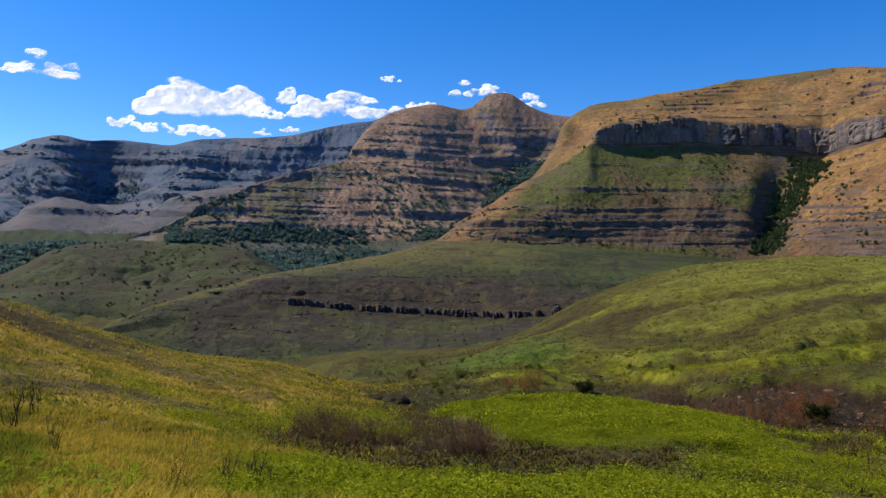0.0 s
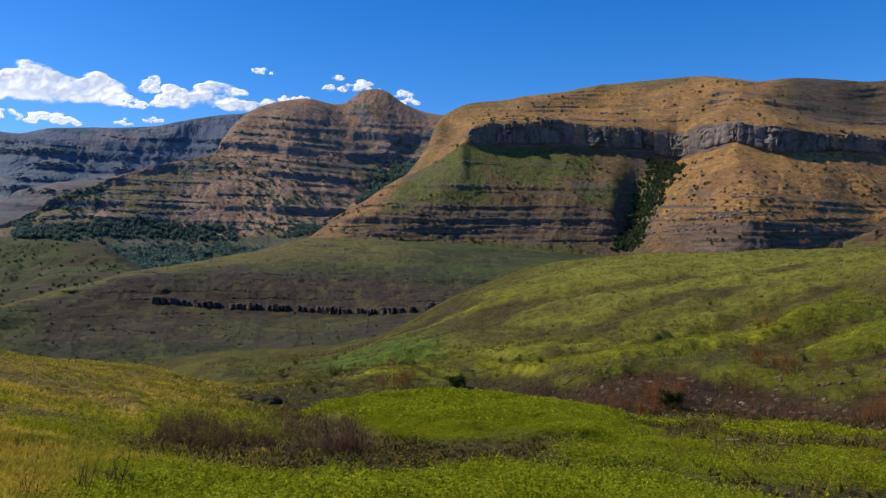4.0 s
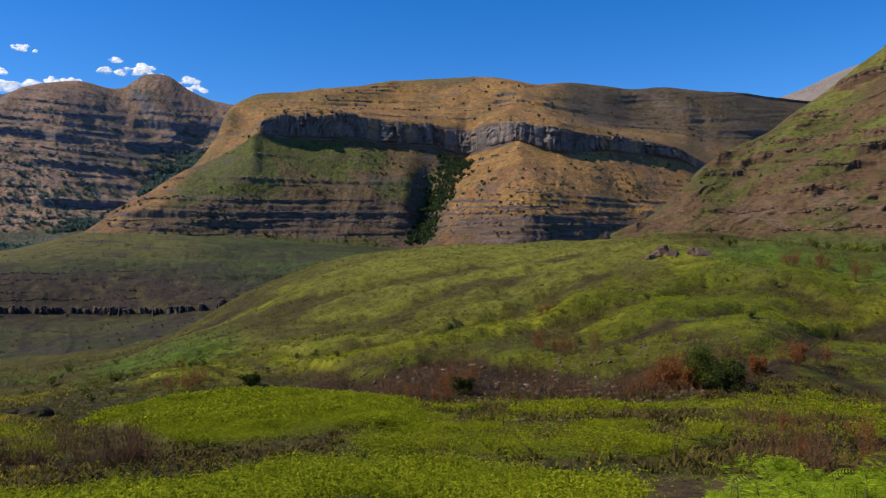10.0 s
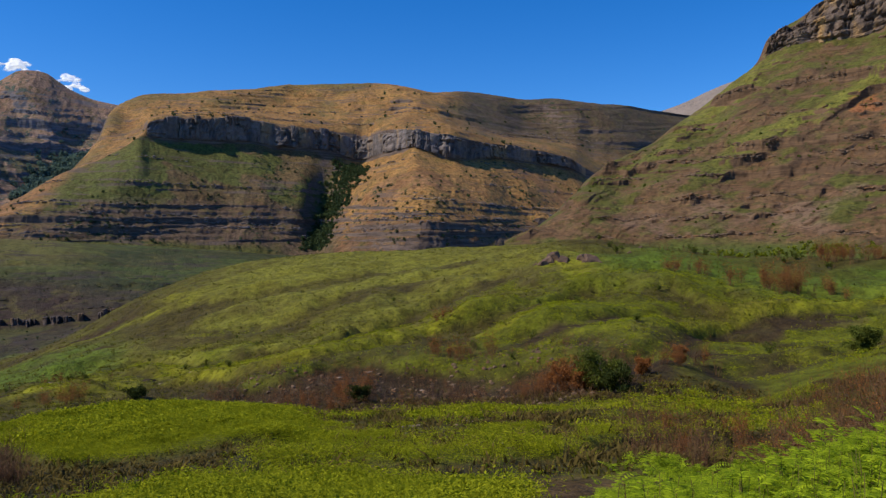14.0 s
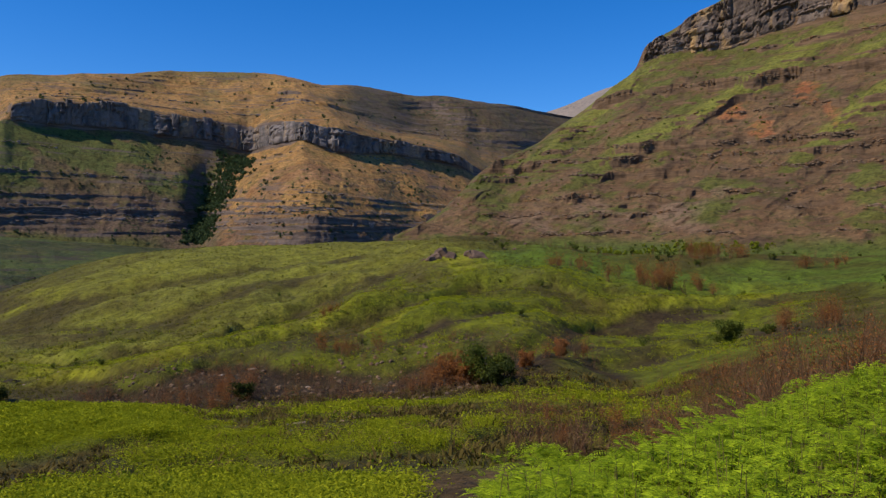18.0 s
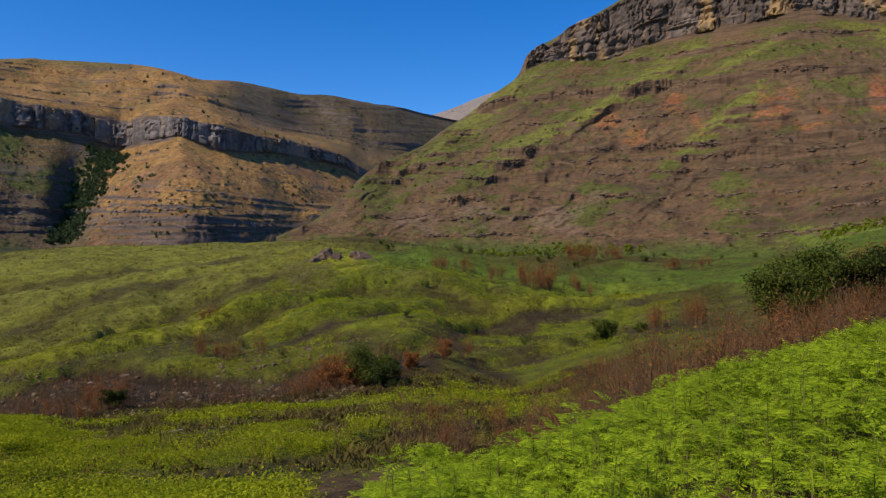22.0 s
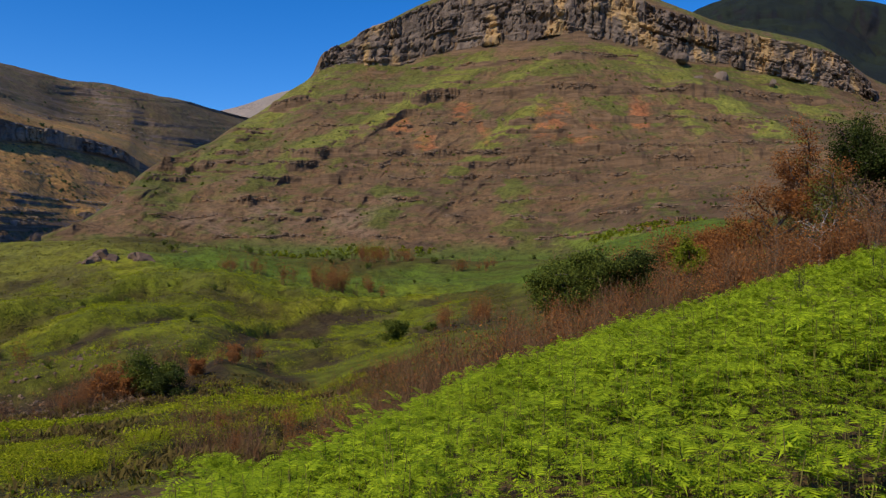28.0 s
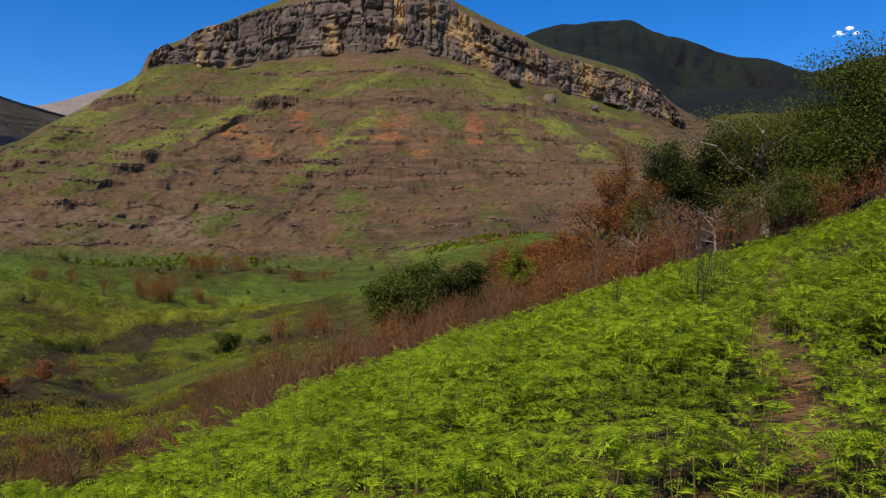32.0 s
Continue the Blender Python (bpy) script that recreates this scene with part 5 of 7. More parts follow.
# thin cliff bands along the slopes: ends by bearing and rise, height, share of gaps
PEAK_BANDS = (
    (((2.7, 0.2191), (6.1, 0.2207)), 17, 0.05),
    (((-2.7, 0.1829), (0.4, 0.1844)), 18, 0.1),
    (((-6.5, 0.1297), (-1.5, 0.1281), (3.8, 0.1282)), 34, 0.12),
    (((-11.5, 0.0574), (-6.1, 0.0573), (0.5, 0.0556)), 12, 0.15),
    (((-1.5, 0.1632), (4.2, 0.1622)), 16, 0.35),
    (((4.2, 0.1666), (10.0, 0.1720)), 14, 0.3),
    (((-3.8, 0.1036), (-1.5, 0.0951)), 18, 0.2),
    (((-13.9, 0.0764), (-9.8, 0.0862), (-6.1, 0.0783)), 9, 0.4),
)
MESA_BANDS = (
    (((15.6, 0.2084), (27.2, 0.1928)), 7, 0.3),
    (((28.8, 0.1959), (37.5, 0.1836)), 7, 0.35),
    (((25.2, 0.0564), (32.3, 0.0453), (39.2, 0.0397)), 13, 0.08),
    (((13.9, 0.0700), (22.7, 0.0684)), 9, 0.2),
    (((13.9, 0.0530), (22.3, 0.0494)), 8, 0.2),
    (((4.2, 0.0588), (13.6, 0.0626)), 8, 0.25),
    (((3.4, 0.0411), (13.6, 0.0411)), 8, 0.25),
    (((40.6, 0.1626), (43.8, 0.1413)), 8, 0.3),
    (((38.2, 0.0859), (42.9, 0.0828)), 5, 0.3),
    (((22.7, 0.1756), (35.7, 0.1804)), 5, 0.5),
)


CRAG_BANDS = (
    (((62.1, 0.2300), (70.9, 0.2558)), 5, 0.2),
    (((49.1, 0.1135), (57.3, 0.1302)), 5.5, 0.2),
    (((71.5, 0.1997), (78.3, 0.2044)), 6, 0.12),
    (((71.1, 0.1110), (76.2, 0.1093)), 7, 0.15),
    (((77.7, 0.1357), (84.5, 0.1347)), 3.5, 0.2),
    (((82.0, 0.1037), (87.7, 0.0958)), 6, 0.25),
    (((71.1, 0.0723), (75.2, 0.0664)), 4, 0.25),
    (((80.4, 0.0528), (83.1, 0.0496)), 4, 0.2),
    (((64.8, 0.1026), (70.9, 0.1095)), 5, 0.2),
    (((54.9, 0.2075), (60.8, 0.2202)), 3, 0.35),
    (((58.2, 0.1234), (64.8, 0.1292)), 3, 0.4),
    (((82.5, 0.2146), (91.5, 0.1623)), 3.5, 0.4),
)


def band_cliff(name, ends, high, gaps, mat, widths, jut):
    """A low broken cliff following a slope between points given by bearing and rise."""
    B, X, Y, Z = LANDS[name]
    b = np.linspace(ends[0][0], ends[-1][0], 40)
    rise = np.interp(b, [e[0] for e in ends], [e[1] for e in ends])
    j = np.clip(np.round(np.interp(b, B, np.arange(len(B)))).astype(int), 0, len(B) - 1)
    R = np.hypot(X[:, j], Y[:, j])
    i = np.argmax((Z[:, j] - 1.7) / R > rise[None, :], axis=0)
    k = np.arange(40)
    r = np.convolve(np.pad(R[i, k], 3, "edge"), np.ones(7) / 7, "valid")
    z = np.convolve(np.pad(Z[i, k], 3, "edge"), np.ones(7) / 7, "valid")
    foot = [(p, q, s - 0.25 * high) for p, q, s in zip(b, r, z)]
    head = [(p, q, s + high) for p, q, s in zip(b, r, z)]
    cliff(bpy.data.objects[name], foot, head, (b[0], b[-1]), widths, jut, high * 2.5, mat, gaps=gaps, levels=6, across=5, sink=high * 0.2)


for ends, high, gaps in PEAK_BANDS:
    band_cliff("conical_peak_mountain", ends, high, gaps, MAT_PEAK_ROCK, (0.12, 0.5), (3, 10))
for ends, high, gaps in MESA_BANDS:
    band_cliff("mesa_mountain", ends, high, gaps, MAT_MESA_ROCK, (0.15, 0.7), (2, 6))
for ends, high, gaps in CRAG_BANDS:
    band_cliff("crag_hill", ends, high * 1.6, gaps, MAT_BAND_ROCK, (0.12, 0.5), (2.0, 5.5))
ledges("crag_hill", (14, 26, 38, 57, 68, 78, 104, 134, 171), (44, 92), 420, MAT_LEDGE_ROCK, (0.8, 2.8), LEDGE_STONES, 280, "brown broken rock ledges")
PEAK_STONES = [stone_mesh("dark_rock", 80 + k, MAT_MESA_ROCK, 1, 0.8) for k in range(4)]
ledges("mesa_mountain", (56, 66, 76, 86, 105, 150, 205, 325, 345, 362, 385, 402, 420, 436, 450), (1, 44), 200, MAT_MESA_ROCK, (2.0, 6), PEAK_STONES, 0, "dark broken rock ledges")
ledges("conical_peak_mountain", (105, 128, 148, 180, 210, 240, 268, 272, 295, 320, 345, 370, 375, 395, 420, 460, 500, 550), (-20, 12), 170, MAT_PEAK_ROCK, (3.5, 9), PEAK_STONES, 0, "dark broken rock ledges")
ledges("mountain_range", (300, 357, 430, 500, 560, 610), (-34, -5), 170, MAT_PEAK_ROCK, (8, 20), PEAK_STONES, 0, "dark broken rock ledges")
ledges("foothill", (180, 240), (-34, -13), 40, MAT_MESA_ROCK, (9, 20), PEAK_STONES, 30, "dark broken rock ledges")
ledges("bench_hill", (-55, -46, -40, -34, -28, -22, -18, -12), (-22, 14), 260, MAT_BENCH_ROCK, (0.7, 2.2), [stone_mesh("bench_stone", 95, MAT_BENCH_ROCK, 1)], 0, "dark stones")


for b, r, z, s in ((56.4, 688, 163, 15), (82.3, 672, 173, 13), (84.9, 664, 152, 15), (83.4, 650, 150, 8), (88.3, 690, 150, 9)):
    x, y = polar(np.array([b]), np.array([r]))
    ob = new("fallen_block", stone_mesh("fallen_block", int(b * 10), MAT_CRAG_ROCK, 2, 0.9))
    ob.matrix_world = Matrix.LocRotScale((float(x[0]), float(y[0]), z), Euler((0.2, 0.1, b)), (s, s * 0.85, s))
    ob.parent = crag


def place(b, r, sink=0.0):
    x, y = polar(np.atleast_1d(float(b)), np.atleast_1d(float(r)))
    return Vector((float(x[0]), float(y[0]), float(ground_z(x, y)[0]) - sink))


def boulder(b, r, size, squash=0.7, label="pale weathered sandstone boulder lying in the grass", k=None):
    ob = new("boulder", STONES[rng.integers(0, len(STONES))] if k is None else BROWN_STONES[k])
    ob.matrix_world = Matrix.LocRotScale(place(b, r, size * 0.12), Euler((0, 0, rng.uniform(0, 6.28))), Vector((size * rng.uniform(0.9, 1.4), size, size * squash)))
    return tagged(ob, label, "boulder", "boulders in the valley")


boulder(5.2, 201, 3.2, 0.8, "reddish boulder standing on a grassy bank")
for b, r, s in ((40.2, 283, 7), (40.9, 286, 9.5), (41.4, 282, 6), (40.0, 279, 4), (42.9, 285, 6.5), (43.4, 284, 8), (43.0, 281, 2.5), (39.4, 281, 2.2), (53.5, 316, 3.6), (47.3, 262, 1.5), (46.2, 330, 2.2), (47, 338, 2.6), (45.4, 334, 1.6), (48.2, 345, 2.0)):
    boulder(b, r, s * (0.95 if s > 3 else 1), 0.95, "large brown weathered sandstone boulder in the grass", int(b * 10) % 4)
for k in range(34):
    boulder(rng.uniform(27, 43), rng.uniform(43, 80), rng.uniform(0.3, 1.1) ** 1.3, 0.6, "small grey stone among bracken and burnt scrub")
for b, r, s in ((30.1, 62, 1.3), (29.6, 61, 0.8), (34.0, 67, 1.0), (34.6, 66, 0.8), (39.7, 64, 1.1), (40.3, 65, 0.8), (40.4, 46, 0.8), (30.6, 63, 0.9), (27.0, 140, 1.8), (24.8, 132, 1.5), (30.8, 128, 1.2), (13.1, 168, 1.3), (12.2, 166, 1.0), (14.2, 165, 0.8)):
    boulder(b, r, s, 0.7, "pale angular stone beside a burnt bank")

# ---- plants ----
def leaf_material(name, a, b, glow=0.3, island=True, rough=0.8, patch=None):
    """Leaves: two tones, a little light shining through."""
    m = Nodes(name, rough, 0.06)
    c = m.mix(m.each(island), a, b)
    c = m.mix(m.band(m.noise(2.5, 3), 0.35, 0.7, 0, 0.5), c, tuple(v * 0.65 for v in b))
    if patch:
        c = m.mix(m.band(m.noise(patch[0], 5, 0.65), 0.43, 0.58), c, patch[1])
    mat = m.done(c)
    t = m.tree
    thin = t.nodes.new("ShaderNodeBsdfTranslucent")
    m.put(thin.inputs["Color"], c)
    both = t.nodes.new("ShaderNodeMixShader")
    both.inputs[0].default_value = glow
    t.links.new(m.bsdf.outputs[0], both.inputs[1])
    t.links.new(thin.outputs[0], both.inputs[2])
    t.links.new(both.outputs[0], t.nodes["Material Output"].inputs["Surface"])
    return mat


MAT_FERN = leaf_material("bracken_leaf", (0.46, 0.57, 0.022), (0.13, 0.21, 0.01), 0.36)
MAT_FERN_FAR = leaf_material("bracken_leaf_far", (0.45, 0.47, 0.02), (0.19, 0.23, 0.01), 0.4)
MAT_STALK = leaf_material("bracken_stalk", (0.20, 0.20, 0.045), (0.13, 0.10, 0.035), 0.0)
MAT_GRASS = leaf_material("dry_grass_blade", (0.66, 0.47, 0.07), (0.38, 0.32, 0.03), 0.4, patch=(9, (0.20, 0.21, 0.018)))
MAT_TURF = leaf_material("green_grass_blade", (0.155, 0.15, 0.017), (0.09, 0.088, 0.013), 0.3)
MAT_DRY = leaf_material("brown_seed_heads", (0.30, 0.17, 0.09), (0.15, 0.085, 0.05), 0.2)
MAT_RUST = leaf_material("scorched_leaf", (0.43, 0.17, 0.045), (0.20, 0.085, 0.032), 0.3)
MAT_LEAF = leaf_material("broad_leaf", (0.155, 0.18, 0.03), (0.085, 0.11, 0.018), 0.3)
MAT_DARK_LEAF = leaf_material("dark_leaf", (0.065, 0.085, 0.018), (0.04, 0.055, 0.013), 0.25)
MAT_OLIVE_LEAF = leaf_material("olive_leaf", (0.18, 0.175, 0.035), (0.11, 0.115, 0.025), 0.35)
MAT_YELLOW_LEAF = leaf_material("yellow_green_leaf", (0.26, 0.28, 0.02), (0.15, 0.19, 0.015), 0.3)
MAT_WOODS = leaf_material("woodland_leaf", (0.085, 0.12, 0.045), (0.04, 0.065, 0.028), 0.25)
# far leaves are lightened toward blue to stand for haze
MAT_FAR_WOODS = leaf_material("hazed_woodland_leaf", (0.17, 0.245, 0.19), (0.10, 0.165, 0.14), 0.45)
MAT_BARK = rock_material("grey_bark", (0.20, 0.16, 0.13), (0.10, 0.08, 0.065), (0.24, 0.20, 0.17), 0.3)
MAT_PALE_BARK = rock_material("bleached_bark", (0.36, 0.31, 0.27), (0.22, 0.18, 0.15), (0.5, 0.45, 0.4), 0.3)
MAT_CHAR = rock_material("charred_twig", (0.075, 0.05, 0.04), (0.035, 0.025, 0.022), (0.10, 0.06, 0.045), 0.2)
MAT_TWIG = rock_material("brown_twig", (0.22, 0.125, 0.062), (0.11, 0.064, 0.034), (0.22, 0.10, 0.04), 0.2)


class Build:
    """Collects triangles of one mesh."""

    def __init__(self):
        self.co, self.tri, self.n = [], [], 0

    def add(self, co, tri):
        self.co.append(np.asarray(co, float))
        self.tri.append(np.asarray(tri, int) + self.n)
        self.n += len(co)

    def tube(self, path, radii, sides=4):
        path, n = np.asarray(path, float), len(path)
        d = np.gradient(path, axis=0)
        d /= np.linalg.norm(d, axis=1, keepdims=True) + 1e-9
        side = np.cross(d, [0.31, 0.17, 0.93])
        side /= np.linalg.norm(side, axis=1, keepdims=True) + 1e-9
        up = np.cross(d, side)
        a = np.arange(sides) * 2 * math.pi / sides
        ring = path[:, None] + (side[:, None] * np.cos(a)[None, :, None] + up[:, None] * np.sin(a)[None, :, None]) * np.asarray(radii)[:, None, None]
        q = grid_faces(n, sides, True)
        self.add(ring.reshape(-1, 3), np.concatenate([q[:, [0, 1, 2]], q[:, [0, 2, 3]]]))

    def leaves(self, at, size, gen, flat=0.5, slim=0.5):
        """Small folded leaf quads at points."""
        n = len(at)
        d = gen.normal(size=(n, 3))
        d[:, 2] *= flat
        d /= np.linalg.norm(d, axis=1, keepdims=True)
        w = np.cross(d, gen.normal(size=(n, 3)) * [flat, flat, 1])
        w /= np.linalg.norm(w, axis=1, keepdims=True) + 1e-9
        s = size * gen.uniform(0.6, 1.4, n)[:, None]
        p = np.stack([at, at + d * s * 0.5 + w * s * slim, at + d * s, at + d * s * 0.5 - w * s * slim], 1).reshape(-1, 3)
        k = np.arange(n)[:, None] * 4
        self.add(p, np.concatenate([k + [0, 1, 2], k + [0, 2, 3]]))

    def arrays(self):
        return np.concatenate(self.co), np.concatenate(self.tri)

    def mesh(self, name, mat, smooth=False):
        co, tri = self.arrays()
        return mesh_from(name, co, tri, mat, smooth)


def frond(b, base, yaw, length, rise, droop, pairs, gen):
    """A bracken frond: pairs of tapering leaflets along an arched rib."""
    c, s = math.cos(yaw), math.sin(yaw)
    co, tri = [], []

    def at(x, side, dz=0.0):
        z = rise * x - droop * x * x + dz - abs(side) * 0.12
        return (base[0] + length * (x * c - side * s), base[1] + length * (x * s + side * c), base[2] + length * z)

    for i in range(pairs):
        x = 0.12 + 0.84 * i / pairs
        w = 0.46 * (1 - x) ** 0.75 * gen.uniform(0.85, 1.1)
        t = 0.36 / pairs
        for sg in (-1, 1):
            k = len(co)
            co += [at(x, 0), at(x + t * 0.2 + w * 0.25 - t * 0.55, sg * w * 0.5), at(x + w * 0.42, sg * w), at(x + t * 0.9 + w * 0.28, sg * w * 0.45)]
            tri += [(k, k + 1, k + 2), (k, k + 2, k + 3)]
    k = len(co)
    co += [at(0.9, -0.03), at(1.06, 0), at(0.9, 0.03), at(0, 0.012), at(0, -0.012)]
    tri += [(k, k + 1, k + 2), (k + 3, k + 4, k), (k + 3, k, k + 2)]
    b.add(co, tri)


def fern_parts(seed, pairs, count):
    gen = np.random.default_rng(seed)
    leaf, stalk = Build(), Build()
    for s in range(2):
        h = gen.uniform(0.34, 0.6)
        x0, y0 = gen.normal(0, 0.07, 2)
        tip = np.array([x0 + gen.normal(0, 0.05), y0 + gen.normal(0, 0.05), h])
        stalk.tube([[x0, y0, -0.06], (np.array([x0, y0, 0]) + tip) / 2 + [0.01, 0.01, 0], tip], [0.005, 0.0045, 0.003], 3)
        yaw = gen.uniform(0, 6.28)
        for k in range(count):
            f = 0.42 + 0.58 * k / max(1, count - 1)
            base = np.array([x0, y0, 0]) * (1 - f) + tip * f
            frond(leaf, base, yaw + k * 2.3 + gen.normal(0, 0.3), gen.uniform(0.20, 0.34) * (1.15 - 0.3 * f), gen.uniform(0.3, 1.1), gen.uniform(0.4, 1.1), pairs, gen)
    return leaf, stalk


FERN_NEAR = [fern_parts(200 + k, 9, 4) for k in range(6)]
FERN_MID = [fern_parts(220 + k, 4, 5) for k in range(5)]
FERN_FAR = []
for k in range(5):
    gen = np.random.default_rng(240 + k)
    bt = Build()
    pts = gen.normal(0, [0.24, 0.24, 0.0], (46, 3)) + [0, 0, 0.34]
    pts[:, 2] += gen.uniform(-0.28, 0.2, 46)
    bt.leaves(pts, 0.10, gen, 0.5, 0.17)
    FERN_FAR.append(bt)
FERN_TINY = []
for k in range(4):
    gen = np.random.default_rng(250 + k)
    bt = Build()
    pts = gen.normal(0, [0.26, 0.26, 0.0], (13, 3)) + [0, 0, 0.34]
    pts[:, 2] += gen.uniform(-0.22, 0.2, 13)
    bt.leaves(pts, 0.16, gen, 0.7, 0.25)
    FERN_TINY.append(bt)


def sow(n, b0, b1, r0, r1, seed):
    """n places spread evenly over a stretch of ground."""
    gen = np.random.default_rng(seed)
    b, r = gen.uniform(b0, b1, n), np.sqrt(gen.uniform(r0 ** 2, r1 ** 2, n))
    x, y = polar(b, r)
    return b, r, x, y, gen


def off_path(b, r):
    """How far a place lies from the footpath, in metres."""
    return np.abs(np.radians(b - np.interp(r, PATH_R, PATH_B)) * r)


def shoulder(b):
    """The distance of the brow of the near slope."""
    return np.interp(b, BEARINGS, N0_R)


def stand(kinds, name, x, y, size, gen, mat, label, category, tilt=0.15, lift=0.0):
    at = np.stack([x, y, ground_z(x, y) + lift], -1)
    return joined(name, kinds, gen.integers(0, len(kinds), len(x)), at, gen.uniform(0, 6.28, len(x)), size, mat, label, category, tilt=gen.normal(0, tilt, len(x)))


# bracken on the near slope: single plants first, then the rest of the stand
b, r, x, y, gen = sow(9800, 38, 113, 5.0, 70, 301)
bare = fbm(x, y, 2.4, 3, 303)
keep = (r < shoulder(b) + np.where(b < 54, 12, 5)) & (off_path(b, r) > 0.26 + 0.35 * fbm(x, y, 1.5, 2, 305)) & (bare > -0.42)
keep &= (gen.uniform(0, 1, len(r)) < np.where(r < 30, 1.0, 0.8)) & (b > 46 + 5 * fbm(x, y, 6, 3, 304))
b, r, x, y = b[keep], r[keep], x[keep], y[keep]
b2, r2, x2, y2, gen2 = sow(4000, 38, 113, 5.0, 22, 302)
keep = (r2 < shoulder(b2) + 3) & (off_path(b2, r2) > 0.28 + 0.35 * fbm(x2, y2, 1.5, 2, 305)) & (fbm(x2, y2, 2.4, 3, 303) > -0.42) & (b2 > 46 + 5 * fbm(x2, y2, 6, 3, 304))
b, r, x, y = (np.concatenate([p, q[keep]]) for p, q in ((b, b2), (r, r2), (x, x2), (y, y2)))
order = np.argsort(r + gen.uniform(0, 0.5, len(r)))
b, r, x, y = b[order], r[order], x[order], y[order]
z = ground_z(x, y)
fern_size = gen.uniform(0.75, 1.2, len(r)) * (1 + 0.7 * fbm(x, y, 1.8, 2, 307)) * (0.84 + 0.20 * ramp(r, 6, 12))
FERN_PARTS = [(lf.mesh("frond_crown", MAT_FERN), st.mesh("stalk", MAT_STALK)) for lf, st in FERN_NEAR]
for k in range(260):
    lf, st = FERN_PARTS[k % 6]
    plant = new("fern", None)
    plant.matrix_world = Matrix.LocRotScale(Vector((x[k], y[k], z[k])), Euler((0, 0, k * 2.39)), Vector([fern_size[k]] * 3))
    tagged(plant, "bright green bracken fern with spreading fronds", "fern", "bracken ferns on the near slope")
    for nm, me in (("frond_crown", lf), ("stalk", st)):
        new(nm, me).parent = plant
sel = np.arange(260, len(r))
close = sel[r[sel] < 24]
rest = sel[r[sel] >= 24]
for part_of, mat, nm in ((0, MAT_FERN, "bracken_stand"), (1, MAT_STALK, "bracken_stalks")):
    joined(nm, [f[part_of].arrays() for f in FERN_NEAR], close % 6, np.stack([x, y, z], -1)[close], close * 2.39, fern_size[close], mat,
           "dense stand of bright green bracken on the slope", "bracken")
joined("bracken_brow", [f[0].arrays() for f in FERN_MID], rest % 5, np.stack([x, y, z], -1)[rest], rest * 2.39, fern_size[rest] * 1.15, MAT_FERN,
       "bright green bracken covering the brow of the slope", "bracken")


def weight(x, y, colours):
    """How much of the cover at a place is of the given colours, after all later zones."""
    w = np.zeros(len(x))
    for z_, c in cover_zones(x, y):
        w = w * (1 - z_) + (z_ if c in colours else 0)
    return w


# bracken farther down, in the valley and on the knolls
far_kinds, tiny_kinds = [f.arrays() for f in FERN_FAR], [f.arrays() for f in FERN_TINY]
for n, zone_, seed, scale in ((26000, (-20, 58, 18, 62), 311, 1.1), (18000, (-1, 25, 48, 102), 317, 1.05), (28000, (-26, 60, 52, 105), 313, 1.1), (44000, (4, 70, 120, 270), 315, 1.0)):
    b, r, x, y, gen = sow(n, *zone_, seed)
    keep = gen.uniform(0, 1, n) < weight(x, y, (FERN, LIME)) * 1.05
    x, y = x[keep], y[keep]
    stand(far_kinds if seed == 311 else tiny_kinds, "bracken_patch", x, y, gen.uniform(0.75, 1.25, len(x)) * scale * (1 + 0.9 * fbm(x, y, 4.5, 3, 309)), gen, MAT_FERN_FAR, "low bright green bracken in the valley", "bracken")


def tuft(seed, blades, high, spread, width=0.012):
    gen = np.random.default_rng(seed)
    bt = Build()
    for k in range(blades):
        a, l = gen.uniform(0, 6.28), high * gen.uniform(0.6, 1.2)
        o = gen.normal(0, spread * 0.35, 2)
        d = np.array([math.cos(a), math.sin(a)]) * spread * gen.uniform(0.3, 1.2)
        wv = np.array([-math.sin(a), math.cos(a)]) * width
        p0, p1, p2 = o, o + d * 0.4, o + d
        bt.add([(*(p0 - wv), -0.02), (*(p0 + wv), -0.02), (*(p1 + wv * 0.8), l * 0.65), (*(p1 - wv * 0.8), l * 0.65), (*p2, l)], [(0, 1, 2), (0, 2, 3), (3, 2, 4)])
    return bt


GRASS_KINDS = [tuft(260 + k, 7, 0.30, 0.26, 0.016).arrays() for k in range(4)]
GRASS_COARSE = [tuft(270 + k, 4, 0.30, 0.45, 0.05).arrays() for k in range(4)]
b, r, x, y, gen = sow(15000, -36, -2, 12, 50, 321)
keep = gen.uniform(0, 1, len(r)) < weight(x, y, (GOLD,)) + 0.08
stand(GRASS_KINDS, "dry_grass", x[keep], y[keep], gen.uniform(0.8, 1.5, keep.sum()), gen, MAT_GRASS, "long golden dry grass on the slope", "grass", 0.25)
b, r, x, y, gen = sow(22000, -36, 0, 45, 175, 323)
keep = gen.uniform(0, 1, len(r)) < weight(x, y, (GOLD,)) + 0.06
stand(GRASS_COARSE, "dry_grass", x[keep], y[keep], gen.uniform(0.7, 1.3, keep.sum()), gen, MAT_GRASS, "golden grass covering the rounded hillside", "grass", 0.25)
b, r, x, y, gen = sow(26000, -10, 70, 26, 240, 325)
keep = gen.uniform(0, 1, len(r)) > weight(x, y, (FERN, BURNT, REED, SOIL)) * 1.1 + 0.15
stand(GRASS_COARSE, "green_grass", x[keep], y[keep], gen.uniform(0.7, 1.4, keep.sum()), gen, MAT_TURF, "tufts of green grass in the valley", "grass", 0.25)
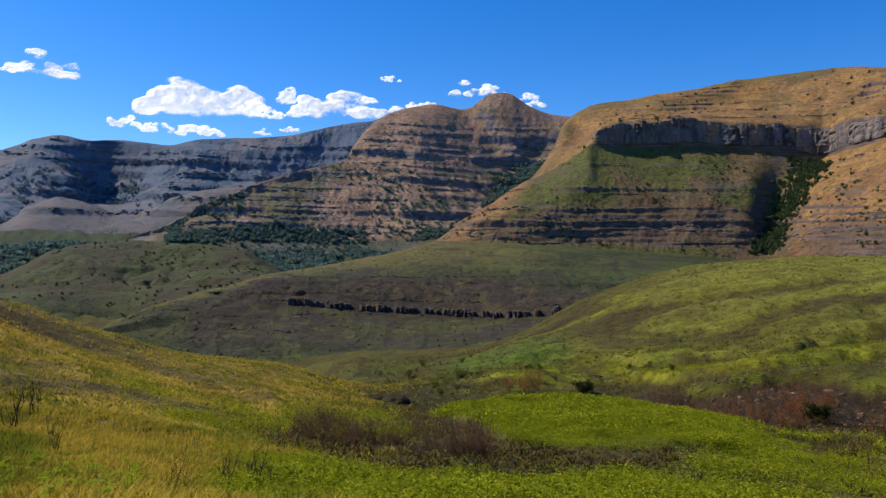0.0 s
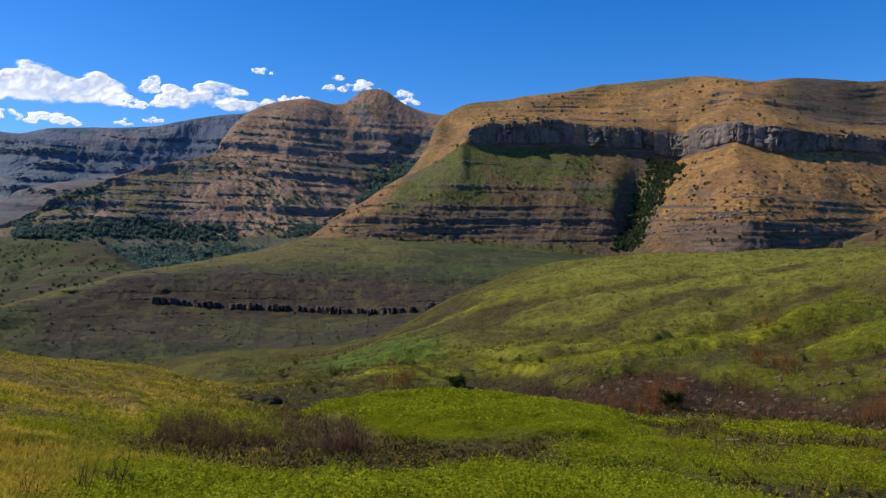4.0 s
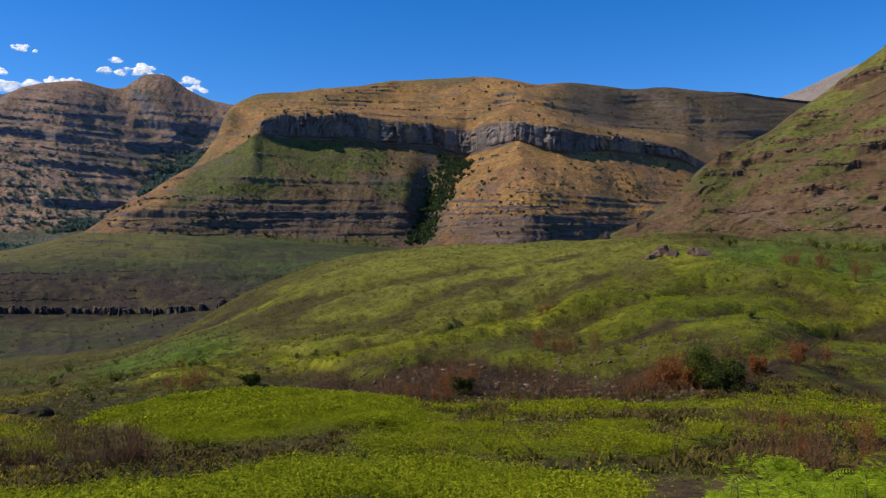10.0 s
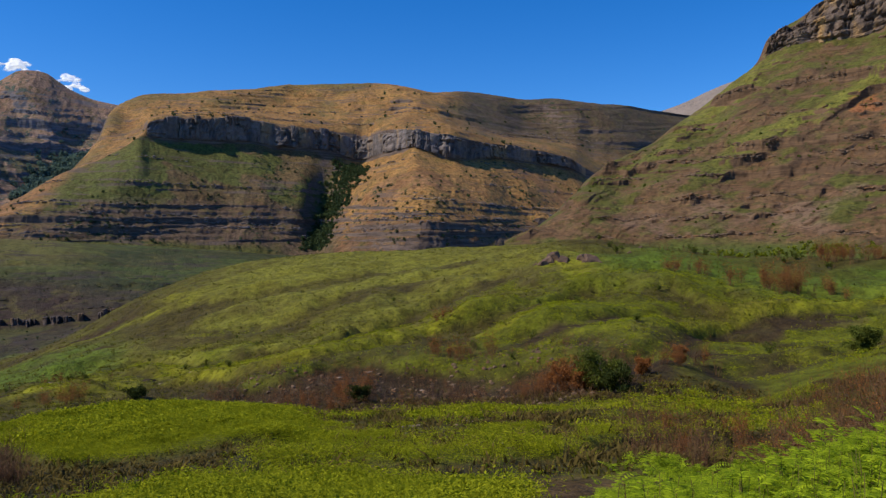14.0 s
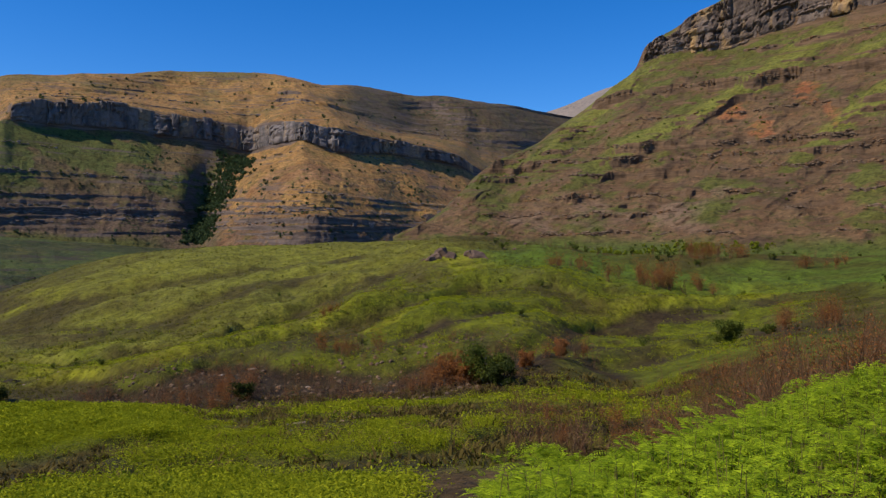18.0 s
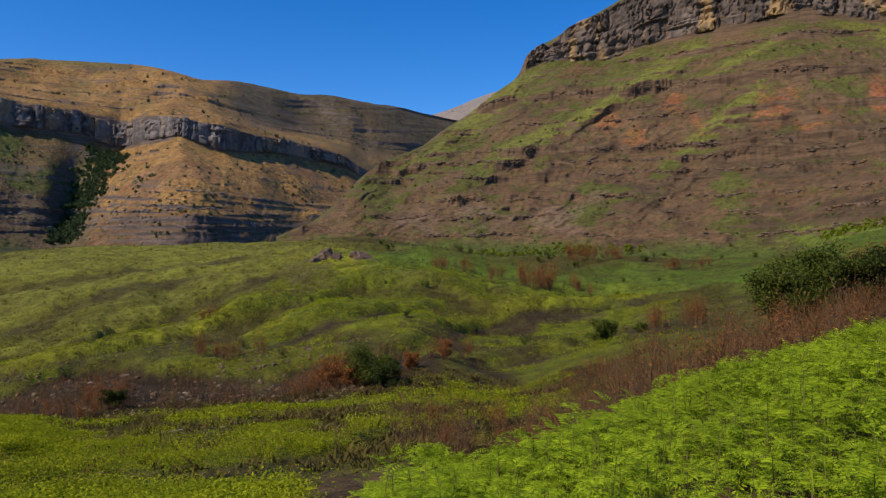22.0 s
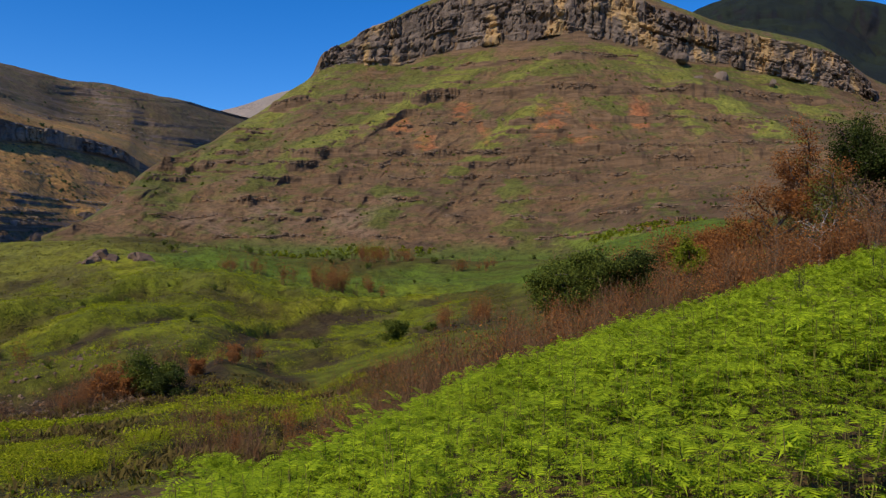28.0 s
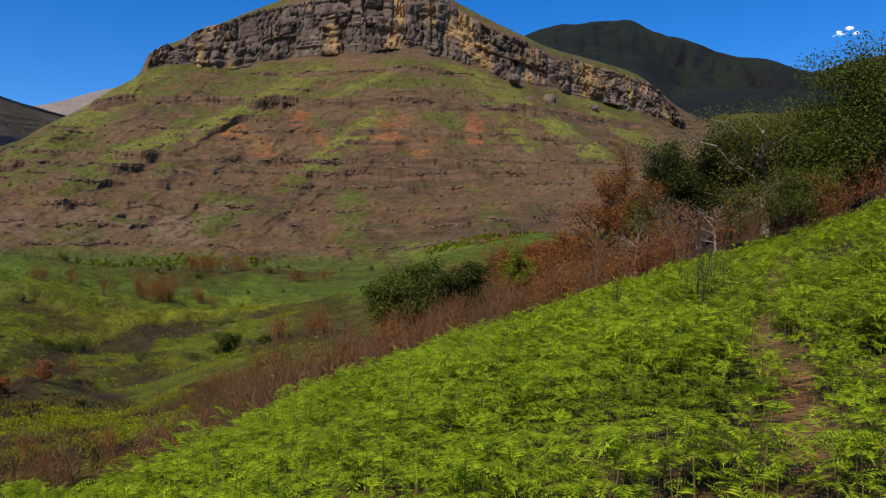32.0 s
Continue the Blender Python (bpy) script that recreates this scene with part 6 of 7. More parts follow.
MAT_REED = leaf_material("brown_reed_blade", (0.19, 0.145, 0.035), (0.085, 0.062, 0.02), 0.3)
b, r, x, y, gen = sow(30000, -14, 66, 34, 112, 351)
keep = (gen.uniform(0, 1, len(r)) < weight(x, y, (REED, SOIL, BURNT, OLIVE)) * 0.6) & (r > shoulder(b) + 2)
stand(GRASS_COARSE, "brown_reeds", x[keep], y[keep], gen.uniform(0.5, 1.7, keep.sum()) * (1 + 0.7 * fbm(x, y, 6, 3, 353)[keep]), gen, MAT_REED, "dry brown reeds and grass in the hollow", "grass", 0.25)
b, r, x, y, gen = sow(6000, -12, 62, 200, 480, 327)
stand(GRASS_COARSE, "hill_grass", x, y, gen.uniform(1.2, 2.4, len(x)), gen, MAT_TURF, "coarse grass on the rolling green spur", "grass", 0.25)


def shrub_parts(seed, stems, high, spread, leaves, leaf_size, thick=0.012, fork=2):
    """Twigs and leaves of a thin shrub."""
    gen = np.random.default_rng(seed)
    tw, lv, tips = Build(), Build(), []
    for s in range(stems):
        a = gen.uniform(0, 6.28)
        d = np.array([math.cos(a), math.sin(a), 0]) * spread * gen.uniform(0.15, 1)
        h = high * gen.uniform(0.55, 1.1)
        o = np.array([*gen.normal(0, spread * 0.22, 2), -0.1])
        t = np.linspace(0, 1, 5)[:, None]
        path = o + d * t ** 1.4 + np.array([0, 0, h]) * t + gen.normal(0, 0.035 * high, (5, 3)) * t
        tw.tube(path, thick * np.array([1.4, 1.1, 0.9, 0.6, 0.3]), 3)
        tips += list(path[2:])
        for f in range(fork):
            k = gen.integers(1, 4)
            e = path[k] + np.array([*gen.normal(0, spread * 0.35, 2), h * gen.uniform(0.15, 0.45)])
            mid = (path[k] + e) / 2 + gen.normal(0, 0.03 * high, 3)
            tw.tube([path[k], mid, e], thick * np.array([0.7, 0.5, 0.25]), 3)
            tips += [mid, e]
    if leaves:
        tips = np.array(tips)
        at = tips[gen.integers(0, len(tips), leaves)] + gen.normal(0, 0.07 * high, (leaves, 3))
        lv.leaves(at, leaf_size, gen, 0.8, 0.4)
    return tw, lv


def shrub_kind(seed, stems, high, spread, leaves, size, wood, leaf, **kw):
    tw, lv = shrub_parts(seed, stems, high, spread, leaves, size, **kw)
    return tw.mesh("brushwood", wood), (lv.mesh("foliage", leaf) if leaves else None), tw, lv


RUST_SHRUBS = [shrub_kind(400 + k, 12, 2.3, 0.9, 760, 0.075, MAT_TWIG, MAT_RUST) for k in range(4)]
BARE_SHRUBS = [shrub_kind(410 + k, 12, 2.4, 0.8, 120, 0.06, MAT_TWIG, MAT_DRY) for k in range(4)]
CHAR_SHRUBS = [shrub_kind(420 + k, 7, 1.9, 0.7, 0, 0, MAT_CHAR, None, thick=0.016, fork=4) for k in range(3)]
GREEN_SHRUBS = [shrub_kind(430 + k, 7, 1.5, 0.9, 460, 0.17, MAT_BARK, MAT_LEAF) for k in range(3)]


def shrub(kinds, b, r, size, label, group, tall=1.0):
    k = kinds[rng.integers(0, len(kinds))]
    ob = new("shrub" if kinds in (RUST_SHRUBS, BARE_SHRUBS) else "bush" if kinds is GREEN_SHRUBS else "dead_shrub", None)
    ob.matrix_world = Matrix.LocRotScale(place(b, r), Euler((0, 0, rng.uniform(0, 6.28))), Vector((size, size, size * tall)))
    tagged(ob, label, "shrub", group)
    tw = new("brushwood", k[0])
    tw.parent = ob
    if k[1]:
        lf = new("foliage", k[1])
        lf.parent = ob
    return ob


# scorched scrub behind the brow of the bracken slope
RUST_LABEL, BARE_LABEL = "scorched shrub with rust-brown dead leaves", "bare brown burnt shrub with thin twigs"
for k in range(150):
    b = rng.uniform(46, 88)
    r = max(shoulder(b) + rng.uniform(9, 22), 40) + rng.uniform(0, 1) ** 2 * 36
    rusty = fbm(np.array([b * 3.0]), np.array([r * 0.6]), 14, 2, 501)[0] > -0.12
    shrub(RUST_SHRUBS if rusty and rng.uniform() < 0.55 else BARE_SHRUBS, b, r, rng.uniform(0.9, 1.8) * (0.6 if b < 56 else 0.8 if b < 64 else 1), RUST_LABEL if rusty else BARE_LABEL, "scorched shrubs behind the bracken")
for k in range(40):
    b = rng.uniform(84, 111)
    shrub(RUST_SHRUBS if rng.uniform() < 0.75 else BARE_SHRUBS, b, shoulder(b) + rng.uniform(5, 15), rng.uniform(1.1, 1.9), RUST_LABEL, "scorched shrubs behind the bracken")
# rusty thickets on the far side of the valley
for b, r, n, w, s in ((51.1, 261, 7, 6, 2.1), (56.9, 249, 22, 12, 2.6), (59.1, 354, 12, 10, 2.9), (60.8, 362, 9, 8, 2.7), (67.3, 148, 16, 7, 1.8), (49.2, 246, 4, 3, 1.4), (66.8, 330, 8, 9, 2.3), (33.6, 143, 8, 4.5, 1.6), (40.2, 110, 9, 2.6, 1.5), (42.0, 112, 5, 2.2, 1.4), (23.8, 107, 14, 6, 1.4), (26.5, 118, 8, 5, 1.3), (32.5, 192, 5, 3, 1.3), (48.8, 118, 5, 3, 1.5), (50.5, 128, 4, 3, 1.4), (5.8, 148, 9, 6, 1.3), (5.0, 203, 3, 3, 1.2), (81.5, 112, 8, 5, 2.6), (80.2, 118, 5, 4, 2.3)):
    for k in range(n):
        shrub(RUST_SHRUBS if rng.uniform() < 0.75 else BARE_SHRUBS, b + math.degrees(rng.normal(0, w * 0.6) / r), r + rng.normal(0, w * 0.5), s * rng.uniform(0.7, 1.25), RUST_LABEL, "rusty thickets in the valley")
# black skeleton shrubs
for b, r, s in ((-13.6, 25, 1.0), (-12.4, 26.5, 0.8), (-15.6, 24, 0.7), (-8.8, 29, 0.7), (3.0, 33, 0.75), (4.4, 34, 0.6), (7.8, 36, 0.9), (8.6, 38, 0.7), (-29.2, 38, 1.1), (-28.0, 44, 1.0), (-26.6, 30, 0.7), (-6.9, 94, 0.9), (-19, 24, 0.6), (15.5, 36, 0.6), (33, 34, 0.5), (41.5, 40, 0.7)):
    shrub(CHAR_SHRUBS, b, r, s, "black charred shrub without leaves", "charred shrubs")
for b, r, s, t in ((90.1, 25, 0.45, 2.1), (95.8, 21, 0.55, 1.9), (96.6, 22.5, 0.5, 2.0), (94.8, 23, 0.45, 1.5), (104, 27, 0.5, 1.5), (97.3, 26, 0.5, 1.9)):
    shrub(CHAR_SHRUBS, b, r, s, "charred sapling standing in the bracken", "charred saplings in the bracken", t)
# small green bushes on the valley sides
for k in range(36):
    b, r = rng.uniform(2, 66), rng.uniform(130, 300)
    shrub(GREEN_SHRUBS, b, r, rng.uniform(0.6, 1.6) * (1.3 if r > 300 else 0.9), "small dark green bush on the grassy slope", "bushes on the valley side")
for k in range(40):
    b = rng.uniform(44, 74)
    shrub(GREEN_SHRUBS if rng.uniform() < 0.6 else BARE_SHRUBS, b, rng.uniform(330, 398), rng.uniform(1.2, 2.2), "scrubby bush at the foot of the hill", "scrub at the foot of the hill")

# pale bracken on the golden slope, close below the eye
for k in range(60):
    b, r = rng.uniform(-33, -21), rng.uniform(15, 27)
    lf, st = FERN_PARTS[k % 6]
    plant = new("fern", None)
    plant.matrix_world = Matrix.LocRotScale(place(b, r), Euler((0, 0, k * 2.39)), Vector([rng.uniform(0.8, 1.3)] * 3))
    tagged(plant, "bracken fern growing among golden grass", "fern", "bracken ferns in the golden grass")
    for nm, me in (("frond_crown", lf), ("stalk", st)):
        new(nm, me).parent = plant

# the stream bank, earth mounds coloured dark for the undercut's shade, and the scrub beside it
MAT_CUT = rock_material("undercut_shade_earth", (0.06, 0.042, 0.022), (0.02, 0.015, 0.01), (0.08, 0.07, 0.02), 1.2)
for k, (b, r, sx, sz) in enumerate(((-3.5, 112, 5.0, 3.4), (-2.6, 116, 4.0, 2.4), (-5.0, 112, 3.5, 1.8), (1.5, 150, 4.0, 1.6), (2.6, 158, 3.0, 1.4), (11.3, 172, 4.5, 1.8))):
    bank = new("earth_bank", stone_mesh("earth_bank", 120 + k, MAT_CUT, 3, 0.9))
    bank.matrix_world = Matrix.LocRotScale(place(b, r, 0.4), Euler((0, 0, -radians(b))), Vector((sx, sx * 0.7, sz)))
    tagged(bank, "earth bank beside the stream bed, coloured dark for undercut shade", "bank", "cut banks along the stream")
for b, r, n, w, s in ((-4.5, 250, 8, 14, 1.6), (-1.5, 275, 7, 14, 1.5), (2, 165, 8, 8, 1.1), (-1, 140, 6, 7, 0.9), (8, 175, 6, 9, 1.0), (14, 180, 5, 8, 1.0)):
    for k in range(n):
        shrub(GREEN_SHRUBS if k % 2 else BARE_SHRUBS, b + math.degrees(rng.normal(0, w * 0.6) / r), r + rng.normal(0, w * 0.5), s * rng.uniform(0.6, 1.2), "dark scrubby bush beside the stream bed", "scrub along the stream")
for k in range(16):
    boulder(rng.uniform(-6, 6), rng.uniform(130, 260), rng.uniform(0.5, 1.6), 0.7, "pale stone beside the stream bed")

# rubble on the burnt bank
b, r, x, y, gen = sow(750, 16, 46, 98, 140, 339)
n = len(x)
joined("bank_rubble", [arrays(m) for m in LEDGE_STONES], gen.integers(0, 5, n), np.stack([x, y, ground_z(x, y)], -1), gen.uniform(0, 6.28, n), gen.uniform(0.2, 1.0, n) ** 1.5 + 0.15, MAT_LEDGE_ROCK,
       "brown stones lying on the burnt bank", "stones")

# twiggy burnt scrub as a mass
thin = [shrub_parts(440 + k, 8, 2.3, 0.9, 170, 0.062, 0.013, 1) for k in range(3)]
scrub_kinds, leaf_kinds = [k[0].arrays() for k in thin], [k[1].arrays() for k in thin]
for n, zone_, seed, scale in ((820, (46, 90, 42, 105), 331, 1.35), (620, (14, 47, 98, 146), 333, 0.8), (900, (-11, 4, 47, 66), 335, 0.62), (260, (28, 48, 48, 90), 337, 0.4), (420, (15, 47, 100, 142), 345, 0.6)):
    b, r, x, y, gen = sow(n * 2, *zone_, seed)
    keep = gen.uniform(0, 1, len(r)) < weight(x, y, (BURNT, REED)) * ramp(fbm(x, y, 8, 3, 343), -0.3, 0.1) + 0.06
    keep &= (r > shoulder(b) + 9) & (gen.uniform(0, 1, len(r)) < (0.55 + 0.45 * ramp(b, 50, 66) if seed == 331 else 1))
    x, y = x[keep], y[keep]
    size = gen.uniform(0.4, 1.3, len(x)) * scale * (1 + 0.8 * fbm(x, y, 9, 2, 341))
    if seed == 331:
        size *= 0.5 + 0.5 * ramp(np.degrees(np.arctan2(x, y)), 50, 64)
    stand(scrub_kinds, "burnt_scrub", x, y, size, gen, MAT_CHAR if seed == 345 else MAT_TWIG, "thin brown burnt scrub", "scrub")
    some = gen.uniform(0, 1, len(x)) < (0.7 if seed == 331 else 0.45)
    if seed in (331, 333):
        lush = (gen.uniform(0, 1, len(x)) < 0.35) & (fbm(x, y, 10, 2, 347) > -0.05)
        stand(leaf_kinds, "green_leaves", x[lush], y[lush], size[lush] * 0.9, gen, MAT_LEAF, "green leaves sprouting among burnt scrub", "scrub")
    stand(leaf_kinds, "scorched_leaves", x[some], y[some], size[some], gen, MAT_RUST if seed in (331, 333) else MAT_DRY, "dead brown leaves on burnt scrub", "scrub")


# ---- trees ----
def tree(b, r, high, spread, crown_mat, bark, label, leaves=2600, leaf=0.34, limbs=9, low=0.3, seed=0, dense=0.30, lean=0.0, flat=0.75, group="", twigs_only=False):
    gen = np.random.default_rng(seed)
    wood, crown, ends = Build(), Build(), []
    t = np.linspace(0, 1, 6)[:, None]
    trunk = np.array([lean, 0.2, high * 0.75]) * t + gen.normal(0, 0.02 * high, (6, 3)) * t - [0, 0, 0.3]
    thick = 0.028 * high
    wood.tube(trunk, thick * np.array([1.3, 1.0, 0.85, 0.7, 0.5, 0.25]), 7)
    for k in range(limbs):
        f = low + (0.95 - low) * (k + 0.5) / limbs
        p = trunk[0] * (1 - f) + trunk[-1] * f if k % 3 == 2 else np.array([np.interp(f, t[:, 0], trunk[:, i]) for i in range(3)])
        a = k * 2.4 + gen.uniform(-0.4, 0.4)
        reach = spread * (1 - 0.45 * abs(f - 0.6)) * gen.uniform(0.65, 1.05)
        e = p + np.array([math.cos(a) * reach, math.sin(a) * reach, high * gen.uniform(0.1, 0.32)])
        mid = (p + e) / 2 + np.array([*gen.normal(0, 0.05 * spread, 2), -0.02 * high])
        q = (mid + e) / 2 + gen.normal(0, 0.05 * spread, 3)
        wood.tube([p, mid, q, e], thick * np.array([0.55, 0.4, 0.28, 0.1]), 5)
        ends += [mid * 0.3 + q * 0.7, q, e]
        for s in range(4):
            o = (mid, q, e, q)[s]
            e2 = o + np.array([*gen.normal(0, spread * 0.26, 2), high * gen.uniform(0.0, 0.16)])
            wood.tube([o, (o + e2) / 2 + gen.normal(0, 0.03 * spread, 3), e2], thick * np.array([0.25, 0.15, 0.06]), 4)
            ends += [e2, (o + e2) / 2]
    ends = np.array(ends)
    base = new("tree", None)
    base.matrix_world = Matrix.Translation(place(b, r)) @ Matrix.Rotation(seed * 1.7, 4, "Z")
    tagged(base, label, "tree", group)
    tr = new("trunk", wood.mesh("trunk", bark, True))
    tr.parent = base
    if not twigs_only:
        leaves = int(leaves * 4.4)
        at = ends[gen.integers(0, len(ends), leaves)]
        puff = np.clip(gen.normal(0, 1, (leaves, 3)), -1.5, 1.5) * [spread * dense * 0.5, spread * dense * 0.5, spread * dense * 0.5 * flat]
        at = at + puff
        crown.leaves(at, leaf * 0.54, gen, 0.8, 0.42)
        cr = new("crown", crown.mesh("crown", crown_mat))
        cr.parent = base
    return base


WOOD = "trees along the burnt slope"
tree(100.0, 82, 12.5, 6.2, MAT_OLIVE_LEAF, MAT_PALE_BARK, "spreading tree with pale branches and thin olive leaves", 4200, 0.36, 12, 0.3, 3, 0.34, group=WOOD)
tree(104.6, 80, 11.5, 4.8, MAT_LEAF, MAT_BARK, "tall dense green tree at the wood's edge", 6500, 0.36, 14, 0.15, 4, 0.42, group=WOOD)
tree(107.2, 78, 14.5, 5.6, MAT_LEAF, MAT_BARK, "tall dense green tree at the wood's edge", 7000, 0.36, 14, 0.12, 5, 0.42, group=WOOD)
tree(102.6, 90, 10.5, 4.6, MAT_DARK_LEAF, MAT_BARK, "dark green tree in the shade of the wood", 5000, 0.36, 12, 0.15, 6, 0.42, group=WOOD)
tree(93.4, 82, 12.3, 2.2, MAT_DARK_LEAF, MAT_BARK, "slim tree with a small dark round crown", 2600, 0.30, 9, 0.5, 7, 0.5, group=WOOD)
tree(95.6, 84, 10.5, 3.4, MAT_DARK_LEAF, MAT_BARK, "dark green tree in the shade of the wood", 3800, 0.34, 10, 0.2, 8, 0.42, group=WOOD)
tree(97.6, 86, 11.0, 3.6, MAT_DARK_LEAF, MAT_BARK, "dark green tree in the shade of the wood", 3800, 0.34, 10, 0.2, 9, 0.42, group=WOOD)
tree(90.6, 80, 12.0, 3.4, MAT_RUST, MAT_BARK, "scorched tree with a rusty brown crown", 3600, 0.28, 11, 0.3, 10, 0.36, group=WOOD)
tree(92.4, 74, 8.0, 2.8, MAT_OLIVE_LEAF, MAT_BARK, "thin grey-green tree among burnt scrub", 900, 0.28, 10, 0.2, 11, 0.4, group=WOOD)
tree(88.6, 82, 8.5, 3.0, MAT_RUST, MAT_BARK, "scorched tree with a rusty brown crown", 1400, 0.28, 10, 0.2, 12, 0.4, group=WOOD)
tree(91.2, 71, 5.6, 1.8, MAT_RUST, MAT_PALE_BARK, "dead tree with bleached white branches", 0, 0.2, 10, 0.35, 13, twigs_only=True, group=WOOD)
tree(96.8, 74, 5.2, 2.4, MAT_RUST, MAT_PALE_BARK, "dead tree with bleached grey branches", 0, 0.2, 11, 0.2, 14, twigs_only=True, group=WOOD)
tree(94.6, 72, 6.0, 2.6, MAT_DRY, MAT_BARK, "half-burnt tree with few brown leaves", 700, 0.25, 10, 0.2, 15, 0.4, group=WOOD)
tree(99.2, 74, 6.0, 3.0, MAT_OLIVE_LEAF, MAT_BARK, "small grey-green tree among burnt scrub", 1600, 0.28, 10, 0.15, 16, 0.42, group=WOOD)
tree(102.8, 74, 6.0, 2.6, MAT_LEAF, MAT_BARK, "small green tree at the wood's edge", 2200, 0.28, 10, 0.15, 17, 0.42, group=WOOD)
tree(109.5, 80, 14.0, 6.0, MAT_LEAF, MAT_BARK, "tall dense green tree at the wood's edge", 5000, 0.36, 12, 0.12, 18, 0.42, group=WOOD)
# broad bushes and small trees of the valley
BUSHES = "green bushes of the valley"
tree(74.0, 82, 7.0, 3.9, MAT_LEAF, MAT_BARK, "broad round green bush behind the bracken", 5200, 0.38, 12, 0.05, 21, 0.36, group=BUSHES)
tree(76.6, 86, 6.0, 3.0, MAT_LEAF, MAT_BARK, "broad round green bush behind the bracken", 3600, 0.36, 11, 0.05, 22, 0.36, group=BUSHES)
tree(79.0, 88, 5.6, 2.9, MAT_DARK_LEAF, MAT_BARK, "dark green bush behind the bracken", 3400, 0.36, 11, 0.05, 23, 0.38, group=BUSHES)
tree(82.8, 92, 5.4, 2.0, MAT_YELLOW_LEAF, MAT_BARK, "small yellow-green tree among rusty scrub", 1500, 0.34, 9, 0.2, 24, 0.4, group=BUSHES)
tree(82.0, 96, 5.6, 2.6, MAT_RUST, MAT_BARK, "scorched bush with orange-brown leaves", 1800, 0.34, 9, 0.1, 25, 0.4, group=BUSHES)
tree(84.4, 98, 6.4, 3.0, MAT_RUST, MAT_BARK, "scorched bush with orange-brown leaves", 1800, 0.34, 9, 0.1, 26, 0.4, group=BUSHES)
tree(86.4, 94, 6.2, 2.8, MAT_RUST, MAT_BARK, "scorched bush with thin brown leaves", 1300, 0.34, 9, 0.1, 27, 0.4, group=BUSHES)
tree(61.3, 142, 4.6, 2.2, MAT_LEAF, MAT_BARK, "dark green round bush on the valley floor", 2200, 0.42, 9, 0.05, 28, 0.4, group=BUSHES)
tree(64.0, 146, 2.0, 1.0, MAT_LEAF, MAT_BARK, "small dark green bush on the valley floor", 900, 0.4, 8, 0.05, 29, 0.4, group=BUSHES)
tree(44.3, 105, 5.4, 2.5, MAT_LEAF, MAT_BARK, "dark green tree beside the burnt gully", 1500, 0.4, 10, 0.08, 30, 0.4, group=BUSHES)
tree(45.5, 101, 3.6, 1.9, MAT_DARK_LEAF, MAT_BARK, "dark green bush beside the burnt gully", 900, 0.38, 9, 0.05, 31, 0.4, group=BUSHES)
tree(43.2, 107, 4.8, 1.8, MAT_LEAF, MAT_BARK, "green bush beside the burnt gully", 800, 0.38, 9, 0.05, 32, 0.4, group=BUSHES)
for b, r, h, k in ((41.0, 108, 4.4, 35), (41.9, 111, 4.8, 36), (42.5, 106, 3.6, 37), (47.2, 112, 3.2, 38), (49.6, 122, 3.0, 39)):
    tree(b, r, h, h * 0.36, MAT_RUST, MAT_BARK, "small scorched tree with rust-brown leaves by the burnt gully", 700, 0.3, 9, 0.08, k, 0.4, group=BUSHES)
tree(26.2, 110, 3.0, 1.3, MAT_DARK_LEAF, MAT_BARK, "small dark bush on the burnt bank", 800, 0.36, 8, 0.05, 33, 0.4, group=BUSHES)
tree(10.6, 150, 2.6, 1.6, MAT_DARK_LEAF, MAT_BARK, "small dark bush beside the stream bank", 700, 0.4, 8, 0.05, 34, 0.4, group=BUSHES)

# ---- distant woods, as masses of leaf clumps ----
CLUMPS = []
for k in range(4):
    gen = np.random.default_rng(600 + k)
    bt = Build()
    d = gen.normal(size=(46, 3))
    d /= np.linalg.norm(d, axis=1, keepdims=True)
    pts = d * gen.uniform(0.25, 0.5, (46, 1)) * [1, 1, 0.9] + [0, 0, 0.42]
    bt.leaves(pts, 0.34, gen, 0.9, 0.5)
    CLUMPS.append(bt.arrays())


def woods(land_name, n, span, rows, size, seed, test=None, line=None, name="woodland", mat=None, label="dark trees and bushes scattered on the mountainside"):
    gen = np.random.default_rng(seed)
    b, v = gen.uniform(*span, n), gen.uniform(*rows, n)
    if line:
        f = (v - rows[0]) / (rows[1] - rows[0])
        b = line[0] + (line[1] - line[0]) * f + gen.normal(0, line[2], n) * (0.6 + 0.6 * f)
    p = on_land(land_name, b, v)
    keep = fbm(p[:, 0], p[:, 1], size[1] * 12, 3, seed) + gen.uniform(-0.2, 0.2, n) > (0.08 if test is None else test)
    p = p[keep]
    s = gen.uniform(size[0], size[1], len(p))
    joined(name, CLUMPS, gen.integers(0, 4, len(p)), p - [0, 0, 0.3], gen.uniform(0, 6.28, len(p)), s, mat or MAT_WOODS, label, "trees")


woods("mesa_mountain", 1000, (1, 46), (0.06, 0.5), (2, 6), 611, 0.14, mat=MAT_WOODS)
woods("mesa_mountain", 800, (20.4, 28.0), (0.05, 0.50), (4, 10), 612, -0.6, label="dark forest filling a gully of the mountain", line=(22.7, 25.9, 0.6))
woods("mesa_mountain", 350, (10, 46), (0.58, 0.9), (3, 7), 613, 0.14, mat=MAT_WOODS)
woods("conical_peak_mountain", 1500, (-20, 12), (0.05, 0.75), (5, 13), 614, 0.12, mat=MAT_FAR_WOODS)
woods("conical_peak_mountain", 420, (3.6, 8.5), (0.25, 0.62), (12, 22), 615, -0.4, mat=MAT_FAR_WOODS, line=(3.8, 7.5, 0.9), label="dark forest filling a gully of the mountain")
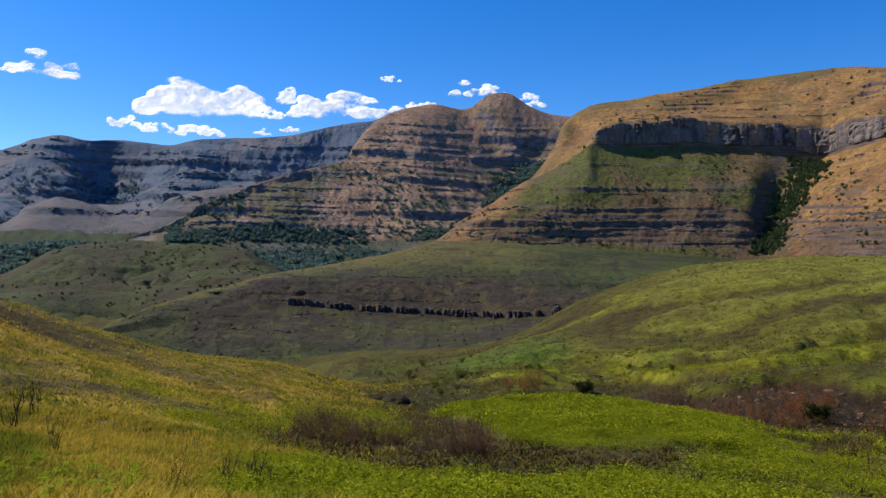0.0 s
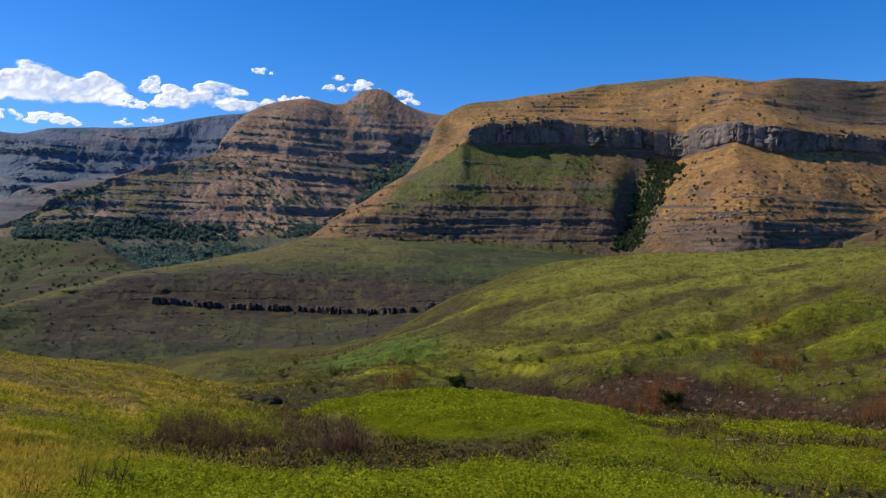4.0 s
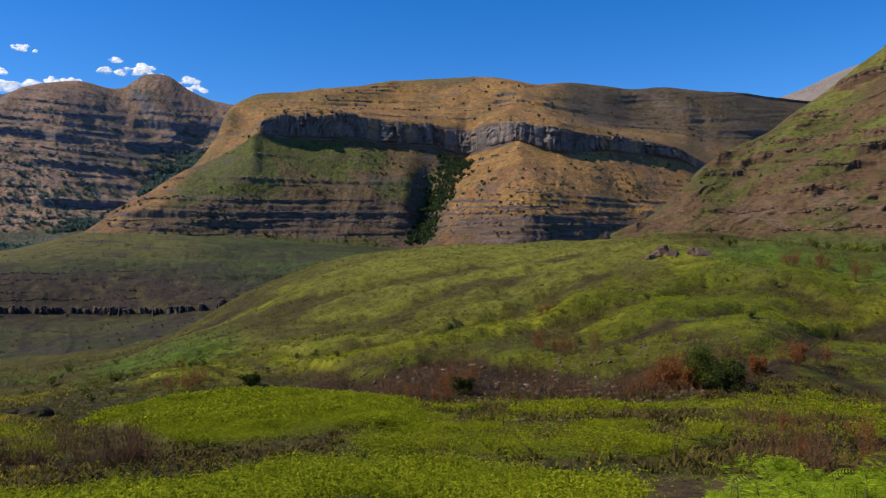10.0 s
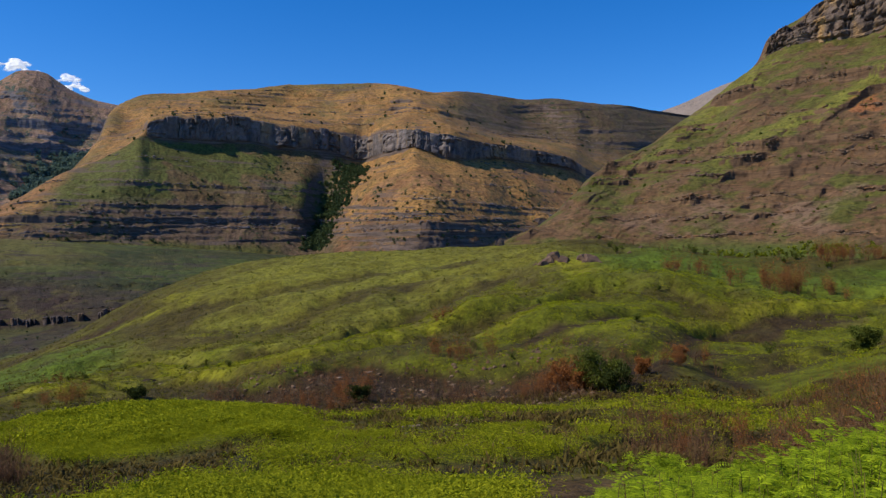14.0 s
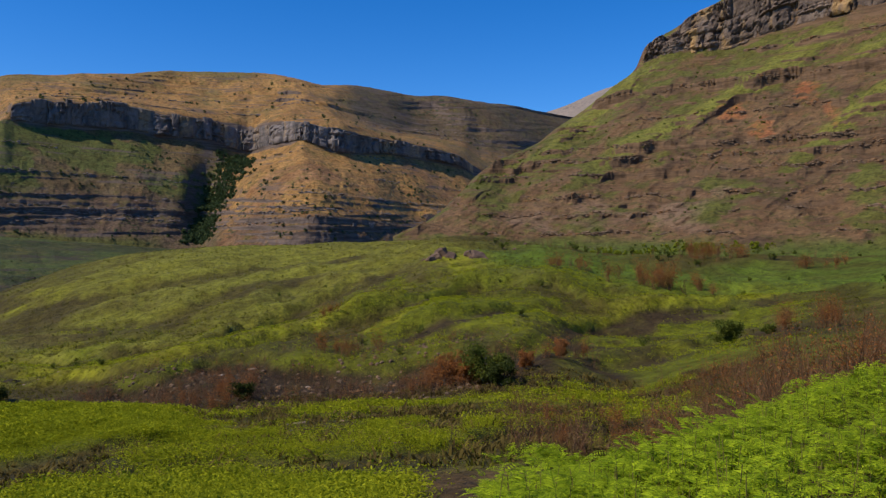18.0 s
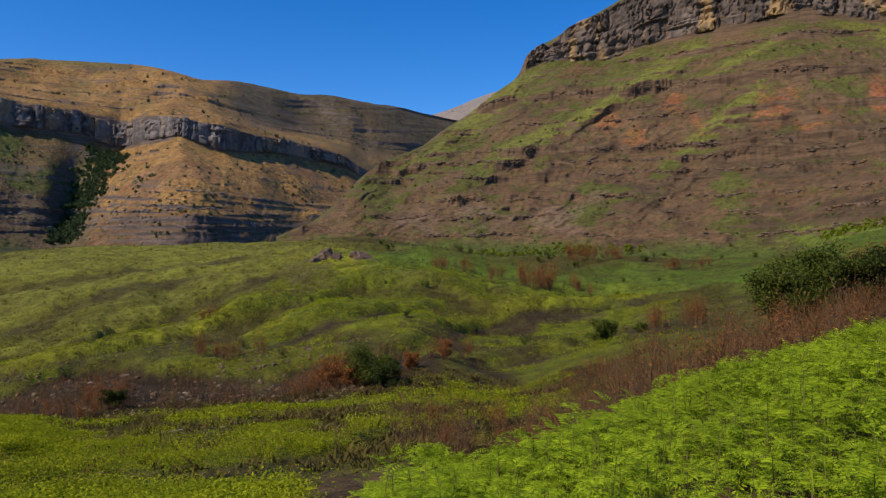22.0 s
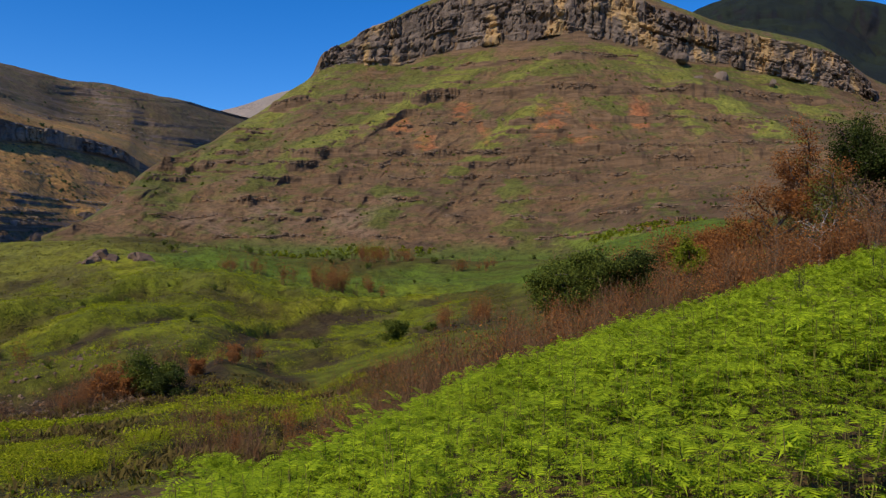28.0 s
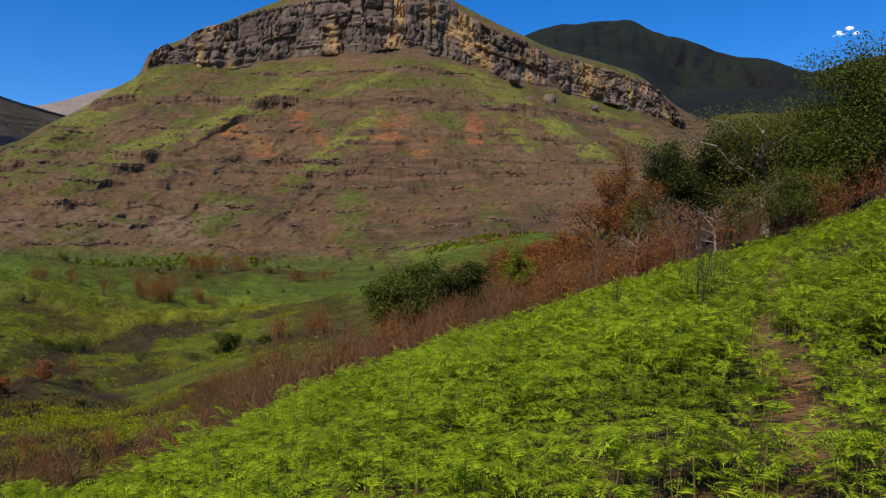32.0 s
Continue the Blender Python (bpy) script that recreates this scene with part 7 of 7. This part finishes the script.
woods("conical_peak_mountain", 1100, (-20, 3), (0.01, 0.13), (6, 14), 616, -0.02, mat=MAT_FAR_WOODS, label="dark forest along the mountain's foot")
# trees of the range take their blue from painted haze
MAT_RANGE_WOODS = leaf_material("hazed_range_leaf", (0.15, 0.22, 0.26), (0.10, 0.165, 0.205), 0.4)
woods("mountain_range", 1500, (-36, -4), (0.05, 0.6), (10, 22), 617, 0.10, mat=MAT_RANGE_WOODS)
woods("bench_hill", 900, (-23, 13), (0.05, 0.9), (0.6, 1.9), 618, 0.06)
woods("left_hill", 700, (-36, -13), (0.05, 0.9), (1.5, 4.5), 619, 0.08)
woods("crag_hill", 900, (42, 84), (0.018, 0.06), (0.7, 2.2), 621, 0.0, mat=MAT_YELLOW_LEAF, label="green brush along the foot of the hill")
woods("crag_hill", 900, (42, 95), (0.05, 0.7), (0.7, 2.0), 620, 0.05, mat=MAT_LEAF, label="low green bushes scattered on the hillside")
gen = np.random.default_rng(640)
b, r = gen.uniform(-36, 4, 2600), np.sqrt(gen.uniform(1500 ** 2, 2150 ** 2, 2600))
x, y = polar(b, r)
keep = fbm(x, y, 160, 3, 641) > -0.12
stand(CLUMPS, "valley_forest", x[keep], y[keep], gen.uniform(9, 20, keep.sum()), gen, MAT_FAR_WOODS, "dark green forest on the valley floor", "forest", 0.0)


# ---- clouds ----
def cloud_material():
    m = Nodes("cumulus", 1.0, 0.0)
    n = m.tree.nodes.new("ShaderNodeVertexColor")
    n.layer_name = "cover"
    mat = m.done((0.80, 0.81, 0.84))
    # an added glow stands for sunlight scattered inside the cloud
    m.bsdf.inputs["Emission Color"].default_value = (0.93, 0.95, 1.0, 1)
    m.bsdf.inputs["Emission Strength"].default_value = 0.55
    t = m.tree
    thin = t.nodes.new("ShaderNodeBsdfTranslucent")
    thin.inputs["Color"].default_value = (0.80, 0.82, 0.87, 1)
    clear = t.nodes.new("ShaderNodeBsdfTransparent")
    one, two = t.nodes.new("ShaderNodeMixShader"), t.nodes.new("ShaderNodeMixShader")
    one.inputs[0].default_value = 0.25
    t.links.new(m.bsdf.outputs[0], one.inputs[1])
    t.links.new(thin.outputs[0], one.inputs[2])
    wisp = m.math("ADD", n.outputs[0], m.math("MULTIPLY", m.math("SUBTRACT", m.noise(60, 7, 0.65), 0.5), 0.55))
    m.put(two.inputs[0], m.band(wisp, 0.22, 0.85))
    t.links.new(clear.outputs[0], two.inputs[1])
    t.links.new(one.outputs[0], two.inputs[2])
    t.links.new(two.outputs[0], t.nodes["Material Output"].inputs["Surface"])
    return mat


MAT_CLOUD = cloud_material()


def cloud(b, el, wide, high, seed, puffs=26):
    """A heaped cloud: a billowing body that thins out toward its rim."""
    gen = np.random.default_rng(seed)
    nx, nz = int(np.clip(wide / 5, 24, 130)), int(np.clip(high / 4, 16, 60))
    x, z = np.meshgrid(np.linspace(-0.62, 0.62, nx) * wide, np.linspace(-0.35, 1.25, nz) * high)
    body = np.zeros_like(x)
    for k in range(puffs):
        u = gen.uniform(-0.9, 0.9)
        tall = (0.3 + 0.7 * abs(math.sin(u * 3.1 + seed))) * (1 - 0.6 * abs(u) ** 2)
        size = high * gen.uniform(0.14, 0.30) * (1.1 - 0.5 * abs(u))
        px, pz = u * wide / 2, gen.uniform(0.05, 0.8) * tall * high
        d = ((x - px) / (size * 1.4)) ** 2 + ((z - pz) / (size * np.where(z < pz, 0.7, 1.0))) ** 2
        body = np.maximum(body, np.clip(1 - d, 0, 1)) * 0.5 + 0.5 * np.sqrt(body ** 2 + np.clip(1 - d, 0, 1) ** 2)
    lumps = fbm(x * 0.8, z, high * 0.36, 5, seed)
    edge = 1 - ramp(np.abs(x) / (0.62 * wide), 0.8, 1.0)
    cover_ = np.clip(np.minimum(body, 1.0) * 0.9 + 1.1 * lumps * np.minimum(1, body * 4), 0, 1) * edge * (1 - ramp(z / high, 1.05, 1.22)) * ramp(z / high, -0.33, -0.1)
    deep_ = 0.9 * z - 0.3 * high * np.clip(body, 0, 1) - 0.2 * high * lumps
    co = np.stack([x, deep_, z], -1).reshape(-1, 3)
    ob = new("cloud", mesh_from("cloud", co, grid_faces(nz, nx), MAT_CLOUD, colour=np.repeat(cover_.reshape(-1, 1), 3, 1)))
    cx, cy = polar(np.array([b]), np.array([4780.0]))
    ob.matrix_world = Matrix.Translation((cx[0], cy[0], 1.7 + 4780 * math.tan(radians(el)))) @ Matrix.Rotation(-radians(b), 4, "Z")
    ob.visible_shadow = False
    return tagged(ob, "small white fair-weather cumulus cloud in a blue sky", "cloud", "clouds over the mountains")


for k, (b, el, wide, high) in enumerate(CLOUDS):
    big = wide > 400
    cloud(b, el - (0 if big else 0.15), wide * (1.12 if big else 1.25), high * (1.45 if big else 2.0), 700 + k, 46 if big else 22)
